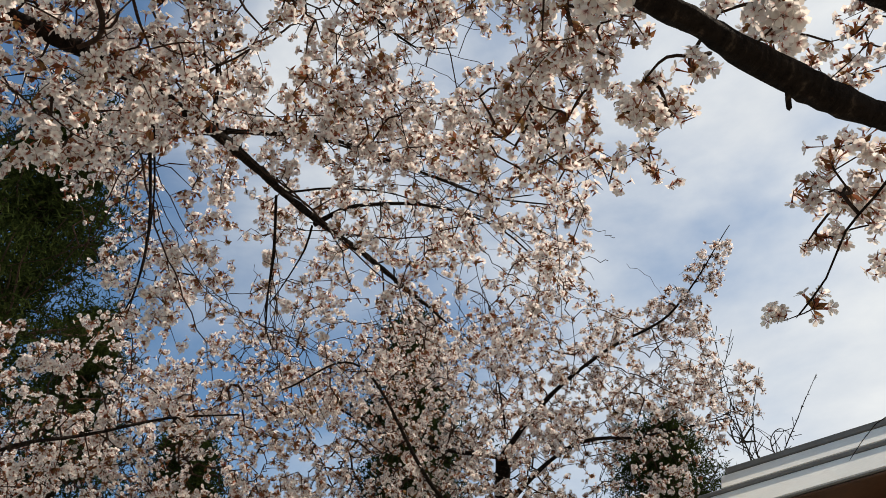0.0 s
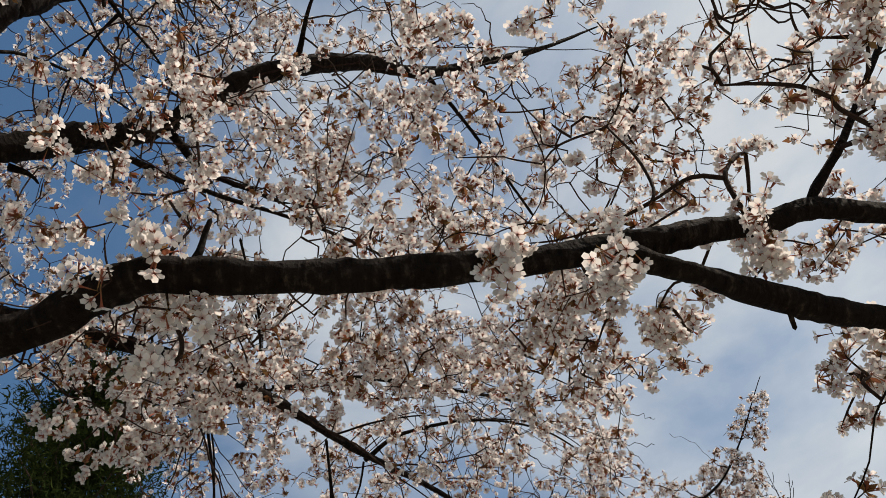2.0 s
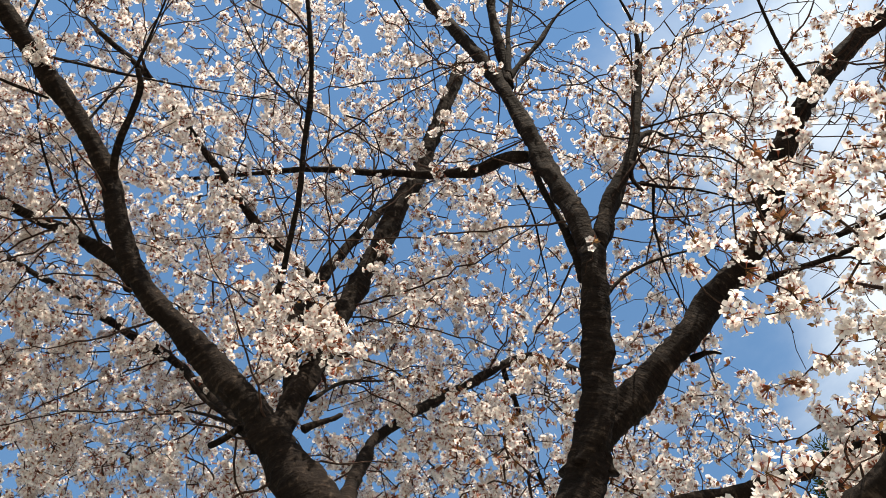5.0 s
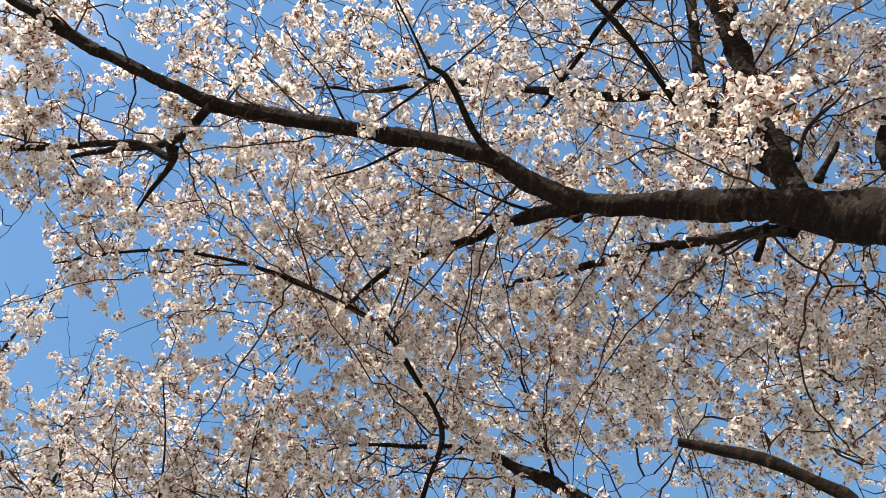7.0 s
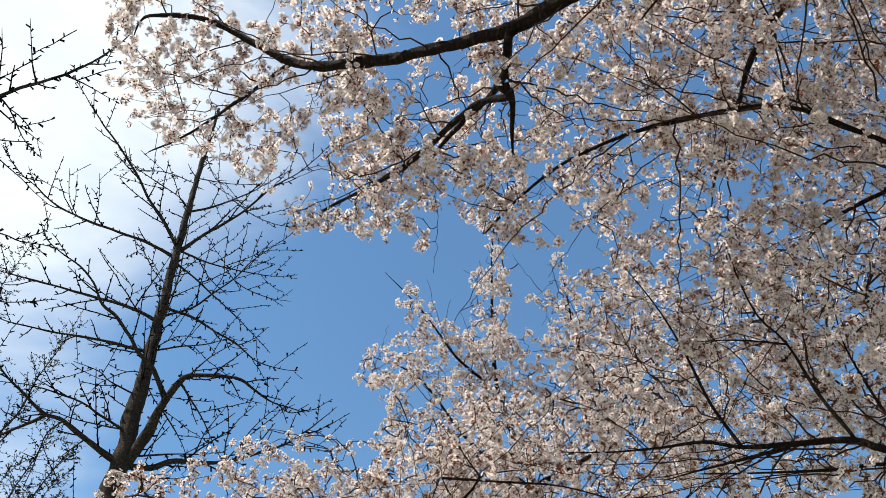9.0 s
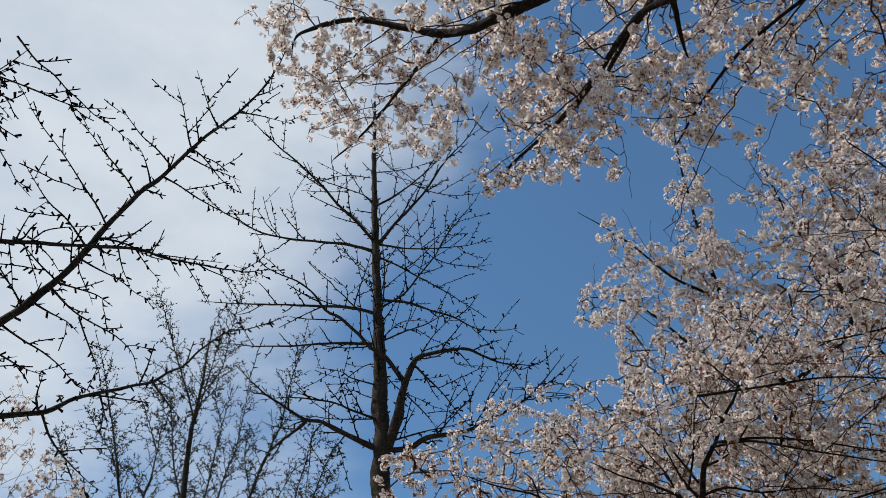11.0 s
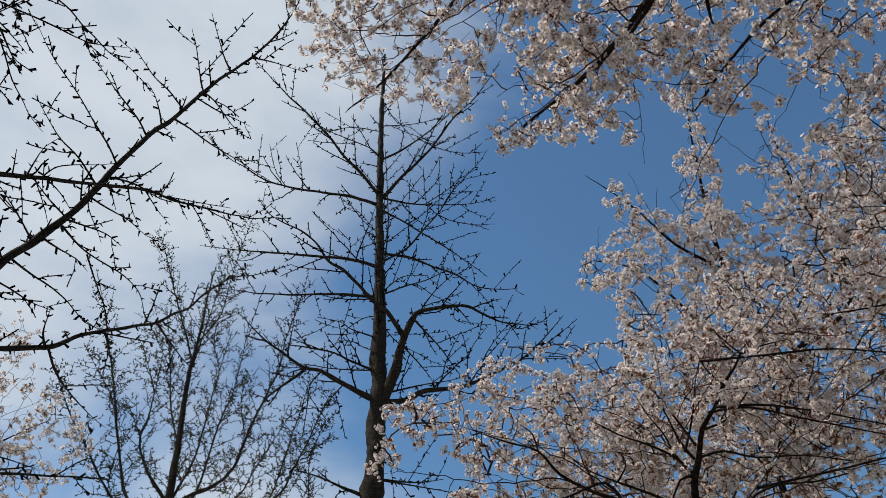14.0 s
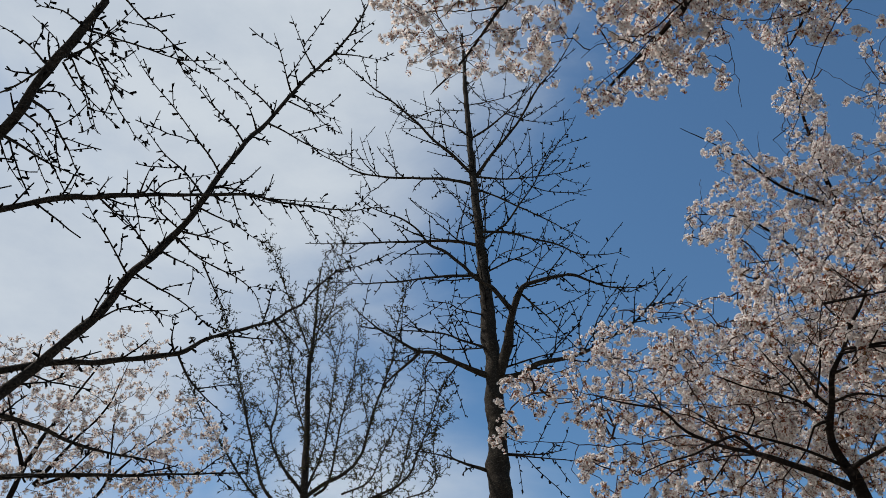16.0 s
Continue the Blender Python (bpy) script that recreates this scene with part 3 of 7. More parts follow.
# the old cherry over the standing place: stem, fork and great limbs
old.limb([(-2.36, 0.49, 0.00), (-2.31, 0.46, 0.9), (-2.23, 0.44, 2.63), (-2.21, 0.44, 2.93)], 0.190, 0.150, name='trunk')
old.limb([(-2.21, 0.44, 2.93), (-2.08, 0.53, 3.38), (-2.00, 0.58, 3.68), (-1.89, 0.65, 4.00), (-1.83, 0.69, 4.22)], radii=(0.124, 0.083, 0.080, 0.079, 0.079))
old.limb([(-1.91, 0.67, 4.01), (-1.82, 0.69, 4.16), (-1.68, 0.81, 4.33), (-1.49, 0.95, 4.54), (-1.30, 1.07, 4.73), (-1.15, 1.16, 4.87), (-0.95, 1.20, 5.07), (-0.74, 1.22, 5.28), (-0.54, 1.27, 5.43), (-0.24, 1.40, 5.61), (0.11, 1.62, 5.79), (0.49, 1.74, 6.02)], radii=(0.063, 0.067, 0.063, 0.058, 0.056, 0.054, 0.052, 0.050, 0.047, 0.039, 0.031, 0.023))
old.limb([(-1.87, 0.66, 4.01), (-1.74, 0.65, 4.19), (-1.63, 0.61, 4.37), (-1.49, 0.56, 4.59), (-1.39, 0.53, 4.76), (-1.40, 0.53, 4.82), (-1.35, 0.43, 5.13), (-1.31, 0.28, 5.51), (-1.25, 0.17, 5.85), (-1.19, -0.05, 6.35), (-1.14, -0.45, 7.05)], radii=(0.063, 0.063, 0.059, 0.055, 0.052, 0.051, 0.048, 0.045, 0.041, 0.039, 0.031))
old.limb([(-1.40, 0.56, 4.86), (-1.24, 0.59, 5.12), (-1.12, 0.64, 5.29), (-1.01, 0.64, 5.48), (-0.81, 0.63, 5.86)], radii=(0.039, 0.034, 0.029, 0.023, 0.019))
old.limb([(-1.39, 0.28, 5.62), (-1.46, 0.18, 5.69), (-1.60, 0.09, 5.76), (-1.71, -0.04, 5.84), (-1.85, -0.22, 5.97), (-2.01, -0.46, 6.12), (-2.22, -0.79, 6.30), (-2.42, -1.05, 6.42), (-2.81, -1.59, 6.66)], radii=(0.040, 0.035, 0.033, 0.026, 0.022, 0.020, 0.017, 0.014, 0.010))
old.limb([(-1.39, 0.58, 4.90), (-1.33, 0.63, 5.15), (-1.27, 0.68, 5.37), (-1.17, 0.78, 5.80)], radii=(0.035, 0.032, 0.029, 0.023))
old.limb([(-1.52, 0.56, 4.79), (-1.45, 0.44, 5.13), (-1.41, 0.34, 5.39), (-1.37, 0.28, 5.57)], radii=(0.020, 0.017, 0.015, 0.013), bare=True)
old.limb([(-1.12, 0.64, 5.29), (-1.16, 0.66, 5.22), (-1.17, 0.71, 5.15)], 0.018, 0.008, bare=True)
old.limb([(-1.56, 1.03, 4.54), (-1.51, 1.06, 4.53), (-1.47, 1.10, 4.50)], 0.014, 0.008, bare=True)
# its low limb, which passes over the path
old.limb([(-2.21, 0.44, 2.93), (-1.16, 0.59, 2.78), (-1.06, 0.53, 2.82), (-0.96, 0.52, 2.83), (-0.81, 0.53, 2.84), (-0.70, 0.51, 2.87), (-0.59, 0.51, 2.89), (-0.51, 0.54, 2.89), (-0.23, 0.62, 2.89), (0.08, 0.70, 2.92), (0.35, 0.76, 2.96), (0.54, 0.81, 3.01), (0.70, 0.85, 3.05), (0.82, 0.88, 3.09), (1.01, 0.96, 3.12), (1.34, 1.11, 3.17), (1.78, 1.34, 3.22)], radii=(0.097, 0.046, 0.040, 0.036, 0.036, 0.034, 0.033, 0.032, 0.032, 0.031, 0.028, 0.026, 0.026, 0.026, 0.026, 0.026, 0.024))
old.limb([(0.31, 0.72, 2.90), (0.38, 0.77, 2.89), (0.46, 0.81, 2.88), (0.58, 0.88, 2.87), (0.72, 0.95, 2.85), (0.86, 1.01, 2.84), (1.01, 1.08, 2.82), (1.09, 1.13, 2.81), (1.27, 1.20, 2.80), (1.59, 1.30, 2.82)], radii=(0.026, 0.027, 0.027, 0.027, 0.028, 0.028, 0.029, 0.028, 0.027, 0.024))
old.limb([(1.06, 1.10, 2.78), (1.06, 1.12, 2.69), (1.05, 1.17, 2.55), (1.03, 1.22, 2.44)], 0.022, 0.015)
old.limb([(0.63, 0.92, 2.86), (0.64, 0.93, 2.83), (0.64, 0.95, 2.81)], 0.009, 0.005, bare=True)
old.limb([(0.82, 0.88, 3.12), (0.93, 0.83, 3.21), (1.05, 0.77, 3.34), (1.26, 0.65, 3.56)], 0.016, 0.005)
old.limb([(-0.52, 0.57, 2.99), (-0.51, 0.56, 3.03), (-0.49, 0.54, 3.07)], 0.009, 0.006, bare=True)
# the branch that reaches out behind it
old.limb([(-2.05, 0.61, 3.75), (-1.93, 0.73, 3.83), (-1.81, 0.92, 3.88), (-1.71, 1.09, 3.93), (-1.59, 1.27, 3.98), (-1.29, 1.65, 4.12), (-1.11, 1.92, 4.20), (-0.92, 2.27, 4.29), (-0.75, 2.75, 4.41), (-0.59, 3.08, 4.48), (-0.34, 3.55, 4.55), (-0.11, 3.98, 4.60)], radii=(0.036, 0.035, 0.033, 0.032, 0.031, 0.028, 0.024, 0.022, 0.019, 0.017, 0.014, 0.010))
old.limb([(-0.97, 2.46, 4.53), (-0.59, 2.62, 4.65), (-0.36, 2.77, 4.68), (-0.06, 2.97, 4.70), (0.26, 3.17, 4.72), (0.62, 3.33, 4.79)], 0.013, 0.004)
old.limb([(-0.67, 3.13, 4.54), (-0.46, 3.13, 4.66), (-0.07, 3.25, 4.75), (0.30, 3.44, 4.74), (0.56, 3.69, 4.66)], 0.012, 0.004)
old.limb([(-1.02, 2.43, 4.49), (-0.88, 1.98, 4.44), (-0.83, 1.69, 4.39), (-0.79, 1.45, 4.34)], 0.008, 0.005)
old.limb([(-0.82, 2.89, 4.53), (-0.82, 2.99, 4.23), (-0.85, 3.08, 3.94), (-0.82, 3.13, 3.81)], 0.008, 0.003)
old.limb([(-1.23, 2.21, 4.44), (-1.22, 2.46, 4.03), (-1.26, 2.59, 3.78), (-1.30, 2.63, 3.68)], 0.009, 0.003)
old.limb([(-1.28, 1.20, 4.82), (-0.99, 1.51, 4.87), (-0.57, 1.89, 4.95), (-0.16, 2.34, 5.00)], 0.018, 0.006)
old.limb([(-1.06, 1.25, 4.96), (-1.00, 1.46, 4.98), (-0.84, 1.70, 5.10)], 0.020, 0.012)
old.limb([(-0.53, 1.33, 5.57), (-0.40, 1.07, 5.57), (-0.25, 0.87, 5.65)], 0.014, 0.006)
old.limb([(0.10, 1.61, 5.76), (0.28, 1.88, 5.48), (0.48, 2.21, 5.10)], 0.014, 0.006)
# twig that hangs from the low limb
old.limb([(0.94, 1.07, 2.84), (0.89, 1.20, 2.81), (0.85, 1.28, 2.79), (0.83, 1.39, 2.75), (0.79, 1.48, 2.72)], 0.0035, 0.002)
old.limb([(1.26, 1.17, 2.80), (1.22, 1.44, 2.61), (1.14, 1.55, 2.60), (1.07, 1.66, 2.59), (1.01, 1.75, 2.58), (0.97, 1.84, 2.54)], 0.002, 0.001, bare=True)
old.limb([(1.06, 1.67, 2.60), (1.05, 1.72, 2.55), (1.03, 1.78, 2.50)], 0.001, 0.001, bare=True)
old.limb([(1.05, 1.20, 2.52), (1.02, 1.27, 2.51), (0.99, 1.33, 2.52), (0.96, 1.38, 2.54)], 0.007, 0.002, bare=True)
# the great limb over the far side
old.limb([(-2.21, 0.44, 2.93), (-2.24, 0.04, 3.47), (-2.27, -0.11, 3.68), (-2.29, -0.25, 3.88), (-2.30, -0.41, 4.09), (-2.30, -0.58, 4.26), (-2.29, -0.87, 4.47), (-2.21, -1.19, 4.67), (-2.00, -1.44, 4.91), (-1.85, -1.65, 5.03), (-1.70, -1.89, 5.11), (-1.58, -2.07, 5.16), (-1.42, -2.32, 5.22), (-1.23, -2.57, 5.29), (-0.90, -2.87, 5.45), (-0.72, -3.05, 5.56), (-0.45, -3.27, 5.75), (-0.25, -3.41, 5.91), (0.30, -3.58, 6.44), (0.68, -3.81, 6.73)], radii=(0.120, 0.098, 0.090, 0.084, 0.070, 0.056, 0.050, 0.044, 0.041, 0.040, 0.040, 0.037, 0.036, 0.034, 0.031, 0.030, 0.027, 0.024, 0.018, 0.012))
old.limb([(-0.26, -3.50, 6.06), (0.01, -3.95, 6.23), (0.36, -4.50, 6.42), (0.61, -4.81, 6.55)], radii=(0.016, 0.012, 0.009, 0.006))
old.limb([(-2.41, -1.20, 4.89), (-2.43, -1.38, 5.03), (-2.47, -1.61, 5.18), (-2.53, -1.81, 5.27), (-2.57, -2.03, 5.37), (-2.64, -2.41, 5.53), (-2.81, -2.83, 5.64), (-3.02, -3.37, 5.78)], radii=(0.043, 0.036, 0.029, 0.026, 0.022, 0.018, 0.014, 0.010))
old.limb([(-2.40, -0.40, 4.21), (-2.37, -0.34, 4.71), (-2.31, -0.29, 5.10), (-2.23, -0.24, 5.53), (-2.10, -0.17, 5.97), (-1.94, -0.12, 6.42), (-1.74, -0.09, 6.93), (-1.48, -0.06, 7.55)], radii=(0.053, 0.053, 0.054, 0.057, 0.055, 0.050, 0.047, 0.041))
old.limb([(-2.40, -0.38, 4.39), (-2.49, -0.48, 5.10), (-2.50, -0.46, 5.49), (-2.42, -0.34, 6.07), (-2.36, -0.21, 6.57)], radii=(0.031, 0.034, 0.033, 0.030, 0.020))
old.limb([(-2.57, -0.44, 5.70), (-2.54, -0.49, 5.74), (-2.49, -0.81, 5.90), (-2.37, -1.14, 6.10), (-2.27, -1.41, 6.27), (-2.13, -1.78, 6.49), (-2.03, -2.26, 6.71), (-1.93, -2.51, 6.86)], radii=(0.025, 0.024, 0.025, 0.024, 0.021, 0.018, 0.013, 0.010))
old.limb([(-2.33, -0.60, 4.93), (-2.13, -0.63, 5.07), (-1.88, -0.69, 5.24), (-1.68, -0.76, 5.39), (-1.47, -0.83, 5.54), (-1.23, -0.96, 5.72), (-1.06, -1.07, 5.85)], radii=(0.015, 0.013, 0.013, 0.012, 0.012, 0.011, 0.010))
old.limb([(-2.48, -0.45, 4.23), (-2.60, -0.52, 4.44), (-3.03, -0.83, 5.15), (-3.16, -1.00, 5.41), (-3.41, -1.57, 5.90), (-3.55, -2.02, 6.23), (-3.74, -2.64, 6.63)], radii=(0.030, 0.027, 0.023, 0.023, 0.022, 0.020, 0.013))
old.limb([(-2.43, -0.54, 4.25), (-2.45, -0.58, 4.18), (-2.47, -0.62, 4.14)], 0.016, 0.010, bare=True)
old.limb([(-2.30, -0.32, 4.21), (-2.29, -0.26, 4.27), (-2.27, -0.19, 4.33)], 0.016, 0.010, bare=True)
old.limb([(-2.31, -0.11, 3.83), (-2.47, -0.05, 4.22), (-2.65, 0.03, 4.61), (-2.75, 0.10, 4.90), (-2.79, 0.35, 5.34), (-2.77, 0.57, 5.63), (-2.70, 0.93, 6.05), (-2.75, 1.21, 6.21), (-2.80, 1.50, 6.38)], radii=(0.035, 0.033, 0.032, 0.027, 0.027, 0.028, 0.027, 0.021, 0.016))
old.limb([(-2.77, 0.81, 5.94), (-2.95, 1.02, 5.75), (-3.14, 1.23, 5.52)], radii=(0.018, 0.014, 0.011))
old.limb([(-1.24, -2.51, 5.20), (-1.33, -2.81, 5.33), (-1.33, -3.10, 5.49), (-1.29, -3.34, 5.63), (-1.25, -3.75, 5.86)], radii=(0.022, 0.021, 0.017, 0.015, 0.011))
old.limb([(-1.28, -2.77, 5.14), (-1.36, -2.84, 5.17), (-1.26, -3.00, 5.31), (-1.18, -3.27, 5.44), (-1.04, -3.78, 5.64), (-0.68, -4.53, 5.98)], radii=(0.020, 0.019, 0.017, 0.016, 0.014, 0.010))
old.limb([(-1.41, -2.99, 5.53), (-1.48, -3.05, 5.53), (-1.57, -3.30, 5.53)], radii=(0.021, 0.018, 0.010))
old.limb([(-2.07, -1.39, 4.88), (-1.87, -1.45, 4.94), (-1.63, -1.45, 5.04), (-1.54, -1.49, 5.07)], radii=(0.017, 0.015, 0.014, 0.010), bare=True)
old.limb([(-1.56, -1.51, 5.12), (-1.32, -1.52, 5.30), (-1.10, -1.56, 5.56)], 0.008, 0.004)
old.limb([(-1.81, -1.80, 5.05), (-1.76, -1.98, 4.94), (-1.69, -2.12, 4.86)], 0.009, 0.004, bare=True)
old.limb([(-1.66, -1.88, 5.10), (-1.71, -1.70, 5.34), (-1.79, -1.37, 5.78), (-1.85, -1.00, 6.28)], 0.008, 0.003)
# its thinner branches
old.limb([(-1.20, 0.10, 6.09), (-1.16, 0.07, 6.23), (-1.10, 0.01, 6.41), (-1.01, -0.07, 6.66), (-0.89, -0.14, 6.89)], 0.0340, 0.0240)
old.limb([(-1.16, 0.08, 6.16), (-1.10, 0.06, 6.32), (-1.03, 0.03, 6.53), (-0.91, -0.00, 6.78)], 0.0200, 0.0120)
old.limb([(-1.18, 0.10, 6.15), (-1.10, 0.14, 6.31), (-0.98, 0.22, 6.54), (-0.86, 0.27, 6.74)], 0.0180, 0.0100)
old.limb([(-1.52, 0.59, 4.58), (-1.42, 0.67, 4.73), (-1.34, 0.80, 4.84), (-1.28, 0.93, 4.92), (-1.21, 1.10, 5.00), (-1.16, 1.25, 5.07)], 0.0100, 0.0030)
old.limb([(-1.06, 0.64, 5.42), (-1.03, 0.89, 5.47), (-0.97, 1.10, 5.51), (-0.96, 1.34, 5.53)], 0.0070, 0.0030)
old.limb([(-1.01, 0.64, 5.48), (-0.93, 0.78, 5.56), (-0.84, 0.94, 5.64), (-0.80, 1.07, 5.69), (-0.83, 1.23, 5.71)], 0.0070, 0.0030)
old.limb([(-1.17, 0.72, 5.25), (-1.16, 0.83, 5.30), (-1.13, 1.02, 5.39), (-1.12, 1.20, 5.47), (-1.12, 1.45, 5.55)], 0.0100, 0.0030)
old.limb([(-1.18, 0.81, 5.32), (-1.31, 0.88, 5.31), (-1.40, 0.95, 5.30), (-1.52, 1.06, 5.28), (-1.62, 1.20, 5.24), (-1.69, 1.29, 5.21)], 0.0070, 0.0030)
old.limb([(-2.39, -0.31, 4.51), (-2.47, -0.19, 4.80), (-2.61, 0.07, 5.17), (-2.67, 0.25, 5.45)], 0.0120, 0.0030)
old.limb([(-2.43, -1.38, 5.02), (-2.38, -1.49, 5.11), (-2.31, -1.61, 5.22), (-2.22, -1.72, 5.32), (-2.13, -1.82, 5.43)], 0.0100, 0.0030)
old.limb([(-2.45, -1.55, 5.15), (-2.41, -1.64, 5.19), (-2.36, -1.75, 5.26), (-2.30, -1.81, 5.31), (-2.18, -1.94, 5.42), (-2.02, -2.06, 5.57), (-1.91, -2.14, 5.66)], 0.0090, 0.0030)
old.limb([(-1.65, -2.01, 5.18), (-1.46, -2.07, 5.47), (-1.32, -2.15, 5.64), (-1.21, -2.18, 5.76)], 0.0070, 0.0030)
old.limb([(-1.58, -2.09, 5.18), (-1.42, -2.29, 5.48), (-1.31, -2.39, 5.65)], 0.0060, 0.0030)
old.limb([(-1.89, -1.65, 5.08), (-1.81, -1.64, 5.31), (-1.74, -1.63, 5.46), (-1.62, -1.64, 5.71), (-1.45, -1.67, 5.96)], 0.0070, 0.0030)
old.limb([(-2.10, -1.81, 6.47), (-1.93, -1.99, 6.60), (-1.77, -2.13, 6.71), (-1.61, -2.28, 6.82)], 0.0090, 0.0030)
old.limb([(-3.17, -0.99, 5.42), (-3.24, -1.19, 5.49), (-3.37, -1.42, 5.52), (-3.51, -1.67, 5.53)], 0.0090, 0.0030)
old.limb([(-2.46, -0.50, 4.27), (-2.54, -0.61, 4.41), (-2.61, -0.72, 4.54), (-2.66, -0.82, 4.69)], 0.0160, 0.0080, bare=True)
old.limb([(-2.49, -0.52, 4.31), (-2.59, -0.61, 4.44), (-2.77, -0.76, 4.63), (-2.91, -0.87, 4.73)], 0.0130, 0.0030)
old.limb([(-1.61, 0.34, 5.83), (-1.74, 0.50, 5.83), (-1.91, 0.63, 5.81), (-2.05, 0.74, 5.79), (-2.23, 0.83, 5.76)], 0.0070, 0.0030)
old.limb([(-1.16, -0.65, 6.77), (-1.35, -0.44, 7.04), (-1.51, -0.22, 7.27), (-1.59, -0.10, 7.37)], 0.0060, 0.0030)
old.limb([(-1.62, -0.81, 5.61), (-1.59, -1.05, 5.81), (-1.51, -1.24, 6.00), (-1.42, -1.40, 6.16), (-1.30, -1.57, 6.34)], 0.0070, 0.0030)
old.limb([(-1.69, -0.64, 6.01), (-1.73, -0.49, 6.10), (-2.03, -0.27, 6.19), (-2.21, -0.15, 6.22)], 0.0050, 0.0030)
old.limb([(-0.99, 2.42, 4.49), (-0.79, 2.55, 4.60), (-0.60, 2.66, 4.68), (-0.39, 2.80, 4.72), (-0.18, 2.94, 4.75), (0.06, 3.09, 4.76), (0.27, 3.21, 4.75), (0.49, 3.25, 4.80)], 0.0080, 0.0030)
old.limb([(-0.76, 2.89, 4.55), (-0.58, 2.98, 4.65), (-0.42, 3.07, 4.72), (-0.25, 3.17, 4.77), (-0.07, 3.30, 4.79)], 0.0060, 0.0030)
old.limb([(-0.66, 3.08, 4.51), (-0.54, 3.11, 4.61), (-0.37, 3.17, 4.71), (-0.13, 3.28, 4.79), (0.12, 3.40, 4.83), (0.34, 3.53, 4.83), (0.51, 3.69, 4.78), (0.63, 3.85, 4.70)], 0.0080, 0.0030)
old.limb([(-1.00, 2.44, 4.48), (-0.94, 2.14, 4.58), (-0.90, 1.85, 4.64), (-0.88, 1.71, 4.66)], 0.0070, 0.0030)
old.limb([(-0.80, 2.82, 4.46), (-0.84, 3.04, 4.32), (-0.89, 3.23, 4.18), (-0.92, 3.39, 4.05)], 0.0070, 0.0030)
old.limb([(-0.67, 3.09, 4.50), (-0.72, 3.20, 4.44), (-0.82, 3.33, 4.37), (-0.94, 3.46, 4.29)], 0.0070, 0.0030)
old.limb([(0.62, 2.94, 4.81), (0.59, 2.72, 4.85), (0.55, 2.40, 4.89), (0.52, 2.21, 4.90)], 0.0050, 0.0030)
old.limb([(-1.18, 2.16, 4.36), (-1.24, 2.48, 4.21), (-1.30, 2.67, 4.09), (-1.35, 2.79, 4.00), (-1.43, 2.93, 3.89)], 0.0060, 0.0030)
old.limb([(-0.49, 2.41, 4.76), (-0.54, 2.51, 4.73), (-0.47, 2.40, 4.93), (-0.33, 2.35, 5.08)], 0.0040, 0.0030)
old.limb([(-0.28, 3.56, 4.47), (-0.31, 3.51, 4.68), (-0.47, 3.49, 4.84)], 0.0050, 0.0030)
# lower limbs, one of them sawn off
old.limb([(-2.21, 0.44, 2.73), (-3.01, -1.19, 3.21), (-3.22, -1.40, 3.75), (-3.40, -1.68, 4.10), (-3.47, -1.88, 4.36), (-3.52, -2.08, 4.58), (-3.54, -2.31, 4.82), (-3.59, -2.78, 5.11), (-3.62, -3.24, 5.36)], radii=(0.080, 0.048, 0.032, 0.030, 0.029, 0.028, 0.021, 0.014, 0.009))
old.limb([(-2.21, 0.44, 2.93), (-2.26, -0.59, 2.77), (-2.20, -0.72, 2.90), (-2.16, -0.88, 3.05), (-2.15, -1.04, 3.16)], 0.036, 0.012, bare=True)
old.limb([(-3.42, -2.67, 3.89), (-3.36, -2.67, 3.96), (-3.26, -2.57, 4.15), (-3.16, -2.43, 4.35), (-3.06, -2.29, 4.56), (-2.85, -2.33, 4.78), (-2.58, -2.44, 5.01), (-2.20, -2.85, 5.25), (-1.92, -3.28, 5.41), (-1.76, -3.68, 5.48), (-1.67, -4.01, 5.51)], radii=(0.013, 0.013, 0.013, 0.013, 0.013, 0.013, 0.013, 0.013, 0.010, 0.009, 0.007))
old.limb([(-3.58, -1.92, 4.45), (-3.39, -1.90, 4.73), (-3.22, -1.95, 5.14)], 0.012, 0.005)
old.limb([(-3.60, -2.12, 4.66), (-3.68, -2.22, 4.44), (-3.83, -2.24, 4.23)], 0.016, 0.006)
old.limb([(-3.53, -1.72, 4.21), (-3.58, -2.00, 4.15), (-3.61, -2.27, 4.13), (-3.64, -2.60, 4.09)], 0.016, 0.006)
# blossoming crown of the old cherry
old.fill((-1.29, 1.81, 4.18), 0.39, 0.80, 90)
old.fill((-1.33, 3.01, 4.74), 0.62, 0.65, 130)
old.fill((-0.40, 2.35, 4.69), 0.42, 0.90, 60)
old.fill((-0.01, 3.08, 4.73), 0.45, 0.80, 70)
old.fill((0.43, 1.82, 3.82), 0.30, 0.70, 45)
old.fill((0.60, 1.41, 3.31), 0.09, 0.30, 14)
old.fill((-0.55, 3.69, 4.67), 0.63, 0.65, 110)
old.fill((0.20, 3.85, 4.67), 0.44, 0.55, 60)
old.fill((-1.36, 3.13, 4.20), 0.31, 0.70, 48)
old.fill((0.97, 1.40, 3.06), 0.11, 0.25, 5)
old.fill((0.76, 1.47, 2.69), 0.04, 0.05, 1)
old.fill((1.12, 1.12, 2.96), 0.11, 0.35, 14)
old.fill((1.11, 1.27, 2.68), 0.09, 0.30, 10)
old.fill((-0.77, 1.11, 4.27), 0.42, 1.10, 110)
old.fill((0.11, 1.41, 4.56), 0.53, 1.20, 120)
old.fill((0.89, 1.14, 4.15), 0.41, 1.15, 90)
old.fill((1.26, 0.86, 3.57), 0.27, 0.60, 34)
old.fill((0.07, 0.63, 2.85), 0.05, 0.05, 5)
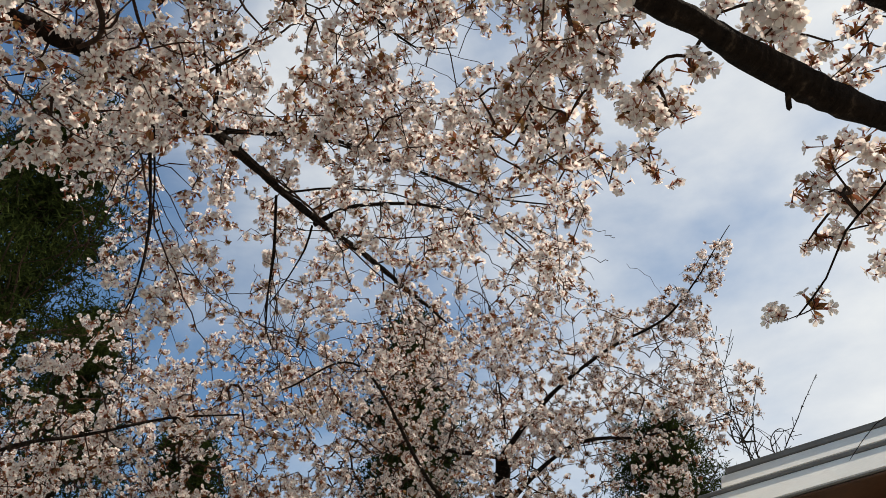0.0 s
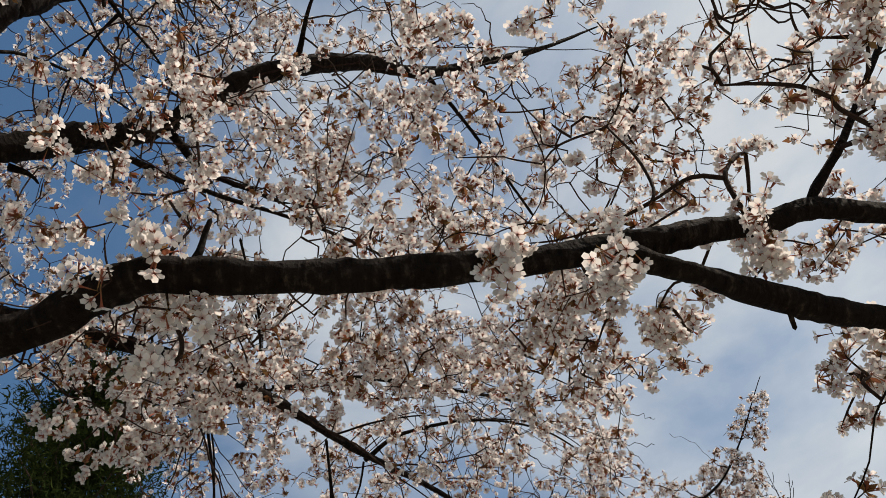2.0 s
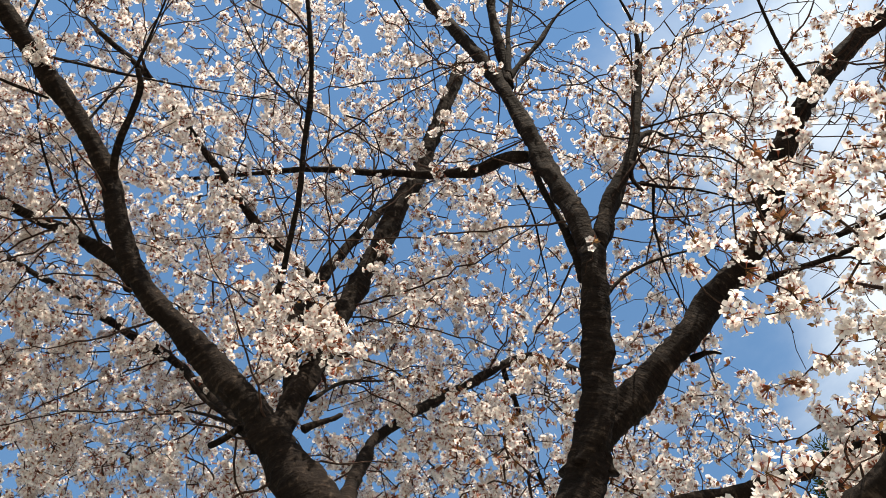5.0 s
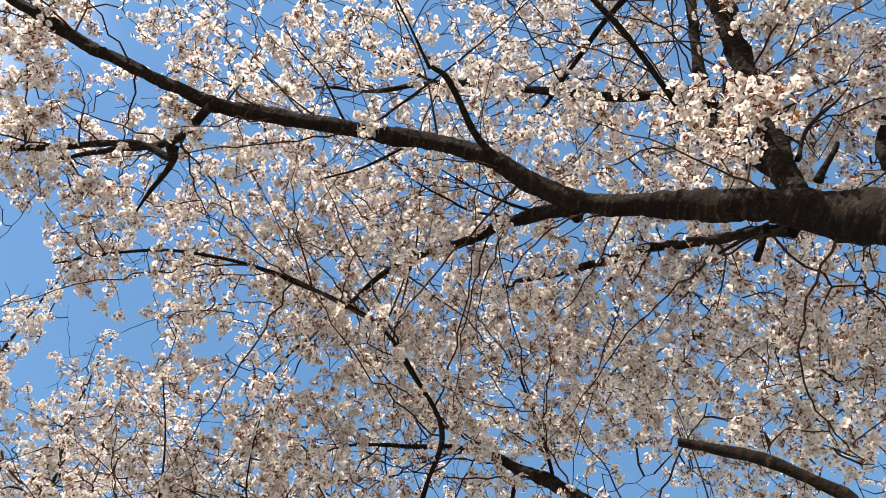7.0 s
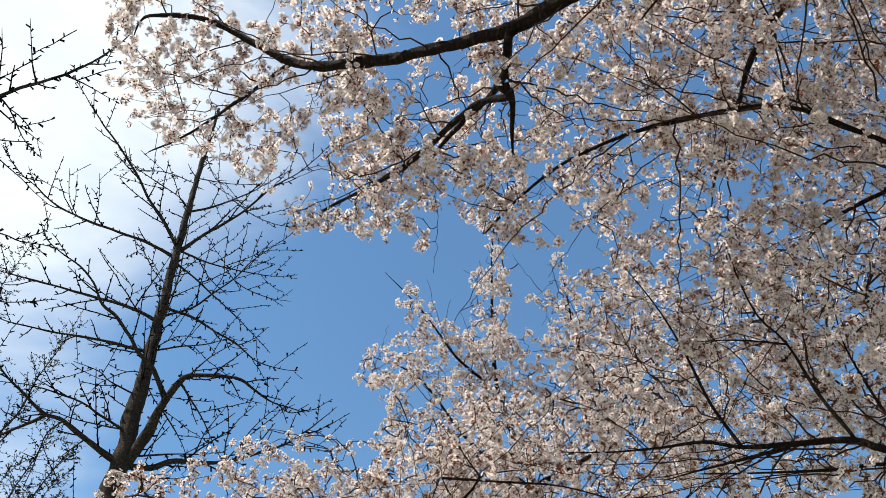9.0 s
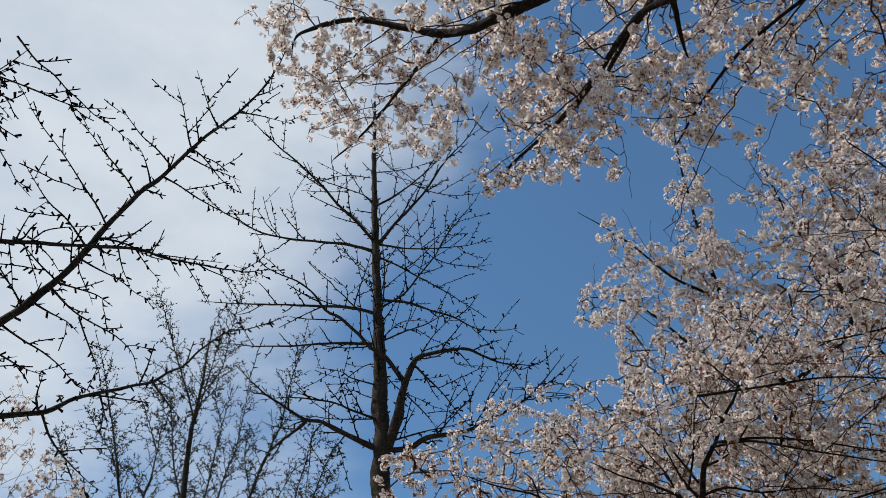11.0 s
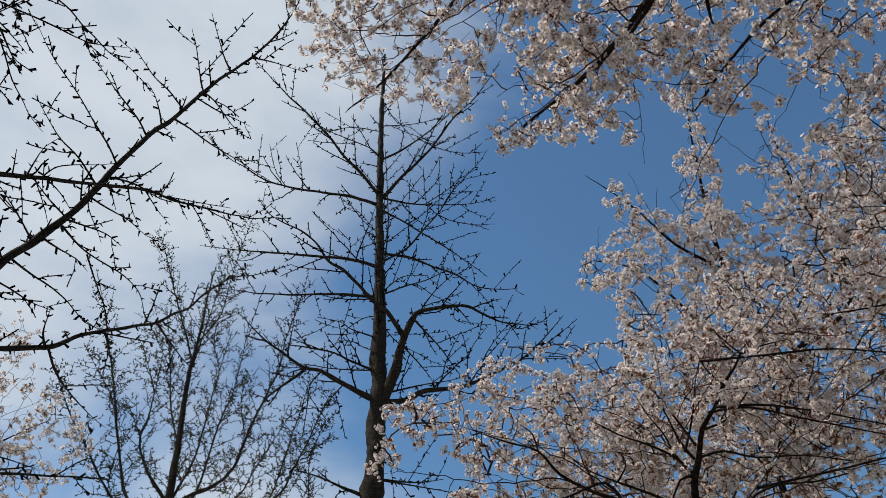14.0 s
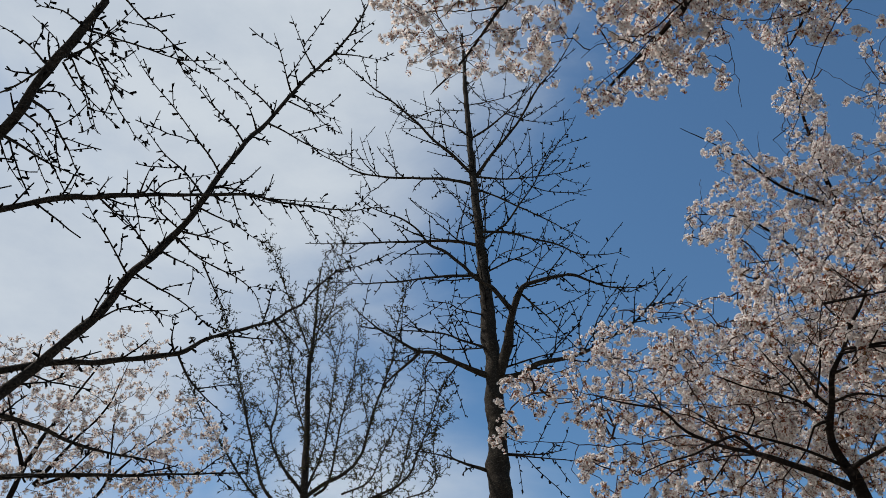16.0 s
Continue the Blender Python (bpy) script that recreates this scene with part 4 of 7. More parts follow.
old.fill((0.27, 0.67, 2.80), 0.05, 0.05, 5)
old.fill((-0.56, 0.52, 2.88), 0.07, 0.10, 8)
old.fill((-0.62, 0.54, 2.86), 0.10, 0.10, 14)
old.fill((-0.86, 0.49, 2.87), 0.09, 0.15, 10)
old.fill((-1.13, 0.58, 2.99), 0.14, 0.30, 13)
old.fill((-1.50, 0.64, 3.25), 0.17, 0.50, 8)
old.fill((-2.51, 0.30, 5.46), 0.52, 0.90, 110)
old.fill((-2.00, 1.25, 5.55), 0.47, 0.80, 80)
old.fill((-0.87, 1.53, 5.54), 0.51, 0.80, 110)
old.fill((-0.13, 1.77, 5.11), 0.56, 0.90, 110)
old.fill((-0.65, 1.96, 4.39), 0.37, 1.15, 70)
old.fill((-2.15, 0.01, 6.25), 0.51, 1.00, 80)
old.fill((-0.99, 1.06, 6.47), 0.55, 0.90, 90)
old.fill((-0.13, 1.60, 6.44), 0.46, 0.80, 50)
old.fill((-0.15, 2.76, 4.47), 0.46, 0.75, 70)
old.fill((-3.02, 0.82, 5.09), 0.47, 1.00, 80)
old.fill((-1.81, -2.64, 6.06), 0.69, 0.90, 150)
old.fill((-1.73, -1.74, 6.61), 0.65, 0.90, 100)
old.fill((-1.64, -0.72, 6.97), 0.56, 0.90, 80)
old.fill((-2.72, -2.55, 5.78), 0.71, 1.00, 170)
old.fill((-2.38, -1.48, 5.74), 0.48, 0.80, 100)
old.fill((-2.52, -0.46, 4.98), 0.30, 0.75, 50)
old.fill((-2.33, -0.89, 6.62), 0.55, 0.80, 70)
old.fill((-1.80, 0.17, 6.55), 0.53, 0.80, 80)
old.fill((-2.63, 0.42, 5.91), 0.58, 1.00, 110)
old.fill((-2.76, 0.95, 5.08), 0.49, 1.05, 100)
old.fill((-1.07, 1.22, 6.23), 0.58, 1.00, 130)
old.fill((-2.29, 1.41, 4.97), 0.39, 1.00, 80)
old.fill((-3.59, -2.24, 5.40), 0.72, 1.10, 170)
old.fill((-3.44, -1.26, 5.42), 0.51, 1.00, 80)
old.fill((-3.09, 0.31, 5.26), 0.42, 0.90, 80)
old.fill((-2.18, 0.86, 6.24), 0.35, 0.80, 40)
old.fill((-1.51, -3.61, 5.80), 0.46, 0.80, 70)
old.fill((-1.52, -2.61, 6.32), 0.60, 0.80, 110)
old.fill((-2.31, -3.00, 5.88), 0.71, 1.00, 150)
old.fill((-3.02, -2.20, 5.72), 0.62, 1.10, 150)
old.fill((-3.64, -1.39, 5.47), 0.69, 1.10, 180)
old.fill((-2.73, -3.65, 5.51), 0.66, 1.00, 130)
old.fill((-3.60, -2.73, 5.33), 0.65, 1.10, 140)
old.fill((-2.61, -0.93, 5.62), 0.38, 0.80, 80)
old.fill((-2.47, -0.43, 5.05), 0.28, 0.75, 50)
old.fill((-3.45, -0.59, 4.46), 0.43, 1.00, 110)
old.fill((-3.60, -0.53, 5.41), 0.51, 1.00, 90)
old.fill((-2.39, -1.06, 6.43), 0.54, 0.75, 60)
old.fill((-2.89, 0.13, 5.82), 0.44, 1.00, 70)
old.fill((0.37, -4.17, 6.29), 0.44, 0.70, 70)
old.fill((-0.73, -3.66, 5.94), 0.40, 0.70, 50)
old.fill((-1.04, -4.00, 5.78), 0.33, 0.60, 45)
old.fill((-1.85, -3.53, 5.89), 0.48, 0.80, 80)
old.fill((-2.58, -3.45, 5.75), 0.64, 0.90, 110)
old.fill((-3.18, -2.98, 5.39), 0.61, 0.90, 130)
old.fill((-2.60, -2.69, 5.91), 0.54, 0.90, 100)
old.fill((-3.40, -3.27, 4.70), 0.42, 0.90, 70)
old.fill((-0.62, -4.46, 5.70), 0.23, 0.60, 22)
old.fill((-3.29, -3.82, 4.98), 0.45, 0.90, 60)
old.fill((0.24, -4.32, 6.43), 0.46, 0.60, 40)
old.fill((-0.77, -4.33, 5.89), 0.35, 0.60, 26)
old.fill((-1.39, -3.95, 5.93), 0.43, 0.50, 36)
old.fill((-2.02, -3.71, 5.75), 0.46, 0.60, 36)
old.fill((-2.38, -3.81, 5.23), 0.26, 0.60, 16)
old.fill((0.86, -3.96, 6.71), 0.39, 0.50, 18)
old.fill((-3.15, 0.81, 4.84), 0.37, 0.90, 50)
old.fill((-2.75, 1.36, 4.49), 0.37, 0.80, 60)
old.fill((-2.36, 1.35, 4.94), 0.18, 0.70, 14)
old.fill((-2.02, -1.46, 7.58), 1.10, 0.75, 150)
old.fill((-1.77, 0.18, 7.71), 0.94, 0.70, 120)
old.fill((-3.51, -1.12, 6.53), 1.04, 0.70, 110)
old.fill((-1.64, 1.30, 7.27), 0.83, 0.70, 110)
old.fill((-2.82, 1.92, 6.10), 0.78, 0.75, 120)
old.fill((-1.06, -3.81, 6.60), 0.80, 0.70, 70)
old.fill((-2.53, -2.88, 7.01), 1.05, 0.80, 80)
old.fill((-1.63, -1.88, 5.08), 0.05, 0.03, 7)
old.fill((-1.33, 0.46, 4.64), 0.05, 0.03, 7)
old.fill((-2.39, -1.88, 5.34), 0.21, 0.12, 40)
old.fill((-2.11, -0.47, 4.60), 0.19, 0.30, 34)
old.fill((-0.60, 0.52, 2.84), 0.08, 0.06, 10)
old.fill((-0.82, 0.45, 2.82), 0.07, 0.07, 8)
old.fill((0.06, 0.61, 2.85), 0.05, 0.03, 6)
old.fill((0.26, 0.66, 2.78), 0.05, 0.03, 6)
old.fill((0.61, 0.73, 2.91), 0.04, 0.04, 4)
old.fill((0.65, 0.91, 3.00), 0.04, 0.05, 4)
old.fill((-0.57, 0.54, 2.89), 0.07, 0.07, 7)
old.fill((-1.12, 0.57, 2.94), 0.15, 0.30, 20)
old.fill((-0.60, 0.53, 2.85), 0.13, 0.10, 14)
old.fill((1.05, 1.52, 3.04), 0.10, 0.15, 4)
old.fill((0.76, 1.45, 2.69), 0.04, 0.04, 2)
old.fill((0.31, 1.12, 3.30), 0.17, 0.35, 14)
old.fill((0.72, 0.48, 3.20), 0.14, 0.30, 22)
old.fill((1.07, 0.66, 3.21), 0.16, 0.45, 26)
old.fill((-3.26, -1.64, 3.76), 0.30, 0.50, 22)
old.fill((-1.50, -3.96, 5.03), 0.10, 0.10, 4)
old.fill((-1.24, -2.62, 5.22), 0.14, 0.15, 8)
old.fill((1.15, 1.39, 3.62), 0.17, 0.50, 12)
old.fill((0.81, 1.20, 3.40), 0.09, 0.30, 5)
old.fill((0.59, 1.12, 3.15), 0.04, 0.10, 3)
old.fill((-0.75, -2.89, 6.32), 0.32, 0.60, 44)
old.fill((-0.54, -3.25, 6.04), 0.21, 0.50, 26)
old.fill((-4.48, -2.37, 4.87), 0.49, 1.00, 29)
old.fill((0.33, -3.98, 6.47), 0.36, 0.50, 44)
old.fill((-3.86, -2.27, 5.29), 0.47, 0.70, 60)
old.fill((-3.29, -2.88, 5.33), 0.53, 0.80, 70)
old.fill((-3.90, -1.75, 5.30), 0.42, 0.80, 70)
old.fill((-4.28, -0.97, 5.26), 0.73, 0.85, 130)
old.fill((-4.30, -0.67, 4.70), 0.51, 1.00, 80)
old.fill((-3.74, -0.26, 4.99), 0.36, 0.80, 50)
old.fill((-3.23, 0.83, 5.36), 0.51, 1.00, 70)
old.fill((-0.79, -3.89, 6.10), 0.43, 0.50, 50)
old.fill((-0.50, -3.76, 6.21), 0.35, 0.50, 30)
old.fill((1.01, -3.92, 6.58), 0.38, 0.40, 40)
old.fill((0.51, -3.80, 6.63), 0.37, 0.50, 40)
old.fill((-0.59, -4.38, 5.61), 0.19, 0.40, 20)
old.fill((-1.12, -4.11, 5.75), 0.34, 0.40, 40)
old.fill((-0.40, -3.30, 6.12), 0.39, 0.60, 60)
old.fill((-0.66, -3.45, 5.91), 0.21, 0.50, 26)
old.fill((0.07, -3.64, 6.24), 0.30, 0.50, 36)
old.fill((-0.19, -4.35, 6.25), 0.28, 0.50, 40)
old.fill((-0.72, -4.68, 5.97), 0.24, 0.50, 30)
old.fill((-1.11, -4.29, 5.86), 0.34, 0.60, 44)
old.fill((-1.64, -4.00, 5.84), 0.30, 0.50, 30)
old.fill((-1.97, -3.93, 5.65), 0.22, 0.40, 14)
old.fill((-1.02, -3.84, 5.97), 0.40, 0.60, 50)
old.fill((0.51, 1.65, 3.81), 0.21, 0.60, 26)
old.fill((0.62, 1.71, 3.60), 0.17, 0.50, 22)
old.fill((0.58, 2.78, 4.40), 0.16, 0.60, 24)
old.fill((0.24, 2.58, 4.52), 0.29, 0.70, 44)
old.fill((0.63, 3.55, 4.75), 0.23, 0.40, 30)
old.fill((-0.20, 2.52, 4.57), 0.32, 0.70, 40)
old.fill((0.71, 3.85, 4.69), 0.20, 0.40, 24)
old.fill((-1.28, 2.35, 4.44), 0.29, 0.70, 40)
old.fill((-1.30, 1.58, 4.07), 0.26, 0.80, 50)
old.fill((-0.87, 2.22, 4.56), 0.36, 0.80, 60)
old.fill((-0.76, 3.13, 4.74), 0.57, 0.70, 60)
old.fill((-0.26, 2.15, 4.51), 0.34, 0.80, 50)
old.fill((0.48, 1.72, 3.78), 0.24, 0.60, 40)
old.fill((-0.98, 1.72, 4.17), 0.32, 0.80, 60)
old.fill((0.73, 1.36, 4.25), 0.33, 0.80, 50)
old.fill((0.97, 1.35, 3.03), 0.09, 0.12, 9)
old.fill((0.90, 1.40, 3.03), 0.05, 0.08, 5)
old.fill((1.03, 1.45, 2.96), 0.05, 0.08, 4)
old.fill((1.02, 1.47, 2.86), 0.02, 0.04, 2)
old.fill((0.87, 1.51, 2.93), 0.02, 0.03, 1)
old.fill((-3.83, 0.16, 4.77), 0.42, 0.50, 70)
old.fill((-3.89, -0.36, 4.96), 0.35, 0.50, 60)
old.fill((-3.78, -1.43, 5.44), 0.45, 0.50, 70)
old.fill((-3.23, -3.32, 5.08), 0.40, 0.50, 60)
old.fill((-3.36, -2.40, 5.50), 0.40, 0.50, 50)
old.fill((-3.42, 0.03, 5.21), 0.30, 0.50, 40)
old.fill((-1.57, 1.83, 4.07), 0.30, 0.40, 45)
old.fill((-1.62, 1.71, 3.90), 0.28, 0.40, 40)
old.fill((-1.76, 1.40, 3.79), 0.20, 0.30, 20)
old.fill((1.00, 1.40, 3.13), 0.06, 0.08, 3)
# cherry beyond the roof side
roof_side.limb([(0.21, 6.01, 0.00), (0.21, 6.01, 2.85), (0.32, 5.95, 3.74), (0.38, 5.89, 4.53)], 0.110, 0.060, name='trunk')
roof_side.limb([(0.37, 5.80, 4.49), (0.61, 5.73, 4.78), (0.96, 5.66, 5.09), (1.35, 5.62, 5.34), (1.86, 5.57, 5.62), (2.46, 5.37, 6.34)], 0.0238, 0.0030)
roof_side.limb([(0.37, 5.77, 4.47), (-0.17, 5.56, 4.49), (-0.65, 5.32, 4.59), (-0.96, 5.13, 4.71)], 0.0204, 0.0045)
roof_side.limb([(0.34, 5.75, 4.07), (0.87, 5.63, 4.47), (1.47, 5.64, 4.54), (2.09, 5.63, 4.65)], 0.0204, 0.0045)
roof_side.limb([(0.21, 5.77, 2.80), (-1.62, 4.18, 2.56), (-2.53, 3.31, 3.10), (-2.13, 3.48, 3.51), (-1.85, 3.69, 3.69), (-1.54, 3.95, 3.91), (-1.24, 4.21, 4.06)], 0.0340, 0.0045)
roof_side.limb([(0.26, 5.64, 3.63), (-0.16, 4.93, 3.93), (-0.53, 4.19, 4.33), (-0.95, 4.02, 4.10)], 0.0204, 0.0045)
roof_side.limb([(0.41, 5.77, 4.71), (0.38, 5.73, 5.19), (0.36, 5.70, 5.61)], 0.0082, 0.0030)
roof_side.limb([(0.41, 5.82, 4.61), (0.36, 5.65, 4.94), (0.38, 5.49, 5.20)], 0.0048, 0.0028)
roof_side.limb([(0.93, 5.57, 4.96), (0.98, 5.43, 5.18), (0.97, 5.28, 5.40)], 0.0048, 0.0028)
roof_side.limb([(-1.05, 5.13, 4.87), (-0.74, 5.20, 4.95), (-0.45, 5.26, 4.99)], 0.0048, 0.0028)
roof_side.limb([(0.67, 5.74, 4.49), (1.19, 5.71, 4.54), (1.48, 5.67, 4.56)], 0.0048, 0.0028)
roof_side.limb([(0.43, 5.85, 4.33), (0.07, 5.75, 4.39), (-0.26, 5.60, 4.51), (-0.58, 5.43, 4.62), (-0.90, 5.26, 4.70)], 0.0061, 0.0028)
roof_side.limb([(-2.54, 3.97, 3.73), (-2.27, 4.22, 3.97), (-2.04, 4.40, 4.12), (-1.80, 4.56, 4.24)], 0.0082, 0.0028)
roof_side.limb([(1.45, 5.35, 5.13), (1.66, 5.28, 5.15), (1.91, 5.13, 5.25)], 0.0034, 0.0028)
roof_side.fill((1.64, 5.81, 5.29), 0.53, 0.70, 120)
roof_side.fill((2.08, 5.58, 5.79), 0.25, 0.30, 26)
roof_side.fill((2.37, 5.49, 6.19), 0.14, 0.15, 14)
roof_side.fill((0.84, 5.61, 5.31), 0.60, 0.80, 130)
roof_side.fill((-0.07, 5.26, 5.02), 0.56, 0.90, 110)
roof_side.fill((0.85, 5.82, 4.52), 0.67, 0.80, 170)
roof_side.fill((1.64, 5.68, 4.70), 0.46, 0.50, 90)
roof_side.fill((2.19, 5.62, 4.88), 0.23, 0.30, 24)
roof_side.fill((-0.50, 5.45, 4.45), 0.72, 0.80, 190)
roof_side.fill((-1.40, 4.80, 4.28), 0.66, 0.90, 170)
roof_side.fill((-2.19, 4.37, 4.06), 0.64, 0.90, 170)
roof_side.fill((-0.98, 4.74, 4.75), 0.43, 0.80, 60)
roof_side.fill((-2.03, 4.32, 4.49), 0.30, 0.80, 24)
roof_side.fill((1.50, 5.53, 4.13), 0.26, 0.30, 24)
roof_side.fill((0.45, 5.73, 4.98), 0.73, 0.70, 150)
roof_side.fill((-0.77, 5.15, 4.06), 0.63, 0.60, 120)
roof_side.fill((-1.70, 4.56, 3.87), 0.59, 0.60, 120)
roof_side.fill((-2.33, 4.21, 3.74), 0.43, 0.70, 80)
roof_side.fill((0.23, 5.76, 4.29), 0.61, 0.60, 110)
roof_side.fill((2.23, 5.52, 5.97), 0.15, 0.20, 16)
roof_side.fill((1.93, 5.68, 5.63), 0.22, 0.25, 30)
roof_side.fill((-0.40, 5.20, 4.72), 0.54, 0.70, 80)
roof_side.fill((-1.37, 4.68, 4.51), 0.43, 0.70, 50)
# cherries beyond the clearing
clearing.limb([(-1.93, -6.27, 0.00), (-1.90, -6.00, 1.60), (-1.56, -5.25, 3.14), (-1.51, -5.22, 3.37), (-1.47, -5.19, 3.51), (-1.48, -5.15, 3.63), (-1.51, -5.12, 3.71), (-1.56, -5.05, 3.86), (-1.64, -4.99, 3.96), (-1.70, -4.92, 4.07), (-1.77, -4.87, 4.15), (-1.81, -4.82, 4.22)], radii=(0.130, 0.090, 0.036, 0.028, 0.022, 0.019, 0.017, 0.015, 0.012, 0.010, 0.008, 0.006), name='trunk')
clearing.limb([(-1.63, -4.95, 3.94), (-1.84, -4.84, 3.89), (-2.08, -4.73, 3.78), (-2.22, -4.65, 3.69), (-2.37, -4.56, 3.59)], 0.0090, 0.0030)
clearing.limb([(-1.81, -4.82, 4.22), (-1.74, -4.83, 4.33), (-1.66, -4.83, 4.46)], 0.0060, 0.0030)
clearing.limb([(-1.73, -4.95, 4.07), (-1.66, -4.97, 4.18), (-1.62, -4.98, 4.28)], 0.0070, 0.0030)
clearing.limb([(-1.81, -4.82, 4.22), (-1.95, -4.83, 4.28), (-2.13, -4.84, 4.33)], 0.0060, 0.0030)
clearing.limb([(-1.50, -5.13, 3.71), (-1.44, -5.14, 3.83), (-1.40, -5.14, 3.99), (-1.38, -5.14, 4.05), (-1.35, -5.13, 4.18)], 0.0100, 0.0030)
clearing.limb([(-1.49, -5.17, 3.62), (-1.39, -5.14, 3.73), (-1.24, -5.14, 3.82), (-1.09, -5.14, 3.88), (-0.94, -5.13, 3.97)], 0.0100, 0.0030)
clearing.limb([(-1.50, -5.18, 3.36), (-1.30, -5.18, 3.49), (-1.05, -5.19, 3.61), (-0.90, -5.19, 3.68), (-0.81, -5.17, 3.74)], 0.0110, 0.0030)
clearing.limb([(-1.48, -5.14, 3.23), (-1.28, -5.17, 3.37), (-1.06, -5.21, 3.50), (-0.92, -5.24, 3.57), (-0.73, -5.24, 3.69), (-0.62, -5.21, 3.82), (-0.46, -5.22, 3.88), (-0.37, -5.22, 3.91), (-0.23, -5.21, 3.97)], 0.0200, 0.0030)
clearing.limb([(-1.05, -5.15, 3.48), (-0.96, -5.09, 3.56), (-0.73, -5.10, 3.48), (-0.57, -5.09, 3.44), (-0.40, -5.08, 3.38)], 0.0100, 0.0030)
clearing.limb([(-1.51, -5.19, 3.34), (-1.57, -5.12, 3.36), (-1.68, -5.02, 3.38), (-1.73, -4.95, 3.41), (-1.83, -4.86, 3.42), (-1.96, -4.75, 3.38), (-2.08, -4.62, 3.36)], 0.0130, 0.0030)
clearing.limb([(-1.46, -5.09, 3.59), (-1.38, -5.10, 3.57), (-1.32, -5.13, 3.46), (-1.23, -5.15, 3.37)], 0.0090, 0.0030)
clearing.limb([(-1.55, -5.03, 3.84), (-1.70, -5.02, 3.90), (-1.82, -4.98, 4.02), (-1.94, -4.91, 4.17)], 0.0070, 0.0030)
clearing.limb([(-1.51, -5.12, 3.71), (-1.64, -5.02, 3.70), (-1.78, -4.94, 3.62), (-1.97, -4.79, 3.55), (-2.14, -4.66, 3.45)], 0.0080, 0.0030)
clearing.limb([(-1.45, -5.12, 3.75), (-1.51, -5.04, 3.93), (-1.55, -4.96, 4.11), (-1.59, -4.91, 4.23)], 0.0070, 0.0030)
clearing.limb([(-0.62, -5.25, 3.83), (-0.59, -5.21, 3.93), (-0.54, -5.19, 3.97)], 0.0060, 0.0030)
clearing.limb([(-1.39, -5.15, 3.72), (-1.36, -5.13, 3.85), (-1.28, -5.12, 3.99), (-1.23, -5.10, 4.09)], 0.0060, 0.0030)
clearing.limb([(-1.05, -5.19, 3.61), (-1.10, -5.14, 3.68), (-1.09, -5.12, 3.73)], 0.0060, 0.0030)
clearing.limb([(-1.76, -4.88, 3.59), (-1.80, -4.90, 3.51), (-1.77, -4.95, 3.41)], 0.0060, 0.0030)
clearing.limb([(-2.40, -6.15, 3.65), (-2.36, -6.15, 3.75), (-2.36, -6.10, 3.89), (-2.35, -6.07, 4.03), (-2.39, -5.98, 4.25), (-2.40, -5.86, 4.54), (-2.37, -5.77, 4.76), (-2.36, -5.70, 4.92)], 0.0340, 0.0030)
clearing.limb([(-2.33, -6.01, 4.02), (-2.28, -6.03, 4.11), (-2.25, -6.03, 4.24), (-2.21, -6.02, 4.39), (-2.17, -6.01, 4.55)], 0.0200, 0.0030)
clearing.limb([(-3.60, -2.78, 3.34), (-3.43, -3.09, 3.55), (-3.27, -3.30, 3.70), (-3.19, -3.39, 3.79), (-3.02, -3.60, 3.87), (-2.86, -3.78, 3.94), (-2.71, -3.89, 4.02), (-2.52, -4.08, 4.06), (-2.15, -4.35, 4.15)], 0.0280, 0.0030)
clearing.limb([(-2.81, -3.71, 3.89), (-2.72, -3.73, 4.14), (-2.62, -3.69, 4.46), (-2.50, -3.66, 4.73), (-2.36, -3.64, 4.95)], 0.0110, 0.0030)
clearing.limb([(-3.10, -3.29, 3.72), (-3.03, -3.32, 3.98), (-2.95, -3.31, 4.28), (-2.87, -3.34, 4.46), (-2.80, -3.30, 4.67), (-2.74, -3.24, 4.89)], 0.0120, 0.0030)
clearing.limb([(-3.25, -3.16, 3.68), (-3.23, -3.19, 3.86), (-3.20, -3.20, 4.20), (-3.20, -3.17, 4.40)], 0.0100, 0.0030)
clearing.limb([(-2.94, -3.53, 3.80), (-2.84, -3.70, 3.83), (-2.72, -3.86, 3.85), (-2.56, -4.06, 3.87)], 0.0100, 0.0030)
clearing.limb([(-2.98, -3.34, 4.30), (-2.83, -3.52, 4.44), (-2.67, -3.70, 4.54)], 0.0060, 0.0030)
clearing.limb([(-3.60, -2.94, 3.37), (-3.45, -3.15, 3.52), (-3.29, -3.35, 3.65), (-3.16, -3.52, 3.71), (-2.98, -3.70, 3.77), (-2.71, -3.96, 3.87)], 0.0160, 0.0030)
clearing.limb([(-1.50, -5.06, 3.76), (-1.40, -5.11, 4.04), (-1.33, -5.14, 4.19), (-1.22, -5.21, 4.35)], 0.008, 0.003)
clearing.limb([(-1.60, -4.98, 3.93), (-1.79, -4.84, 3.87), (-2.05, -4.71, 3.71), (-2.32, -4.56, 3.54)], 0.008, 0.003)
clearing.limb([(-1.59, -4.88, 4.21), (-1.93, -4.58, 4.06), (-2.14, -4.40, 3.96), (-2.38, -4.23, 3.81)], 0.008, 0.004)
clearing.limb([(-1.82, -5.16, 3.54), (-2.05, -4.85, 3.47), (-2.30, -4.62, 3.44)], 0.009, 0.004)
clearing.fill((-1.69, -5.64, 4.45), 0.61, 0.80, 260)
clearing.fill((-1.01, -5.80, 4.28), 0.44, 0.70, 150)
clearing.fill((-0.27, -5.91, 4.44), 0.33, 0.40, 70)
clearing.fill((0.21, -6.00, 4.46), 0.21, 0.30, 26)
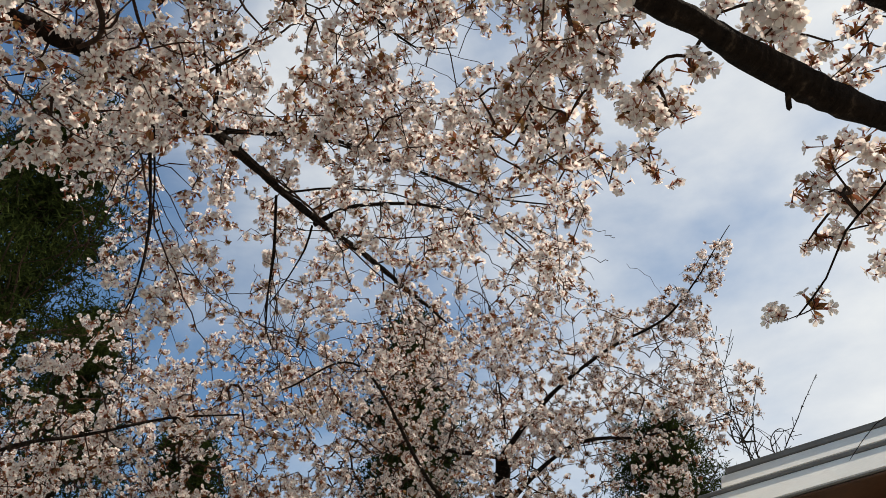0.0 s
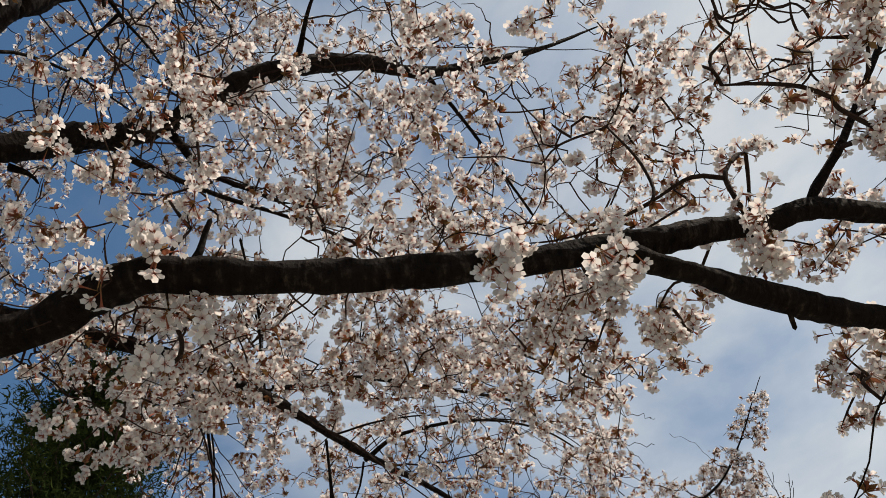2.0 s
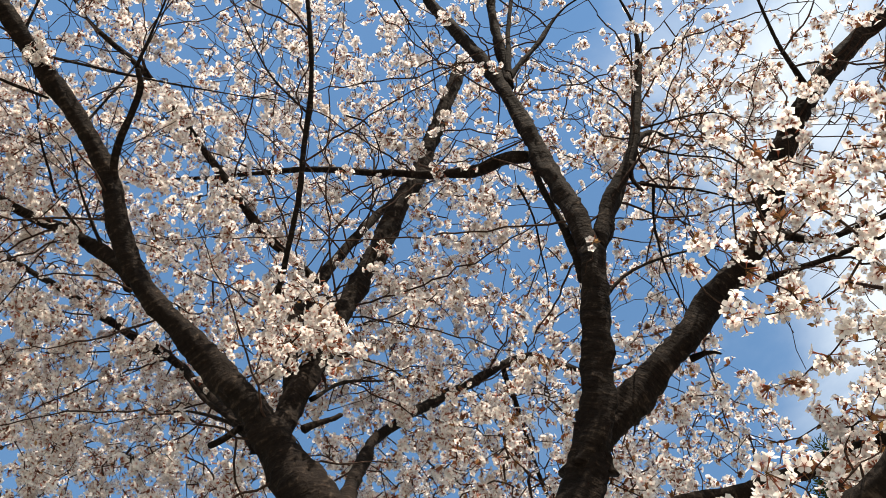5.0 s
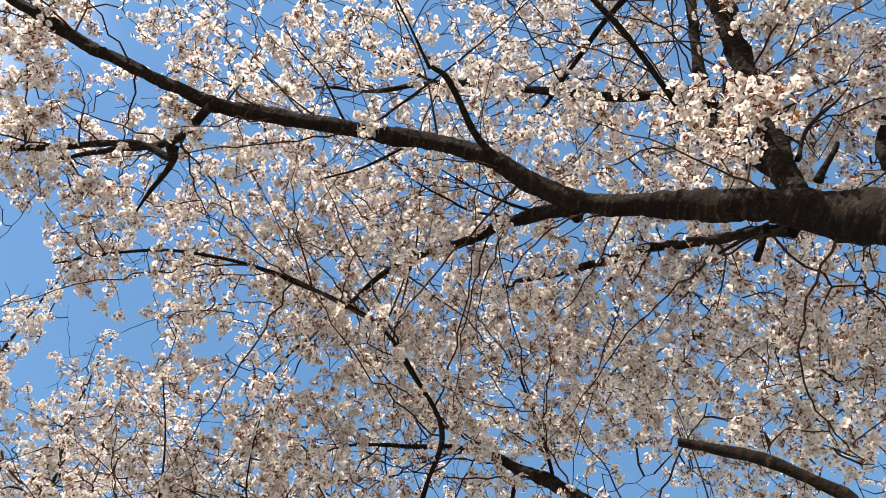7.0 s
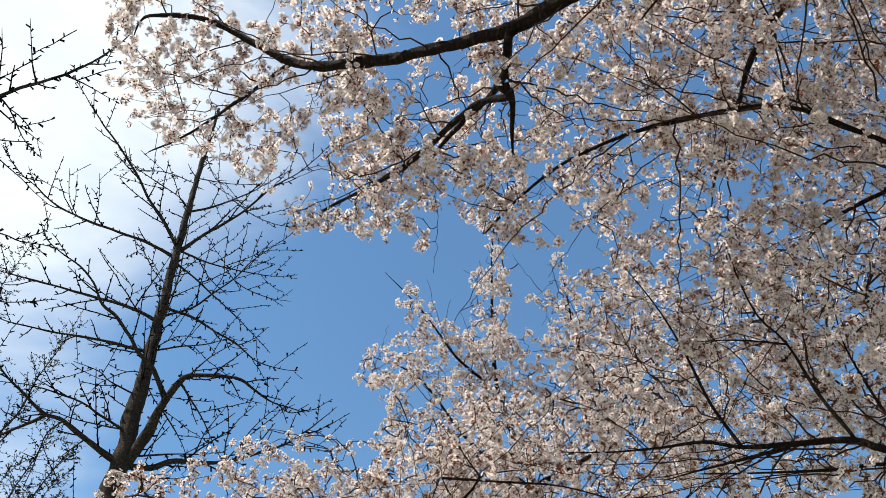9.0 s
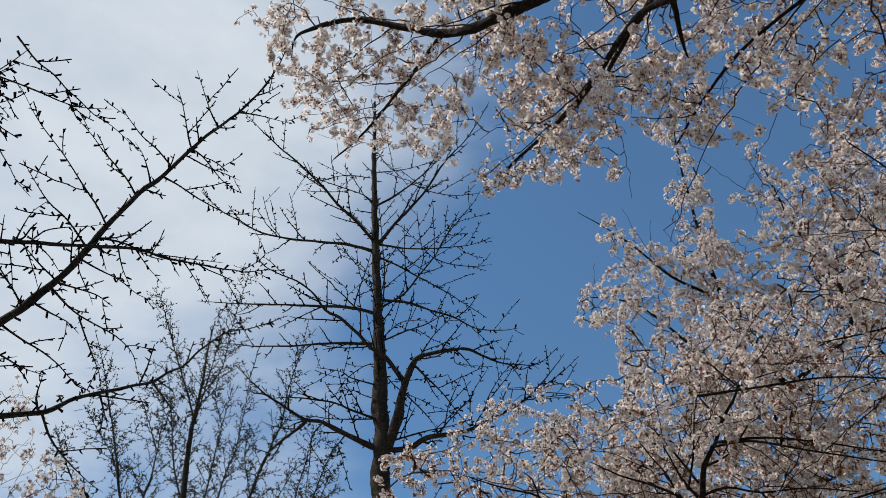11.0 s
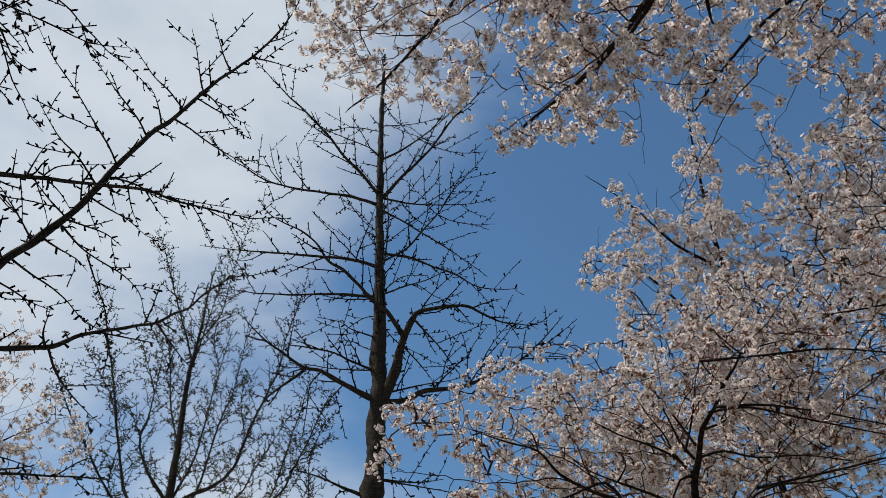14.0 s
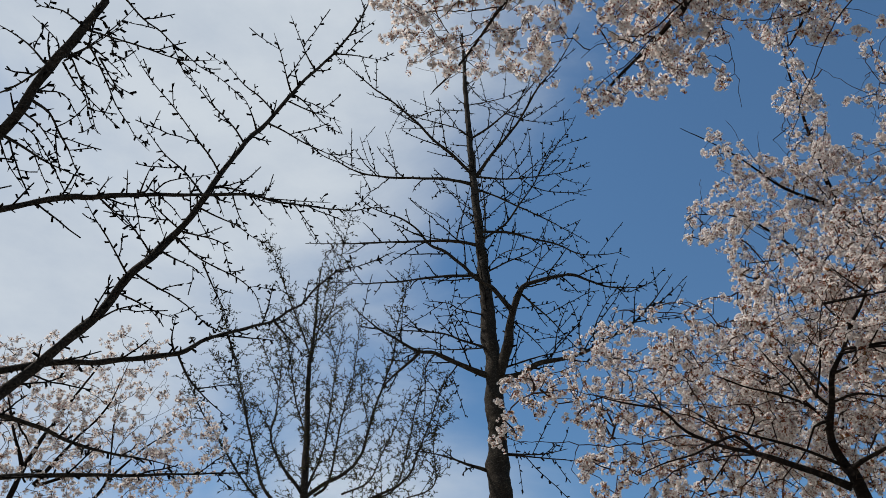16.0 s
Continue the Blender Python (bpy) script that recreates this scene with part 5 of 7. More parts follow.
clearing.fill((-1.26, -5.87, 3.80), 0.59, 0.80, 220)
clearing.fill((-0.48, -5.88, 3.81), 0.39, 0.70, 70)
clearing.fill((-1.87, -5.73, 3.98), 0.60, 0.90, 200)
clearing.fill((-2.17, -5.48, 4.82), 0.46, 0.60, 140)
clearing.fill((0.40, -6.12, 4.23), 0.12, 0.20, 10)
clearing.fill((-2.72, -4.98, 4.39), 0.66, 0.90, 200)
clearing.fill((-2.15, -5.46, 4.47), 0.44, 0.70, 110)
clearing.fill((-3.71, -3.81, 4.38), 0.55, 0.80, 90)
clearing.fill((-4.83, -3.42, 5.32), 0.74, 1.00, 45)
clearing.fill((-4.51, -4.43, 5.86), 0.81, 1.00, 150)
clearing.fill((-3.96, -4.70, 5.15), 0.75, 1.00, 170)
clearing.fill((-4.05, -3.93, 4.97), 0.61, 1.00, 130)
clearing.fill((-3.59, -6.13, 5.57), 0.76, 1.00, 110)
clearing.fill((-2.83, -6.85, 5.66), 0.64, 0.80, 70)
clearing.fill((-3.53, -5.34, 5.63), 0.57, 1.00, 70)
clearing.fill((-2.17, -5.20, 3.61), 0.35, 0.50, 80)
clearing.fill((-2.15, -5.25, 4.01), 0.35, 0.60, 90)
clearing.fill((-1.14, -5.55, 3.85), 0.30, 0.40, 50)
clearing.fill((-2.43, -5.02, 4.17), 0.40, 0.60, 100)
clearing.fill((-0.60, -5.57, 3.77), 0.25, 0.30, 36)
clearing.fill((-1.90, -5.45, 3.57), 0.30, 0.50, 70)
clearing.fill((-2.30, -5.07, 3.75), 0.30, 0.50, 70)
clearing.fill((-1.49, -5.58, 3.84), 0.30, 0.50, 60)
clearing.fill((-3.14, -3.64, 4.62), 0.45, 0.50, 60)
clearing.fill((-2.72, -4.19, 4.75), 0.45, 0.50, 110)
clearing.fill((-3.32, -3.77, 3.92), 0.40, 0.50, 60)
clearing.fill((-2.88, -4.39, 4.18), 0.40, 0.50, 100)
clearing.fill((-3.37, -3.38, 4.30), 0.35, 0.40, 26)
tall.limb([(-3.83, -8.91, 0.00), (-3.83, -8.91, 4.41), (-3.67, -8.48, 5.89), (-3.67, -8.25, 6.37), (-3.21, -7.91, 7.37), (-3.11, -7.65, 7.92), (-3.01, -7.32, 8.60), (-2.96, -6.93, 9.35)], 0.120, 0.005, name='trunk')
tall.limb([(-3.12, -7.72, 7.21), (-2.65, -7.67, 7.55), (-2.22, -7.51, 7.99), (-1.73, -7.41, 8.41)], 0.020, 0.004)
tall.limb([(-3.37, -7.61, 5.96), (-4.06, -7.18, 6.47), (-3.76, -6.92, 7.65), (-3.64, -6.69, 8.53)], 0.030, 0.005)
tall.limb([(-3.55, -7.98, 6.20), (-2.85, -7.95, 6.66), (-2.24, -7.79, 7.27), (-1.64, -7.85, 7.53)], 0.025, 0.004)
tall.limb([(-4.24, -7.46, 6.70), (-4.59, -7.07, 7.40), (-4.55, -6.77, 8.20)], 0.020, 0.005)
tall.fill((-2.69, -6.46, 8.57), 0.13, 0.20, 16)
tall.fill((-2.75, -6.68, 8.36), 0.19, 0.20, 24)
tall.fill((-2.84, -6.96, 8.21), 0.22, 0.30, 27)
tall.fill((-2.91, -7.17, 7.98), 0.27, 0.30, 33)
tall.fill((-2.99, -7.37, 7.74), 0.31, 0.30, 38)
tall.fill((-3.09, -7.59, 7.44), 0.37, 0.30, 44)
tall.fill((-1.74, -7.24, 8.16), 0.10, 0.20, 12)
tall.fill((-1.95, -7.32, 8.03), 0.14, 0.20, 17)
tall.fill((-2.18, -7.41, 7.87), 0.18, 0.20, 22)
tall.fill((-2.43, -7.58, 7.75), 0.22, 0.30, 27)
tall.fill((-2.68, -7.68, 7.54), 0.29, 0.30, 35)
tall.fill((-3.49, -6.51, 8.18), 0.13, 0.20, 16)
tall.fill((-3.61, -6.68, 7.96), 0.19, 0.20, 24)
tall.fill((-3.79, -6.94, 7.76), 0.26, 0.30, 32)
tall.fill((-3.99, -7.03, 7.54), 0.30, 0.30, 36)
tall.fill((-4.22, -7.09, 7.33), 0.37, 0.30, 44)
tall.fill((-1.79, -7.85, 7.50), 0.13, 0.20, 16)
tall.fill((-2.09, -7.85, 7.41), 0.18, 0.20, 22)
tall.fill((-2.40, -7.96, 7.32), 0.25, 0.30, 30)
tall.fill((-4.32, -6.51, 7.83), 0.22, 0.30, 27)
tall.fill((-4.46, -6.80, 7.46), 0.29, 0.30, 35)
tall.fill((-3.73, -7.44, 7.26), 0.55, 0.30, 68)
tall.fill((-3.23, -7.87, 7.03), 0.52, 0.30, 64)
tall.fill((-4.15, -7.43, 6.98), 0.59, 0.30, 72)
tall.fill((-4.24, -6.66, 7.68), 0.70, 0.60, 110)
tall.fill((-2.28, -7.50, 7.60), 0.44, 0.50, 6)
tall.fill((-1.93, -7.82, 7.00), 0.30, 0.40, 16)
tall.fill((-3.42, -7.24, 7.25), 0.81, 0.60, 130)
tall.fill((-2.11, -7.75, 6.95), 0.70, 0.60, 70)
tall.fill((-1.44, -7.90, 7.09), 0.40, 0.40, 24)
tall.fill((-2.28, -7.73, 6.30), 0.89, 0.70, 150)
tall.fill((-0.94, -8.07, 5.96), 0.58, 0.60, 70)
tall.fill((-4.59, -6.52, 6.59), 0.90, 0.80, 150)
tall.fill((-2.55, -8.19, 4.88), 0.99, 1.00, 120)
tall.fill((-1.97, -8.12, 5.38), 0.88, 1.00, 90)
distant.limb([(7.52, -9.60, 0.00), (7.52, -9.60, 4.11), (7.24, -9.82, 5.46), (7.08, -9.94, 6.64), (6.67, -10.27, 8.21)], 0.130, 0.010, name='trunk')
distant.limb([(6.98, -10.01, 6.18), (6.57, -9.99, 6.77), (6.19, -9.98, 7.24), (5.90, -9.79, 7.82)], 0.030, 0.004)
distant.limb([(6.46, -10.47, 6.01), (6.22, -10.45, 6.37), (6.14, -10.17, 6.98), (6.03, -9.99, 7.40)], 0.025, 0.004)
distant.limb([(7.09, -9.84, 6.35), (7.19, -9.44, 6.90), (7.21, -9.05, 7.45)], 0.030, 0.004)
distant.limb([(6.22, -10.45, 6.37), (5.76, -10.48, 6.84), (5.28, -10.57, 7.18)], 0.020, 0.004)
distant.limb([(6.98, -10.01, 6.18), (6.46, -10.27, 6.40), (5.90, -10.62, 6.42)], 0.025, 0.004)
distant.fill((6.96, -9.73, 7.19), 0.96, 0.80, 130)
distant.fill((6.09, -10.13, 7.95), 0.62, 0.60, 60)
distant.fill((5.58, -10.70, 7.10), 0.70, 0.60, 70)
distant.fill((6.59, -9.90, 6.17), 0.92, 0.70, 110)
distant.fill((5.62, -10.63, 6.23), 0.59, 0.60, 40)
distant.fill((7.44, -9.17, 7.64), 0.44, 0.50, 30)
distant.fill((6.98, -9.81, 6.56), 0.90, 0.5, 90)
distant.fill((6.31, -9.83, 7.35), 0.60, 0.5, 50)
distant.fill((5.30, -10.75, 6.83), 0.60, 0.5, 50)
distant.fill((6.15, -10.48, 6.38), 0.70, 0.5, 60)
distant.fill((7.18, -9.29, 7.15), 0.60, 0.5, 50)
# ginkgo in the clearing, bare but for its spurs
ginkgo.limb([(0.83, -9.95, 0.00), (0.83, -9.95, 3.00), (0.83, -9.95, 5.39), (0.81, -9.95, 7.24), (0.87, -9.95, 9.27), (0.92, -9.95, 10.79), (0.95, -9.94, 12.88), (0.95, -9.94, 14.34)], radii=(0.185, 0.160, 0.135, 0.108, 0.070, 0.054, 0.038, 0.018), name='trunk')
ginkgo.limb([(0.89, -9.98, 10.65), (1.15, -9.67, 10.83), (1.47, -9.34, 11.01), (1.69, -9.04, 11.16), (1.92, -8.78, 11.26), (2.18, -8.51, 11.36), (2.35, -8.30, 11.43), (2.56, -8.03, 11.51), (2.64, -7.92, 11.54)], 0.0300, 0.0040)
ginkgo.limb([(0.87, -9.98, 10.65), (0.54, -9.77, 10.94), (0.17, -9.57, 11.21), (-0.07, -9.37, 11.44), (-0.31, -9.17, 11.65), (-0.59, -9.00, 11.83), (-0.82, -8.79, 12.02), (-1.01, -8.57, 12.21)], 0.0300, 0.0040)
ginkgo.limb([(0.92, -9.99, 11.54), (0.64, -9.90, 11.62), (0.30, -9.72, 11.73), (0.01, -9.55, 11.85), (-0.32, -9.29, 12.00), (-0.51, -9.14, 12.08)], 0.0200, 0.0040)
ginkgo.limb([(0.93, -9.99, 11.57), (1.09, -9.81, 11.63), (1.44, -9.60, 11.63), (1.77, -9.38, 11.62), (2.04, -9.10, 11.65)], 0.0140, 0.0040)
ginkgo.limb([(0.91, -9.98, 10.50), (1.34, -9.83, 10.55), (1.85, -9.70, 10.55), (2.30, -9.56, 10.53), (2.66, -9.40, 10.56), (2.89, -9.22, 10.63), (3.11, -9.06, 10.67), (3.36, -8.77, 10.81)], 0.0300, 0.0040)
ginkgo.limb([(0.88, -9.98, 10.65), (0.39, -10.09, 10.62), (-0.14, -10.14, 10.63), (-0.59, -10.14, 10.66), (-0.90, -10.08, 10.72)], 0.0180, 0.0040)
ginkgo.limb([(0.87, -9.98, 10.38), (0.57, -10.01, 10.20), (0.27, -10.05, 9.97), (-0.10, -10.08, 9.69), (-0.42, -10.11, 9.41), (-0.69, -10.12, 9.15)], 0.0180, 0.0040)
ginkgo.limb([(0.82, -9.94, 9.32), (0.48, -9.90, 9.52), (0.26, -9.80, 9.75), (-0.00, -9.67, 10.01), (-0.19, -9.52, 10.26), (-0.41, -9.39, 10.47), (-0.64, -9.26, 10.68), (-0.75, -9.16, 10.81)], 0.0180, 0.0040)
ginkgo.limb([(0.84, -9.95, 9.48), (0.44, -9.90, 9.35), (0.08, -9.89, 9.15), (-0.24, -9.87, 8.98), (-0.54, -9.87, 8.75), (-0.85, -9.78, 8.63), (-1.07, -9.68, 8.57)], 0.0240, 0.0040)
ginkgo.limb([(0.86, -9.93, 9.19), (1.22, -9.85, 9.28), (1.79, -9.77, 9.31), (2.43, -9.68, 9.31), (2.90, -9.59, 9.30), (3.36, -9.47, 9.29)], 0.0300, 0.0040)
ginkgo.limb([(0.98, -9.97, 12.22), (1.41, -9.96, 12.33), (1.81, -10.03, 12.34), (2.16, -10.11, 12.32)], 0.0100, 0.0040)
ginkgo.limb([(0.92, -9.97, 12.36), (0.44, -9.77, 12.15), (0.06, -9.55, 12.00), (-0.22, -9.37, 11.90)], 0.0100, 0.0040)
ginkgo.limb([(0.92, -9.94, 12.92), (0.72, -10.28, 12.83), (0.48, -10.43, 12.83)], 0.0090, 0.0040)
ginkgo.limb([(0.84, -9.97, 8.68), (1.29, -9.85, 8.65), (1.74, -9.73, 8.58), (2.18, -9.61, 8.49), (2.47, -9.51, 8.45), (2.89, -9.33, 8.40)], 0.0260, 0.0040)
ginkgo.limb([(0.78, -9.97, 8.75), (0.49, -9.91, 8.83), (0.17, -9.85, 8.89), (-0.16, -9.74, 9.01)], 0.0140, 0.0040)
ginkgo.limb([(0.80, -9.97, 8.80), (0.51, -9.57, 8.72), (0.15, -9.25, 8.48)], 0.0100, 0.0040)
ginkgo.limb([(0.82, -9.98, 7.98), (1.16, -9.60, 7.88), (1.28, -9.41, 7.86), (1.53, -9.13, 7.74)], 0.0130, 0.0040)
ginkgo.limb([(0.80, -9.95, 7.42), (1.16, -9.71, 7.46), (1.36, -9.55, 7.49), (1.62, -9.40, 7.46), (1.88, -9.25, 7.41), (2.20, -9.09, 7.29)], 0.0200, 0.0040)
ginkgo.limb([(0.83, -9.95, 7.46), (1.43, -10.07, 7.58), (1.75, -10.10, 7.67), (1.98, -10.13, 7.72)], 0.0120, 0.0040)
ginkgo.limb([(0.83, -9.95, 7.00), (1.22, -9.69, 7.11), (1.48, -9.51, 7.18), (1.68, -9.41, 7.17), (1.87, -9.24, 7.24), (2.05, -9.07, 7.30), (2.23, -8.87, 7.39), (2.40, -8.65, 7.49)], 0.0420, 0.0040)
ginkgo.limb([(0.78, -9.96, 6.97), (0.45, -9.97, 7.03), (0.23, -9.95, 7.12), (-0.14, -9.95, 7.17), (-0.36, -9.94, 7.21), (-0.55, -9.91, 7.28), (-0.81, -9.85, 7.38), (-1.08, -9.77, 7.50), (-1.31, -9.65, 7.66), (-1.47, -9.55, 7.80), (-1.60, -9.46, 7.92)], 0.0420, 0.0040)
ginkgo.limb([(0.77, -9.94, 7.10), (0.30, -10.07, 7.29), (-0.07, -10.16, 7.41), (-0.34, -10.20, 7.51)], 0.0160, 0.0040)
ginkgo.limb([(0.82, -10.00, 5.97), (0.35, -10.28, 6.04), (-0.00, -10.43, 6.15)], 0.0160, 0.0040)
ginkgo.limb([(0.86, -9.99, 5.72), (1.19, -9.77, 5.77), (1.43, -9.59, 5.81), (1.66, -9.43, 5.81)], 0.0260, 0.0040)
ginkgo.limb([(0.80, -10.00, 5.96), (0.27, -9.93, 5.82), (-0.13, -9.87, 5.71), (-0.35, -9.85, 5.57)], 0.0120, 0.0040)
ginkgo.limb([(0.83, -9.98, 8.36), (1.05, -9.95, 8.31), (1.32, -9.99, 8.12), (1.44, -10.06, 7.94)], 0.0090, 0.0040)
ginkgo.limb([(0.80, -9.97, 7.74), (1.04, -9.96, 7.84), (1.24, -9.94, 7.94), (1.51, -10.01, 7.91)], 0.0090, 0.0040)
ginkgo.limb([(0.80, -9.98, 8.22), (0.62, -9.93, 7.93), (0.43, -9.85, 7.73), (0.17, -9.72, 7.49)], 0.0090, 0.0040)
ginkgo.limb([(0.88, -9.97, 9.89), (1.08, -9.91, 10.03), (1.28, -9.79, 10.23), (1.36, -9.72, 10.34)], 0.0080, 0.0040)
ginkgo.limb([(0.74, -9.94, 7.01), (0.58, -9.79, 7.34), (0.49, -9.61, 7.66), (0.36, -9.47, 7.91), (0.25, -9.41, 8.01), (-0.13, -9.40, 8.08), (-0.39, -9.42, 8.08), (-0.57, -9.49, 8.00), (-0.85, -9.56, 7.91), (-1.18, -9.59, 7.87)], radii=(0.070, 0.060, 0.050, 0.040, 0.030, 0.022, 0.018, 0.014, 0.010, 0.006))
ginkgo.limb([(0.49, -9.50, 7.72), (0.69, -9.38, 8.00), (0.91, -9.32, 8.16), (1.05, -9.23, 8.33), (1.27, -9.14, 8.51), (1.45, -9.08, 8.62), (1.63, -8.95, 8.83), (1.82, -8.86, 8.97), (2.08, -8.79, 9.07), (2.26, -8.71, 9.17), (2.38, -8.59, 9.33)], 0.0360, 0.0040)
ginkgo.limb([(1.72, -9.62, 7.30), (1.94, -9.71, 7.16), (2.20, -9.80, 6.99), (2.35, -9.93, 6.79)], 0.0260, 0.0040)
ginkgo.limb([(-0.54, -9.83, 7.23), (-0.52, -9.78, 7.36), (-0.61, -9.69, 7.55), (-0.77, -9.60, 7.75), (-0.92, -9.54, 7.88)], 0.0120, 0.0040)
ginkgo.limb([(-0.36, -9.86, 7.20), (-0.34, -9.67, 7.38), (-0.42, -9.50, 7.52), (-0.58, -9.32, 7.65)], 0.0100, 0.0040)
ginkgo.limb([(-0.01, -9.85, 7.22), (-0.07, -9.77, 7.47), (-0.16, -9.72, 7.65), (-0.26, -9.66, 7.82)], 0.0100, 0.0040)
ginkgo.limb([(0.28, -9.44, 7.99), (0.08, -9.22, 8.16), (-0.07, -9.10, 8.24), (-0.22, -8.98, 8.31)], 0.0120, 0.0040)
ginkgo.limb([(0.34, -9.48, 7.93), (0.19, -9.57, 7.79), (-0.02, -9.69, 7.59), (-0.22, -9.84, 7.33), (-0.36, -9.92, 7.18)], 0.0140, 0.0040)
ginkgo.limb([(0.47, -9.60, 7.58), (0.28, -9.74, 7.42), (0.14, -9.86, 7.28), (0.08, -9.92, 7.19)], 0.0120, 0.0040)
ginkgo.limb([(-1.28, -9.72, 7.66), (-1.43, -9.74, 7.71), (-1.66, -9.86, 7.67)], 0.0090, 0.0040)
ginkgo.limb([(-1.01, -9.85, 7.52), (-1.33, -9.78, 7.50), (-1.62, -9.72, 7.47)], 0.0100, 0.0040)
ginkgo.limb([(-0.86, -9.58, 7.93), (-1.04, -9.67, 7.88), (-1.23, -9.67, 7.95), (-1.43, -9.67, 8.00)], 0.0090, 0.0040)
ginkgo.limb([(-0.82, -9.58, 7.94), (-0.85, -9.51, 8.04), (-0.80, -9.47, 8.11)], 0.0070, 0.0040)
ginkgo.limb([(-0.00, -9.85, 10.14), (-0.21, -9.90, 10.06), (-0.54, -9.92, 9.99), (-0.84, -9.88, 9.96)], 0.0100, 0.0040)
ginkgo.limb([(0.27, -9.87, 9.82), (0.16, -9.66, 10.01), (0.19, -9.47, 10.18), (0.21, -9.15, 10.45)], 0.0080, 0.0040)
ginkgo.limb([(0.31, -9.81, 11.83), (-0.01, -9.91, 11.70), (-0.38, -9.94, 11.61), (-0.79, -9.89, 11.57)], 0.0100, 0.0040)
ginkgo.limb([(0.79, -9.78, 9.12), (0.72, -9.46, 9.42), (0.71, -9.10, 9.74), (0.71, -8.78, 9.99), (0.72, -8.53, 10.18)], 0.0130, 0.0040)
ginkgo.limb([(1.21, -9.80, 9.20), (1.11, -9.61, 9.37), (0.97, -9.37, 9.57), (0.86, -9.15, 9.75)], 0.0130, 0.0040)
ginkgo.limb([(1.33, -9.77, 9.20), (1.27, -9.65, 9.42), (1.44, -9.52, 9.59)], 0.0080, 0.0040)
ginkgo.limb([(0.21, -10.02, 10.54), (-0.15, -9.95, 10.78), (-0.34, -9.87, 10.97)], 0.0080, 0.0040)
ginkgo.limb([(2.31, -9.57, 10.54), (2.44, -9.33, 10.65), (2.49, -8.98, 10.84)], 0.0080, 0.0040)
ginkgo.limb([(2.06, -9.63, 10.54), (2.06, -9.35, 10.70), (2.10, -8.99, 10.88)], 0.0080, 0.0040)
ginkgo.limb([(1.52, -9.83, 10.59), (1.46, -10.05, 10.55), (1.34, -10.16, 10.56)], 0.0080, 0.0040)
ginkgo.limb([(0.44, -9.87, 6.97), (0.38, -9.97, 6.82), (0.29, -10.09, 6.64)], 0.0080, 0.0040)
ginkgo.limb([(0.79, -9.77, 6.30), (0.70, -9.85, 6.11), (0.46, -9.90, 6.01)], 0.0080, 0.0040)
ginkgo.limb([(1.51, -9.67, 7.29), (1.65, -9.72, 7.11), (1.69, -9.86, 6.79), (1.73, -9.96, 6.53)], 0.0100, 0.0040)
ginkgo.limb([(1.22, -9.70, 7.12), (1.37, -9.79, 6.98), (1.52, -9.88, 6.83)], 0.0100, 0.0040)
ginkgo.limb([(-0.20, -9.39, 8.06), (-0.19, -9.54, 7.97), (-0.34, -9.63, 7.95)], 0.0070, 0.0040)
# second ginkgo, whose limbs reach in from the side
side_ginkgo.limb([(4.59, -4.03, 0.00), (4.59, -4.03, 3.00), (4.59, -4.03, 7.50), (4.59, -4.03, 11.00)], 0.200, 0.050, name='trunk')
side_ginkgo.limb([(4.54, -4.24, 3.14), (4.08, -4.73, 3.91), (3.74, -5.11, 4.42), (3.39, -5.41, 5.26), (3.25, -5.44, 5.59), (3.11, -5.51, 5.86), (2.98, -5.56, 6.16), (2.82, -5.57, 6.48), (2.73, -5.57, 6.72), (2.55, -5.60, 7.16), (2.39, -5.65, 7.47), (2.19, -5.67, 7.88), (2.00, -5.70, 8.23), (1.83, -5.74, 8.50), (1.68, -5.72, 8.73), (1.54, -5.66, 8.94), (1.42, -5.58, 9.13), (1.31, -5.42, 9.24)], radii=(0.0520, 0.0440, 0.0384, 0.0344, 0.0328, 0.0304, 0.0288, 0.0272, 0.0248, 0.0224, 0.0200, 0.0176, 0.0144, 0.0120, 0.0104, 0.0080, 0.0056, 0.0032))
side_ginkgo.limb([(4.65, -3.80, 3.99), (4.20, -4.03, 4.90), (3.73, -4.47, 5.54), (3.45, -4.74, 5.87), (3.35, -4.85, 5.94), (3.12, -5.14, 6.19), (2.83, -5.44, 6.42), (2.51, -5.78, 6.67), (2.34, -6.00, 6.76), (2.16, -6.23, 6.89), (1.88, -6.56, 7.08), (1.80, -6.66, 7.13), (1.61, -6.81, 7.28), (1.49, -6.92, 7.36)], radii=(0.0360, 0.0288, 0.0240, 0.0216, 0.0200, 0.0176, 0.0160, 0.0128, 0.0104, 0.0088, 0.0064, 0.0056, 0.0040, 0.0032))
side_ginkgo.limb([(4.45, -4.35, 3.60), (3.90, -5.15, 4.62), (3.52, -5.81, 5.06), (3.37, -5.98, 5.18), (3.18, -6.28, 5.38), (3.09, -6.40, 5.52), (3.03, -6.48, 5.64), (2.90, -6.65, 5.81), (2.77, -6.85, 5.99), (2.64, -7.03, 6.16), (2.54, -7.12, 6.34), (2.44, -7.21, 6.47), (2.34, -7.25, 6.67), (2.14, -7.36, 6.95), (1.94, -7.60, 7.20), (1.64, -7.83, 7.52)], radii=(0.0360, 0.0288, 0.0224, 0.0216, 0.0208, 0.0192, 0.0176, 0.0160, 0.0144, 0.0136, 0.0120, 0.0104, 0.0096, 0.0072, 0.0056, 0.0032))
side_ginkgo.limb([(4.54, -3.73, 3.93), (3.98, -3.93, 4.61), (3.40, -3.89, 5.65), (3.19, -3.82, 6.14), (2.88, -3.77, 6.85)], 0.050, 0.030)
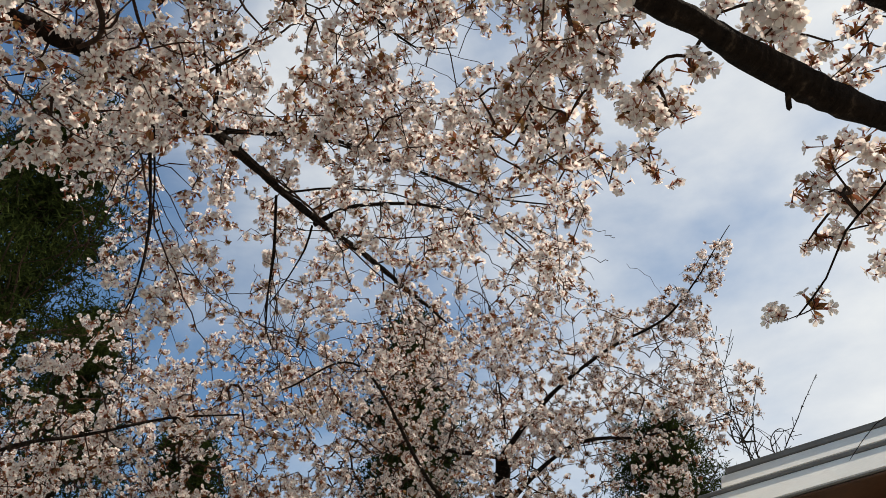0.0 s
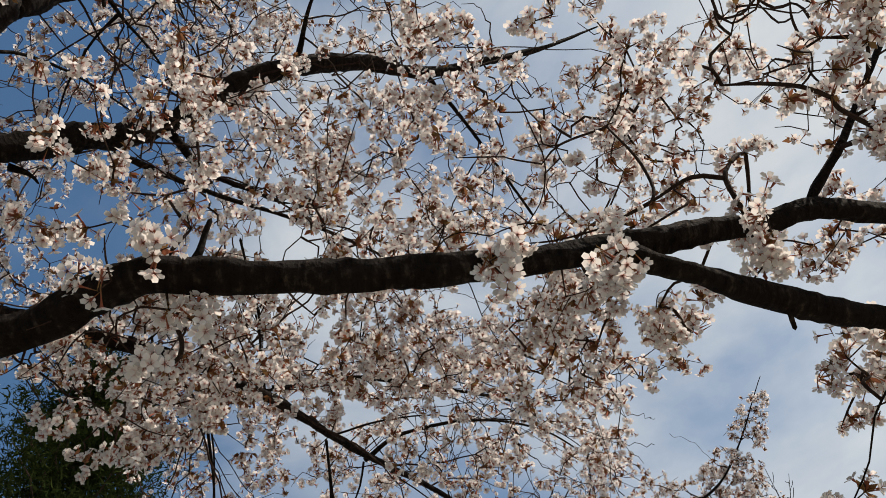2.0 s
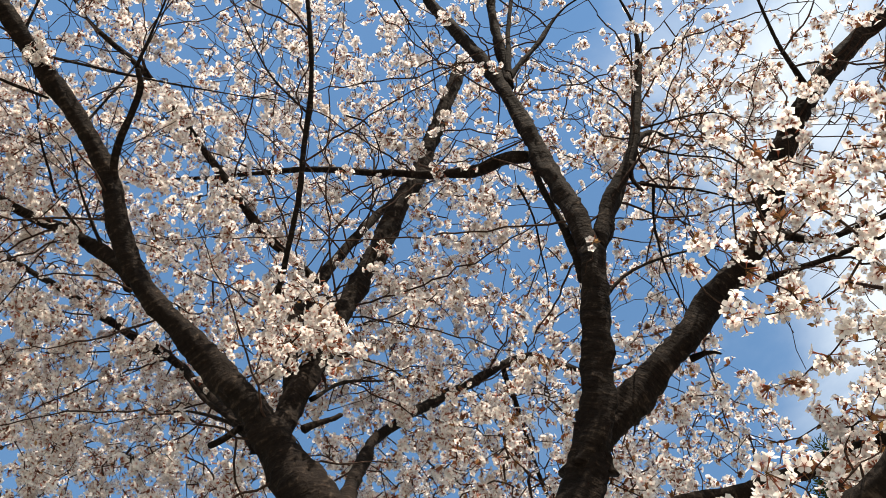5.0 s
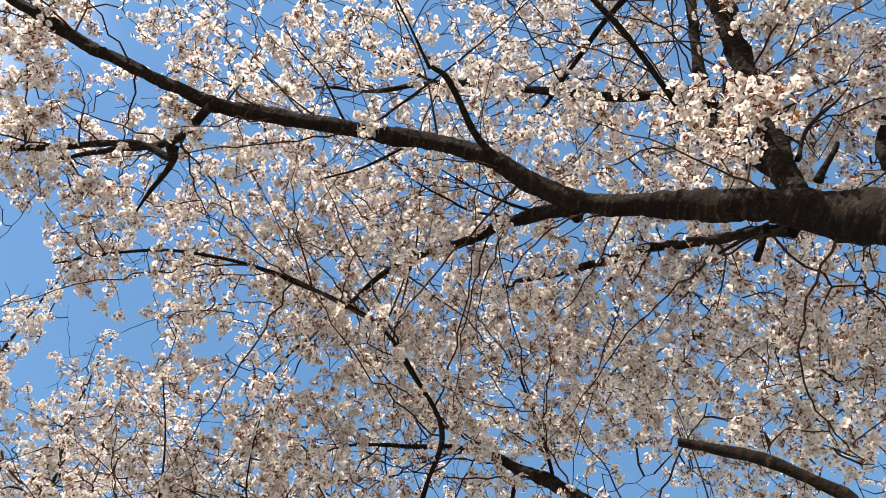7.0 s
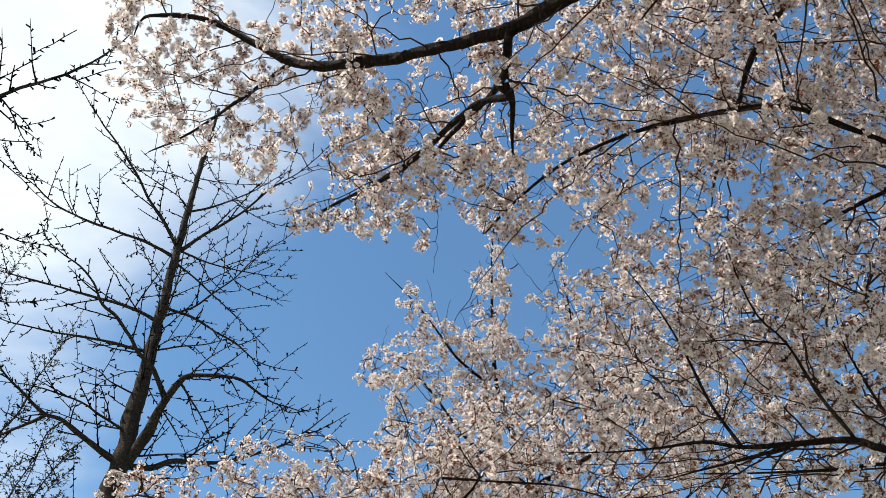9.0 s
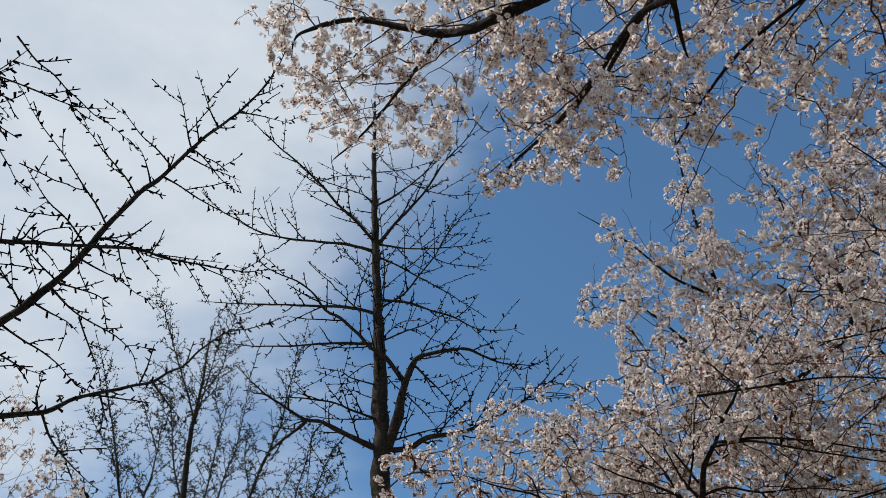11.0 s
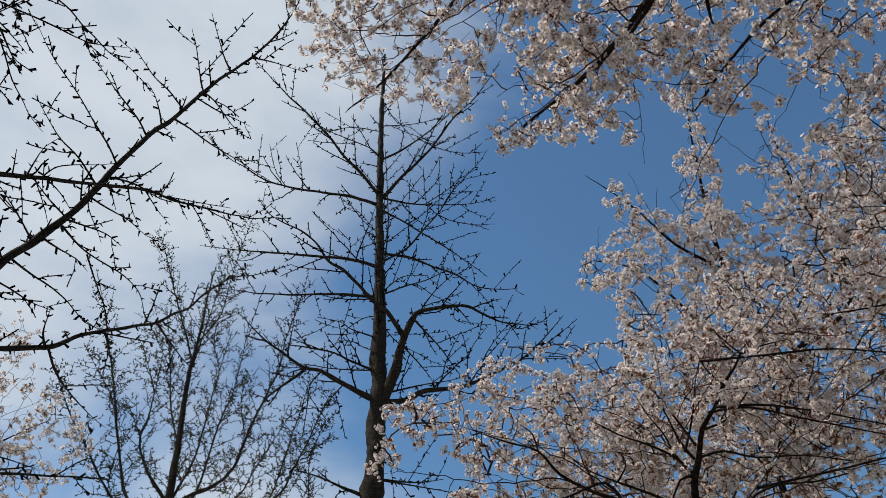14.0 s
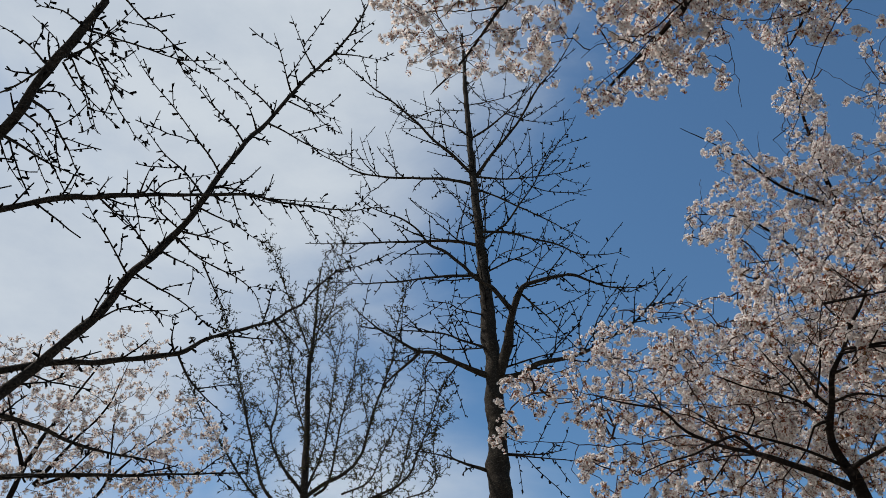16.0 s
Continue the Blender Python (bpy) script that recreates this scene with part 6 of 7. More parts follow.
side_ginkgo.limb([(4.48, -4.19, 3.12), (4.13, -4.67, 4.12), (3.85, -5.30, 4.36), (3.62, -6.02, 4.44), (3.39, -6.64, 4.59)], 0.035, 0.006)
side_ginkgo.limb([(4.76, -4.41, 3.22), (4.23, -5.44, 3.98), (4.06, -5.76, 4.13), (3.63, -6.50, 4.43), (3.00, -7.49, 4.82)], 0.040, 0.006)
side_ginkgo.limb([(3.12, -3.94, 6.79), (3.00, -4.04, 6.81), (2.88, -4.14, 6.83), (2.77, -4.23, 6.84), (2.57, -4.39, 6.86), (2.34, -4.49, 6.93)], 0.0090, 0.0025)
side_ginkgo.limb([(3.31, -4.05, 6.60), (3.13, -4.07, 6.78), (3.03, -4.07, 6.88), (2.92, -4.06, 6.99)], 0.0090, 0.0025)
side_ginkgo.limb([(3.16, -4.00, 6.73), (3.13, -4.07, 6.72), (3.11, -4.33, 6.62), (3.10, -4.48, 6.55), (3.06, -4.65, 6.49), (3.04, -4.73, 6.45), (2.98, -4.87, 6.41)], 0.0090, 0.0025)
side_ginkgo.limb([(3.15, -4.01, 6.73), (3.12, -4.11, 6.76), (3.09, -4.27, 6.79), (3.06, -4.43, 6.81)], 0.0090, 0.0025)
side_ginkgo.limb([(3.26, -4.07, 6.63), (3.26, -4.21, 6.58), (3.26, -4.38, 6.50), (3.28, -4.57, 6.41), (3.26, -4.62, 6.39)], 0.0090, 0.0025)
side_ginkgo.limb([(2.83, -3.85, 7.01), (2.76, -4.05, 6.98), (2.68, -4.18, 6.98), (2.63, -4.29, 6.96), (2.56, -4.41, 6.95), (2.49, -4.53, 6.93), (2.39, -4.65, 6.93), (2.26, -4.85, 6.89)], 0.0090, 0.0025)
side_ginkgo.limb([(3.09, -4.13, 6.69), (2.99, -4.23, 6.51), (2.90, -4.30, 6.37)], 0.0090, 0.0025)
side_ginkgo.limb([(3.02, -4.14, 6.73), (2.92, -4.20, 6.72)], 0.0090, 0.0025)
side_ginkgo.limb([(2.33, -5.63, 7.60), (2.45, -5.52, 7.72), (2.57, -5.44, 7.81), (2.67, -5.33, 7.92), (2.75, -5.24, 8.01)], 0.0100, 0.0025)
side_ginkgo.limb([(2.46, -5.62, 7.34), (2.48, -5.53, 7.44), (2.52, -5.42, 7.55), (2.57, -5.35, 7.61)], 0.0100, 0.0025)
side_ginkgo.limb([(2.55, -5.60, 7.16), (2.61, -5.50, 7.26), (2.70, -5.40, 7.35), (2.79, -5.30, 7.43), (2.88, -5.18, 7.53), (3.00, -5.05, 7.64)], 0.0100, 0.0025)
side_ginkgo.limb([(2.71, -5.57, 6.76), (2.75, -5.42, 6.84), (2.81, -5.27, 6.90), (2.92, -4.96, 7.02), (3.03, -4.70, 7.10), (3.09, -4.42, 7.19)], 0.0100, 0.0025)
side_ginkgo.limb([(2.82, -5.55, 6.51), (2.92, -5.35, 6.62), (3.04, -5.19, 6.69), (3.10, -5.06, 6.76), (3.17, -4.88, 6.86)], 0.0100, 0.0025)
side_ginkgo.limb([(2.98, -5.56, 6.16), (3.05, -5.41, 6.19), (3.10, -5.27, 6.22), (3.14, -5.16, 6.24)], 0.0100, 0.0025)
side_ginkgo.limb([(3.13, -5.49, 5.84), (3.19, -5.36, 5.94), (3.28, -5.19, 6.06), (3.36, -5.07, 6.13)], 0.0100, 0.0025)
side_ginkgo.limb([(3.25, -5.45, 5.60), (3.30, -5.32, 5.71), (3.36, -5.18, 5.83), (3.42, -5.05, 5.93), (3.47, -4.90, 6.04)], 0.0100, 0.0025)
side_ginkgo.limb([(2.19, -5.67, 7.89), (2.19, -5.56, 7.91), (2.18, -5.40, 7.95), (2.17, -5.23, 7.99), (2.17, -5.06, 8.01)], 0.0100, 0.0025)
side_ginkgo.limb([(1.99, -5.70, 8.24), (2.03, -5.55, 8.28), (2.06, -5.31, 8.36), (2.08, -5.16, 8.41)], 0.0100, 0.0025)
side_ginkgo.limb([(1.83, -5.74, 8.50), (1.64, -5.77, 8.47), (1.44, -5.82, 8.43), (1.30, -5.85, 8.40)], 0.0100, 0.0025)
side_ginkgo.limb([(2.19, -5.67, 7.88), (2.11, -5.78, 7.88), (2.05, -5.91, 7.86), (1.99, -6.04, 7.83), (1.91, -6.15, 7.82), (1.83, -6.23, 7.82)], 0.0100, 0.0025)
side_ginkgo.limb([(2.23, -5.68, 7.79), (2.12, -5.79, 7.79), (2.03, -5.87, 7.79), (1.94, -5.94, 7.80), (1.81, -6.05, 7.81)], 0.0100, 0.0025)
side_ginkgo.limb([(2.38, -5.67, 7.48), (2.25, -5.75, 7.43), (2.10, -5.85, 7.36), (1.95, -5.93, 7.30), (1.80, -6.00, 7.24), (1.68, -6.07, 7.18), (1.55, -6.13, 7.13)], 0.0100, 0.0025)
side_ginkgo.limb([(2.86, -5.58, 6.41), (2.74, -5.72, 6.40), (2.61, -5.86, 6.39), (2.50, -6.01, 6.35), (2.40, -6.10, 6.35)], 0.0100, 0.0025)
side_ginkgo.limb([(3.00, -5.59, 6.09), (2.90, -5.69, 6.00), (2.81, -5.76, 5.94), (2.69, -5.83, 5.89), (2.54, -5.92, 5.83), (2.43, -6.01, 5.74), (2.39, -6.07, 5.65), (2.36, -6.15, 5.53)], 0.0100, 0.0025)
side_ginkgo.limb([(2.89, -5.90, 6.05), (2.87, -5.99, 5.98), (2.83, -6.13, 5.87), (2.78, -6.28, 5.74), (2.77, -6.39, 5.62)], 0.0100, 0.0025)
side_ginkgo.limb([(3.08, -5.55, 5.92), (2.94, -5.60, 5.84), (2.82, -5.64, 5.78), (2.73, -5.69, 5.70)], 0.0100, 0.0025)
side_ginkgo.limb([(3.22, -5.47, 5.65), (3.07, -5.56, 5.56), (2.93, -5.63, 5.49), (2.80, -5.71, 5.40), (2.71, -5.77, 5.31), (2.58, -5.83, 5.24)], 0.0100, 0.0025)
side_ginkgo.limb([(3.30, -5.45, 5.45), (3.22, -5.60, 5.46), (3.12, -5.76, 5.45), (3.02, -5.89, 5.47)], 0.0100, 0.0025)
side_ginkgo.limb([(3.41, -5.42, 5.18), (3.23, -5.40, 5.25), (3.10, -5.41, 5.27), (2.98, -5.42, 5.29)], 0.0100, 0.0025)
side_ginkgo.limb([(2.98, -5.57, 6.15), (2.83, -5.62, 6.11), (2.67, -5.68, 6.07), (2.55, -5.74, 6.00)], 0.0100, 0.0025)
side_ginkgo.limb([(2.74, -5.62, 6.67), (2.60, -5.73, 6.70), (2.45, -5.87, 6.71), (2.24, -6.00, 6.76), (2.06, -6.10, 6.80), (1.88, -6.20, 6.84)], 0.0100, 0.0025)
side_ginkgo.limb([(1.68, -5.72, 8.73), (1.55, -5.75, 8.84), (1.41, -5.76, 8.99)], 0.0100, 0.0025)
side_ginkgo.limb([(3.31, -4.92, 5.98), (3.22, -5.00, 5.91), (3.13, -5.09, 5.84), (3.06, -5.16, 5.77)], 0.0070, 0.0025)
side_ginkgo.limb([(3.16, -5.10, 6.15), (3.21, -5.30, 6.10), (3.27, -5.50, 6.05)], 0.0070, 0.0025)
side_ginkgo.limb([(3.09, -5.17, 6.21), (3.06, -5.32, 6.11), (3.04, -5.45, 6.01)], 0.0070, 0.0025)
side_ginkgo.limb([(2.82, -5.46, 6.43), (2.85, -5.61, 6.31), (2.81, -5.79, 6.21), (2.79, -5.87, 6.15)], 0.0070, 0.0025)
side_ginkgo.limb([(2.61, -5.68, 6.59), (2.56, -5.76, 6.42), (2.49, -5.82, 6.28)], 0.0070, 0.0025)
side_ginkgo.limb([(2.51, -5.78, 6.67), (2.46, -6.01, 6.65), (2.40, -6.19, 6.64)], 0.0070, 0.0025)
side_ginkgo.limb([(2.30, -6.04, 6.77), (2.27, -6.23, 6.74)], 0.0070, 0.0025)
side_ginkgo.limb([(2.22, -6.16, 6.84), (2.16, -6.39, 6.80), (2.12, -6.58, 6.75), (2.09, -6.65, 6.73)], 0.0070, 0.0025)
side_ginkgo.limb([(3.07, -5.20, 6.24), (2.99, -5.20, 6.36), (2.87, -5.26, 6.45), (2.73, -5.35, 6.54), (2.64, -5.39, 6.60)], 0.0070, 0.0025)
side_ginkgo.limb([(3.13, -5.12, 6.18), (3.05, -5.03, 6.26), (2.97, -4.96, 6.34), (2.86, -4.92, 6.39)], 0.0070, 0.0025)
side_ginkgo.limb([(3.20, -5.06, 6.12), (3.15, -4.95, 6.18), (3.12, -4.88, 6.22)], 0.0070, 0.0025)
side_ginkgo.limb([(3.33, -4.88, 5.97), (3.18, -4.76, 5.99), (3.12, -4.73, 6.00)], 0.0070, 0.0025)
side_ginkgo.limb([(2.45, -5.87, 6.71), (2.31, -5.76, 6.71), (2.24, -5.69, 6.71)], 0.0070, 0.0025)
side_ginkgo.limb([(3.04, -5.23, 6.26), (2.91, -5.27, 6.14), (2.80, -5.32, 5.99)], 0.0070, 0.0025)
side_ginkgo.limb([(2.71, -5.57, 6.51), (2.67, -5.62, 6.40), (2.64, -5.65, 6.32)], 0.0070, 0.0025)
side_ginkgo.limb([(3.17, -6.30, 5.39), (3.11, -6.45, 5.24), (3.00, -6.61, 5.12), (2.86, -6.76, 5.01), (2.77, -6.84, 4.96)], 0.0130, 0.0025)
side_ginkgo.limb([(2.64, -7.03, 6.16), (2.51, -7.09, 5.99), (2.38, -7.13, 5.84), (2.26, -7.17, 5.72)], 0.0130, 0.0025)
side_ginkgo.limb([(3.18, -6.28, 5.38), (3.21, -6.22, 5.49), (3.19, -6.17, 5.68)], 0.0130, 0.0025)
side_ginkgo.limb([(2.92, -6.63, 5.80), (2.86, -6.72, 5.63), (2.82, -6.79, 5.50)], 0.0130, 0.0025)
side_ginkgo.limb([(3.26, -3.89, 6.32), (3.39, -3.78, 6.46), (3.55, -3.69, 6.57), (3.69, -3.65, 6.66)], 0.0090, 0.0025)
side_ginkgo.limb([(3.00, -3.76, 6.57), (3.14, -3.69, 6.68), (3.31, -3.67, 6.75), (3.41, -3.64, 6.85)], 0.0080, 0.0025)
side_ginkgo.limb([(3.23, -3.88, 6.35), (3.49, -3.96, 6.28), (3.69, -4.01, 6.27), (3.89, -4.03, 6.26)], 0.0140, 0.0025)
side_ginkgo.limb([(3.40, -4.02, 6.13), (3.39, -4.19, 6.19), (3.42, -4.39, 6.19), (3.45, -4.57, 6.20), (3.49, -4.76, 6.19), (3.50, -4.96, 6.19)], 0.0120, 0.0025)
side_ginkgo.limb([(3.47, -4.04, 6.06), (3.46, -4.22, 6.11), (3.48, -4.40, 6.13), (3.51, -4.57, 6.15)], 0.0080, 0.0025)
side_ginkgo.limb([(3.64, -4.06, 5.91), (3.58, -4.28, 5.97), (3.54, -4.49, 6.02), (3.48, -4.68, 6.08), (3.45, -4.84, 6.15)], 0.0130, 0.0025)
side_ginkgo.limb([(3.52, -4.08, 6.00), (3.50, -4.26, 6.05), (3.55, -4.45, 6.04), (3.55, -4.63, 6.07)], 0.0080, 0.0025)
side_ginkgo.limb([(3.19, -3.88, 6.37), (3.08, -3.95, 6.56), (2.92, -3.97, 6.80), (2.80, -3.97, 7.02)], 0.0090, 0.0025)
side_ginkgo.limb([(3.17, -3.91, 6.37), (3.19, -4.12, 6.38), (3.21, -4.27, 6.43), (3.27, -4.48, 6.39), (3.30, -4.64, 6.43)], 0.0080, 0.0025)
side_ginkgo.limb([(3.34, -3.99, 6.19), (3.28, -4.13, 6.31), (3.30, -4.31, 6.34), (3.33, -4.49, 6.35)], 0.0070, 0.0025)
side_ginkgo.limb([(3.17, -3.84, 6.41), (3.23, -3.83, 6.55), (3.37, -3.70, 6.68)], 0.0070, 0.0025)
side_ginkgo.limb([(3.63, -4.09, 5.89), (3.68, -4.32, 5.85), (3.70, -4.55, 5.84)], 0.0080, 0.0025)
side_ginkgo.limb([(3.47, -4.29, 5.88), (3.51, -4.48, 5.86), (3.55, -4.66, 5.86)], 0.0070, 0.0025)
side_ginkgo.limb([(2.94, -3.74, 6.62), (2.91, -3.86, 6.71), (2.95, -4.05, 6.74), (3.04, -4.18, 6.76)], 0.0060, 0.0025)
side_ginkgo.limb([(3.12, -3.86, 6.43), (3.07, -4.04, 6.51), (3.03, -4.19, 6.59), (3.01, -4.34, 6.67)], 0.0060, 0.0025)
# budding trees behind
budding.limb([(3.99, -12.31, 0.00), (3.99, -12.31, 5.67), (4.02, -12.21, 6.75), (4.07, -12.24, 7.69), (4.13, -12.22, 8.70), (4.13, -12.25, 9.26), (4.12, -12.25, 9.84), (4.09, -12.20, 10.79), (4.03, -12.12, 11.12)], radii=(0.120, 0.095, 0.062, 0.046, 0.037, 0.029, 0.020, 0.011, 0.006), name='trunk')
budding.limb([(4.05, -12.20, 6.71), (4.33, -12.00, 7.07), (4.56, -12.14, 7.47), (4.61, -12.04, 7.71), (4.57, -12.07, 8.02), (4.57, -12.07, 8.53), (4.60, -12.11, 9.20)], 0.029, 0.004)
budding.limb([(4.57, -12.05, 7.62), (4.70, -12.00, 7.89), (4.94, -12.08, 8.30)], 0.010, 0.004)
budding.limb([(4.23, -12.20, 6.41), (4.48, -11.84, 6.61), (4.86, -12.17, 7.32), (4.91, -11.73, 7.85), (5.31, -12.02, 8.86), (5.39, -11.69, 9.31), (5.73, -11.87, 10.15), (5.85, -11.50, 10.61)], 0.029, 0.004)
budding.limb([(4.45, -12.16, 6.33), (4.79, -12.08, 6.73), (5.03, -11.81, 7.06), (5.46, -11.90, 7.69), (5.60, -11.51, 7.96), (6.13, -11.74, 8.84)], 0.024, 0.004)
budding.limb([(4.10, -12.25, 9.09), (4.35, -12.26, 9.74), (4.50, -12.01, 10.17), (4.79, -12.10, 10.89), (4.78, -11.63, 11.02), (5.00, -11.73, 11.53)], 0.019, 0.004)
budding.limb([(4.07, -12.29, 7.62), (4.36, -12.38, 8.38), (4.36, -11.95, 8.87), (4.66, -12.30, 9.79), (4.63, -11.85, 10.06)], 0.016, 0.004)
budding.limb([(4.01, -12.20, 6.70), (3.90, -12.55, 7.55), (3.69, -12.15, 8.01), (3.76, -12.55, 9.21), (3.56, -12.22, 9.78)], 0.022, 0.004)
budding.limb([(4.05, -12.24, 6.64), (3.82, -12.53, 6.98), (3.39, -12.20, 6.98), (3.30, -12.69, 7.49), (3.07, -12.30, 7.77), (3.04, -12.69, 8.48), (2.82, -12.38, 8.72), (2.78, -12.69, 9.35), (2.69, -12.52, 9.81), (2.57, -12.64, 10.64), (2.41, -12.41, 11.23)], 0.033, 0.004)
budding.limb([(3.89, -12.30, 6.70), (3.67, -12.21, 6.82), (3.65, -12.46, 7.49), (3.51, -12.29, 8.08), (3.43, -12.44, 8.68), (3.37, -12.42, 9.44), (3.35, -12.42, 10.15)], 0.019, 0.004)
budding.limb([(4.09, -12.26, 9.61), (3.91, -12.53, 10.39), (3.71, -12.09, 10.81), (3.61, -12.10, 11.75), (3.32, -11.47, 11.72)], 0.012, 0.004)
budding.limb([(3.73, -12.36, 6.37), (2.63, -12.69, 6.94), (2.33, -12.57, 7.38), (2.19, -12.82, 7.99), (1.98, -12.56, 8.35), (1.82, -12.93, 8.99)], 0.030, 0.004)
budding.limb([(3.08, -12.52, 6.62), (2.71, -12.70, 6.90), (2.48, -12.56, 7.57), (2.43, -12.78, 8.19), (2.26, -12.48, 8.52), (2.26, -12.81, 9.28)], 0.016, 0.004)
budding.limb([(3.49, -12.41, 6.73), (3.17, -12.73, 7.03), (2.85, -12.32, 7.29), (2.75, -12.82, 8.02), (2.42, -12.43, 8.30)], 0.016, 0.004)
budding.limb([(4.12, -12.27, 9.16), (4.09, -12.37, 9.81), (3.96, -12.18, 10.26), (3.90, -12.31, 11.13)], 0.013, 0.004)
budding.limb([(5.01, -11.94, 7.97), (5.27, -11.98, 8.51), (5.45, -11.69, 8.77), (5.81, -11.81, 9.30)], 0.009, 0.004)
budding.limb([(3.70, -12.37, 9.09), (3.85, -12.29, 9.61), (3.88, -12.35, 10.14)], 0.009, 0.004)
budding.limb([(4.56, -12.05, 8.51), (4.77, -11.98, 9.02), (5.04, -12.08, 9.55)], 0.009, 0.004)
budding.limb([(3.12, -12.47, 7.86), (3.26, -12.39, 8.53), (3.28, -12.56, 9.19)], 0.009, 0.004)
budding.limb([(2.58, -12.57, 6.62), (2.13, -12.82, 6.93), (2.08, -12.56, 7.55), (1.92, -12.77, 8.36)], 0.013, 0.004)
budding.limb([(4.43, -12.12, 8.98), (4.72, -12.00, 9.48), (5.02, -12.04, 9.99)], 0.007, 0.004)
# bare tree beside the roof
roof_bare.limb([(4.50, 12.62, 0.00), (4.50, 12.62, 5.18), (4.76, 12.32, 6.77), (4.82, 12.09, 7.92), (5.09, 11.83, 8.80)], 0.050, 0.005, name='trunk')
roof_bare.limb([(4.72, 12.34, 6.50), (4.97, 11.93, 7.14), (5.25, 11.57, 7.62), (5.62, 11.13, 8.21)], 0.014, 0.004)
roof_bare.limb([(4.73, 12.19, 6.90), (4.53, 11.91, 7.53), (4.36, 11.54, 8.35), (4.23, 11.08, 9.25)], 0.014, 0.004)
roof_bare.limb([(4.73, 12.12, 7.05), (4.50, 11.89, 7.62), (4.26, 11.65, 8.21), (4.01, 11.23, 9.13)], 0.014, 0.004)
roof_bare.limb([(4.23, 10.69, 6.93), (4.08, 10.89, 7.05), (4.33, 10.93, 7.41), (4.32, 10.98, 7.58)], 0.014, 0.004)
roof_bare.limb([(4.16, 10.41, 7.05), (3.97, 10.76, 6.98), (4.04, 10.85, 8.05), (4.20, 10.86, 8.35), (4.44, 10.87, 8.92)], 0.014, 0.004)
roof_bare.limb([(4.76, 11.42, 6.91), (4.61, 11.11, 7.13), (4.69, 10.87, 7.20), (4.78, 10.78, 7.04)], 0.014, 0.004)
old.grow()
for t in (roof_side, clearing, tall, distant):
    t.grow()
ginkgo.shoots(0.24, 0.95, 0.09, angle=48, stub=0.047, thick=0.0105)
side_ginkgo.shoots(0.26, 0.6, 0.06, stub=0.042, least=0.008)
budding.shoots(0.075, 0.62, 0.05, angle=52, rise=0.2, levels=2, stub=0.04, least=0.003, thick=0.0056, bud=True)
roof_bare.shoots(0.13, 0.42, 0.2)


# ---- pines ----
def pine(foot, low, top, spread, seed, label):
    rng = np.random.default_rng(seed)
    root = tagged(new("pine_tree"), label, "tree")
    root.location = Vector(foot)
    base = np.array(foot)
    stem = spline([foot, (foot[0] + 0.1, foot[1], low * 0.6), (foot[0] - 0.05, foot[1] + 0.1, low + (top - low) * 0.5), (foot[0], foot[1], top - 0.2)], 0.2)
    v, q, a = tube(stem, np.linspace(0.2, 0.03, len(stem)), 10)
    new("trunk", mesh_from("trunk", v - base, [(q, 0)], [PINE_BARK], {"along": a})).parent = root
    N, D, V, Q, A, at = [], [], [], [], [], 0
    z = low
    while z < top:
        f = (z - low) / (top - low)
        for _ in range(5):
            az = rng.random() * 2 * np.pi
            reach = spread * (1.0 - 0.75 * f) * rng.uniform(0.45, 1.1)
            s = np.linspace(0, 1, 8)[:, None]
            d = np.array((math.cos(az), math.sin(az), 0.1))
            line = np.array((foot[0], foot[1], z)) + d * reach * s + np.array((0, 0, 0.25 * reach)) * s ** 2 + rng.normal(size=(8, 3)) * 0.03
            tv, tq, ta = tube(line, np.linspace(0.03, 0.008, 8), 5)
            V.append(tv); Q.append(tq + at); A.append(ta); at += len(tv)
            for k in range(3, 8):
                for _ in range(3):
                    c = line[k] + rng.normal(size=3) * 0.16
                    m = 30
                    N.append(c + rng.normal(size=(m, 3)) * (0.12, 0.12, 0.07))
                    D.append(unit(rng.normal(size=(m, 3)) + (0, 0, 0.5)))
        z += 0.26
    new("branches", mesh_from("branches", np.vstack(V) - base, [(np.vstack(Q), 0)], [PINE_BARK], {"along": np.concatenate(A)})).parent = root
    tagged(root.children[-1], kind="stuff")
    N, D = np.vstack(N), np.vstack(D)
    n = len(N)
    spray = np.array([(0.1, 0, 0), (-0.1, 0, 0), (0, 0.03, 1.0)])
    v = scatter(spray, N, frames(D, rng), rng.uniform(0.09, 0.16, n))
    ob = new("needles", mesh_from("needles", v - base, [(np.arange(3 * n).reshape(-1, 3), 0)], [NEEDLE], {"heart": np.repeat(rng.random(n), 3)}, smooth=False))
    ob.parent = root
    tagged(ob, kind="stuff")


pine((-5.9, 8.7, 0), 6.6, 12.2, 2.4, 21, "dark green pine tree behind the cherry crown")
pine((-7.6, 14.6, 0), 6.5, 12.3, 1.8, 22, "pine tree with rounded green top behind blossom")
pine((-4.9, 14.0, 0), 5.0, 8.9, 1.7, 25, "low pine tree half hidden by blossom")
pine((-0.7, 14.0, 0), 6.0, 11.2, 1.5, 23, "pine tree showing through the cherry blossom")
pine((4.1, 15.6, 0), 5.0, 9.8, 2.3, 24, "broad dark pine tree beside the metal roof")


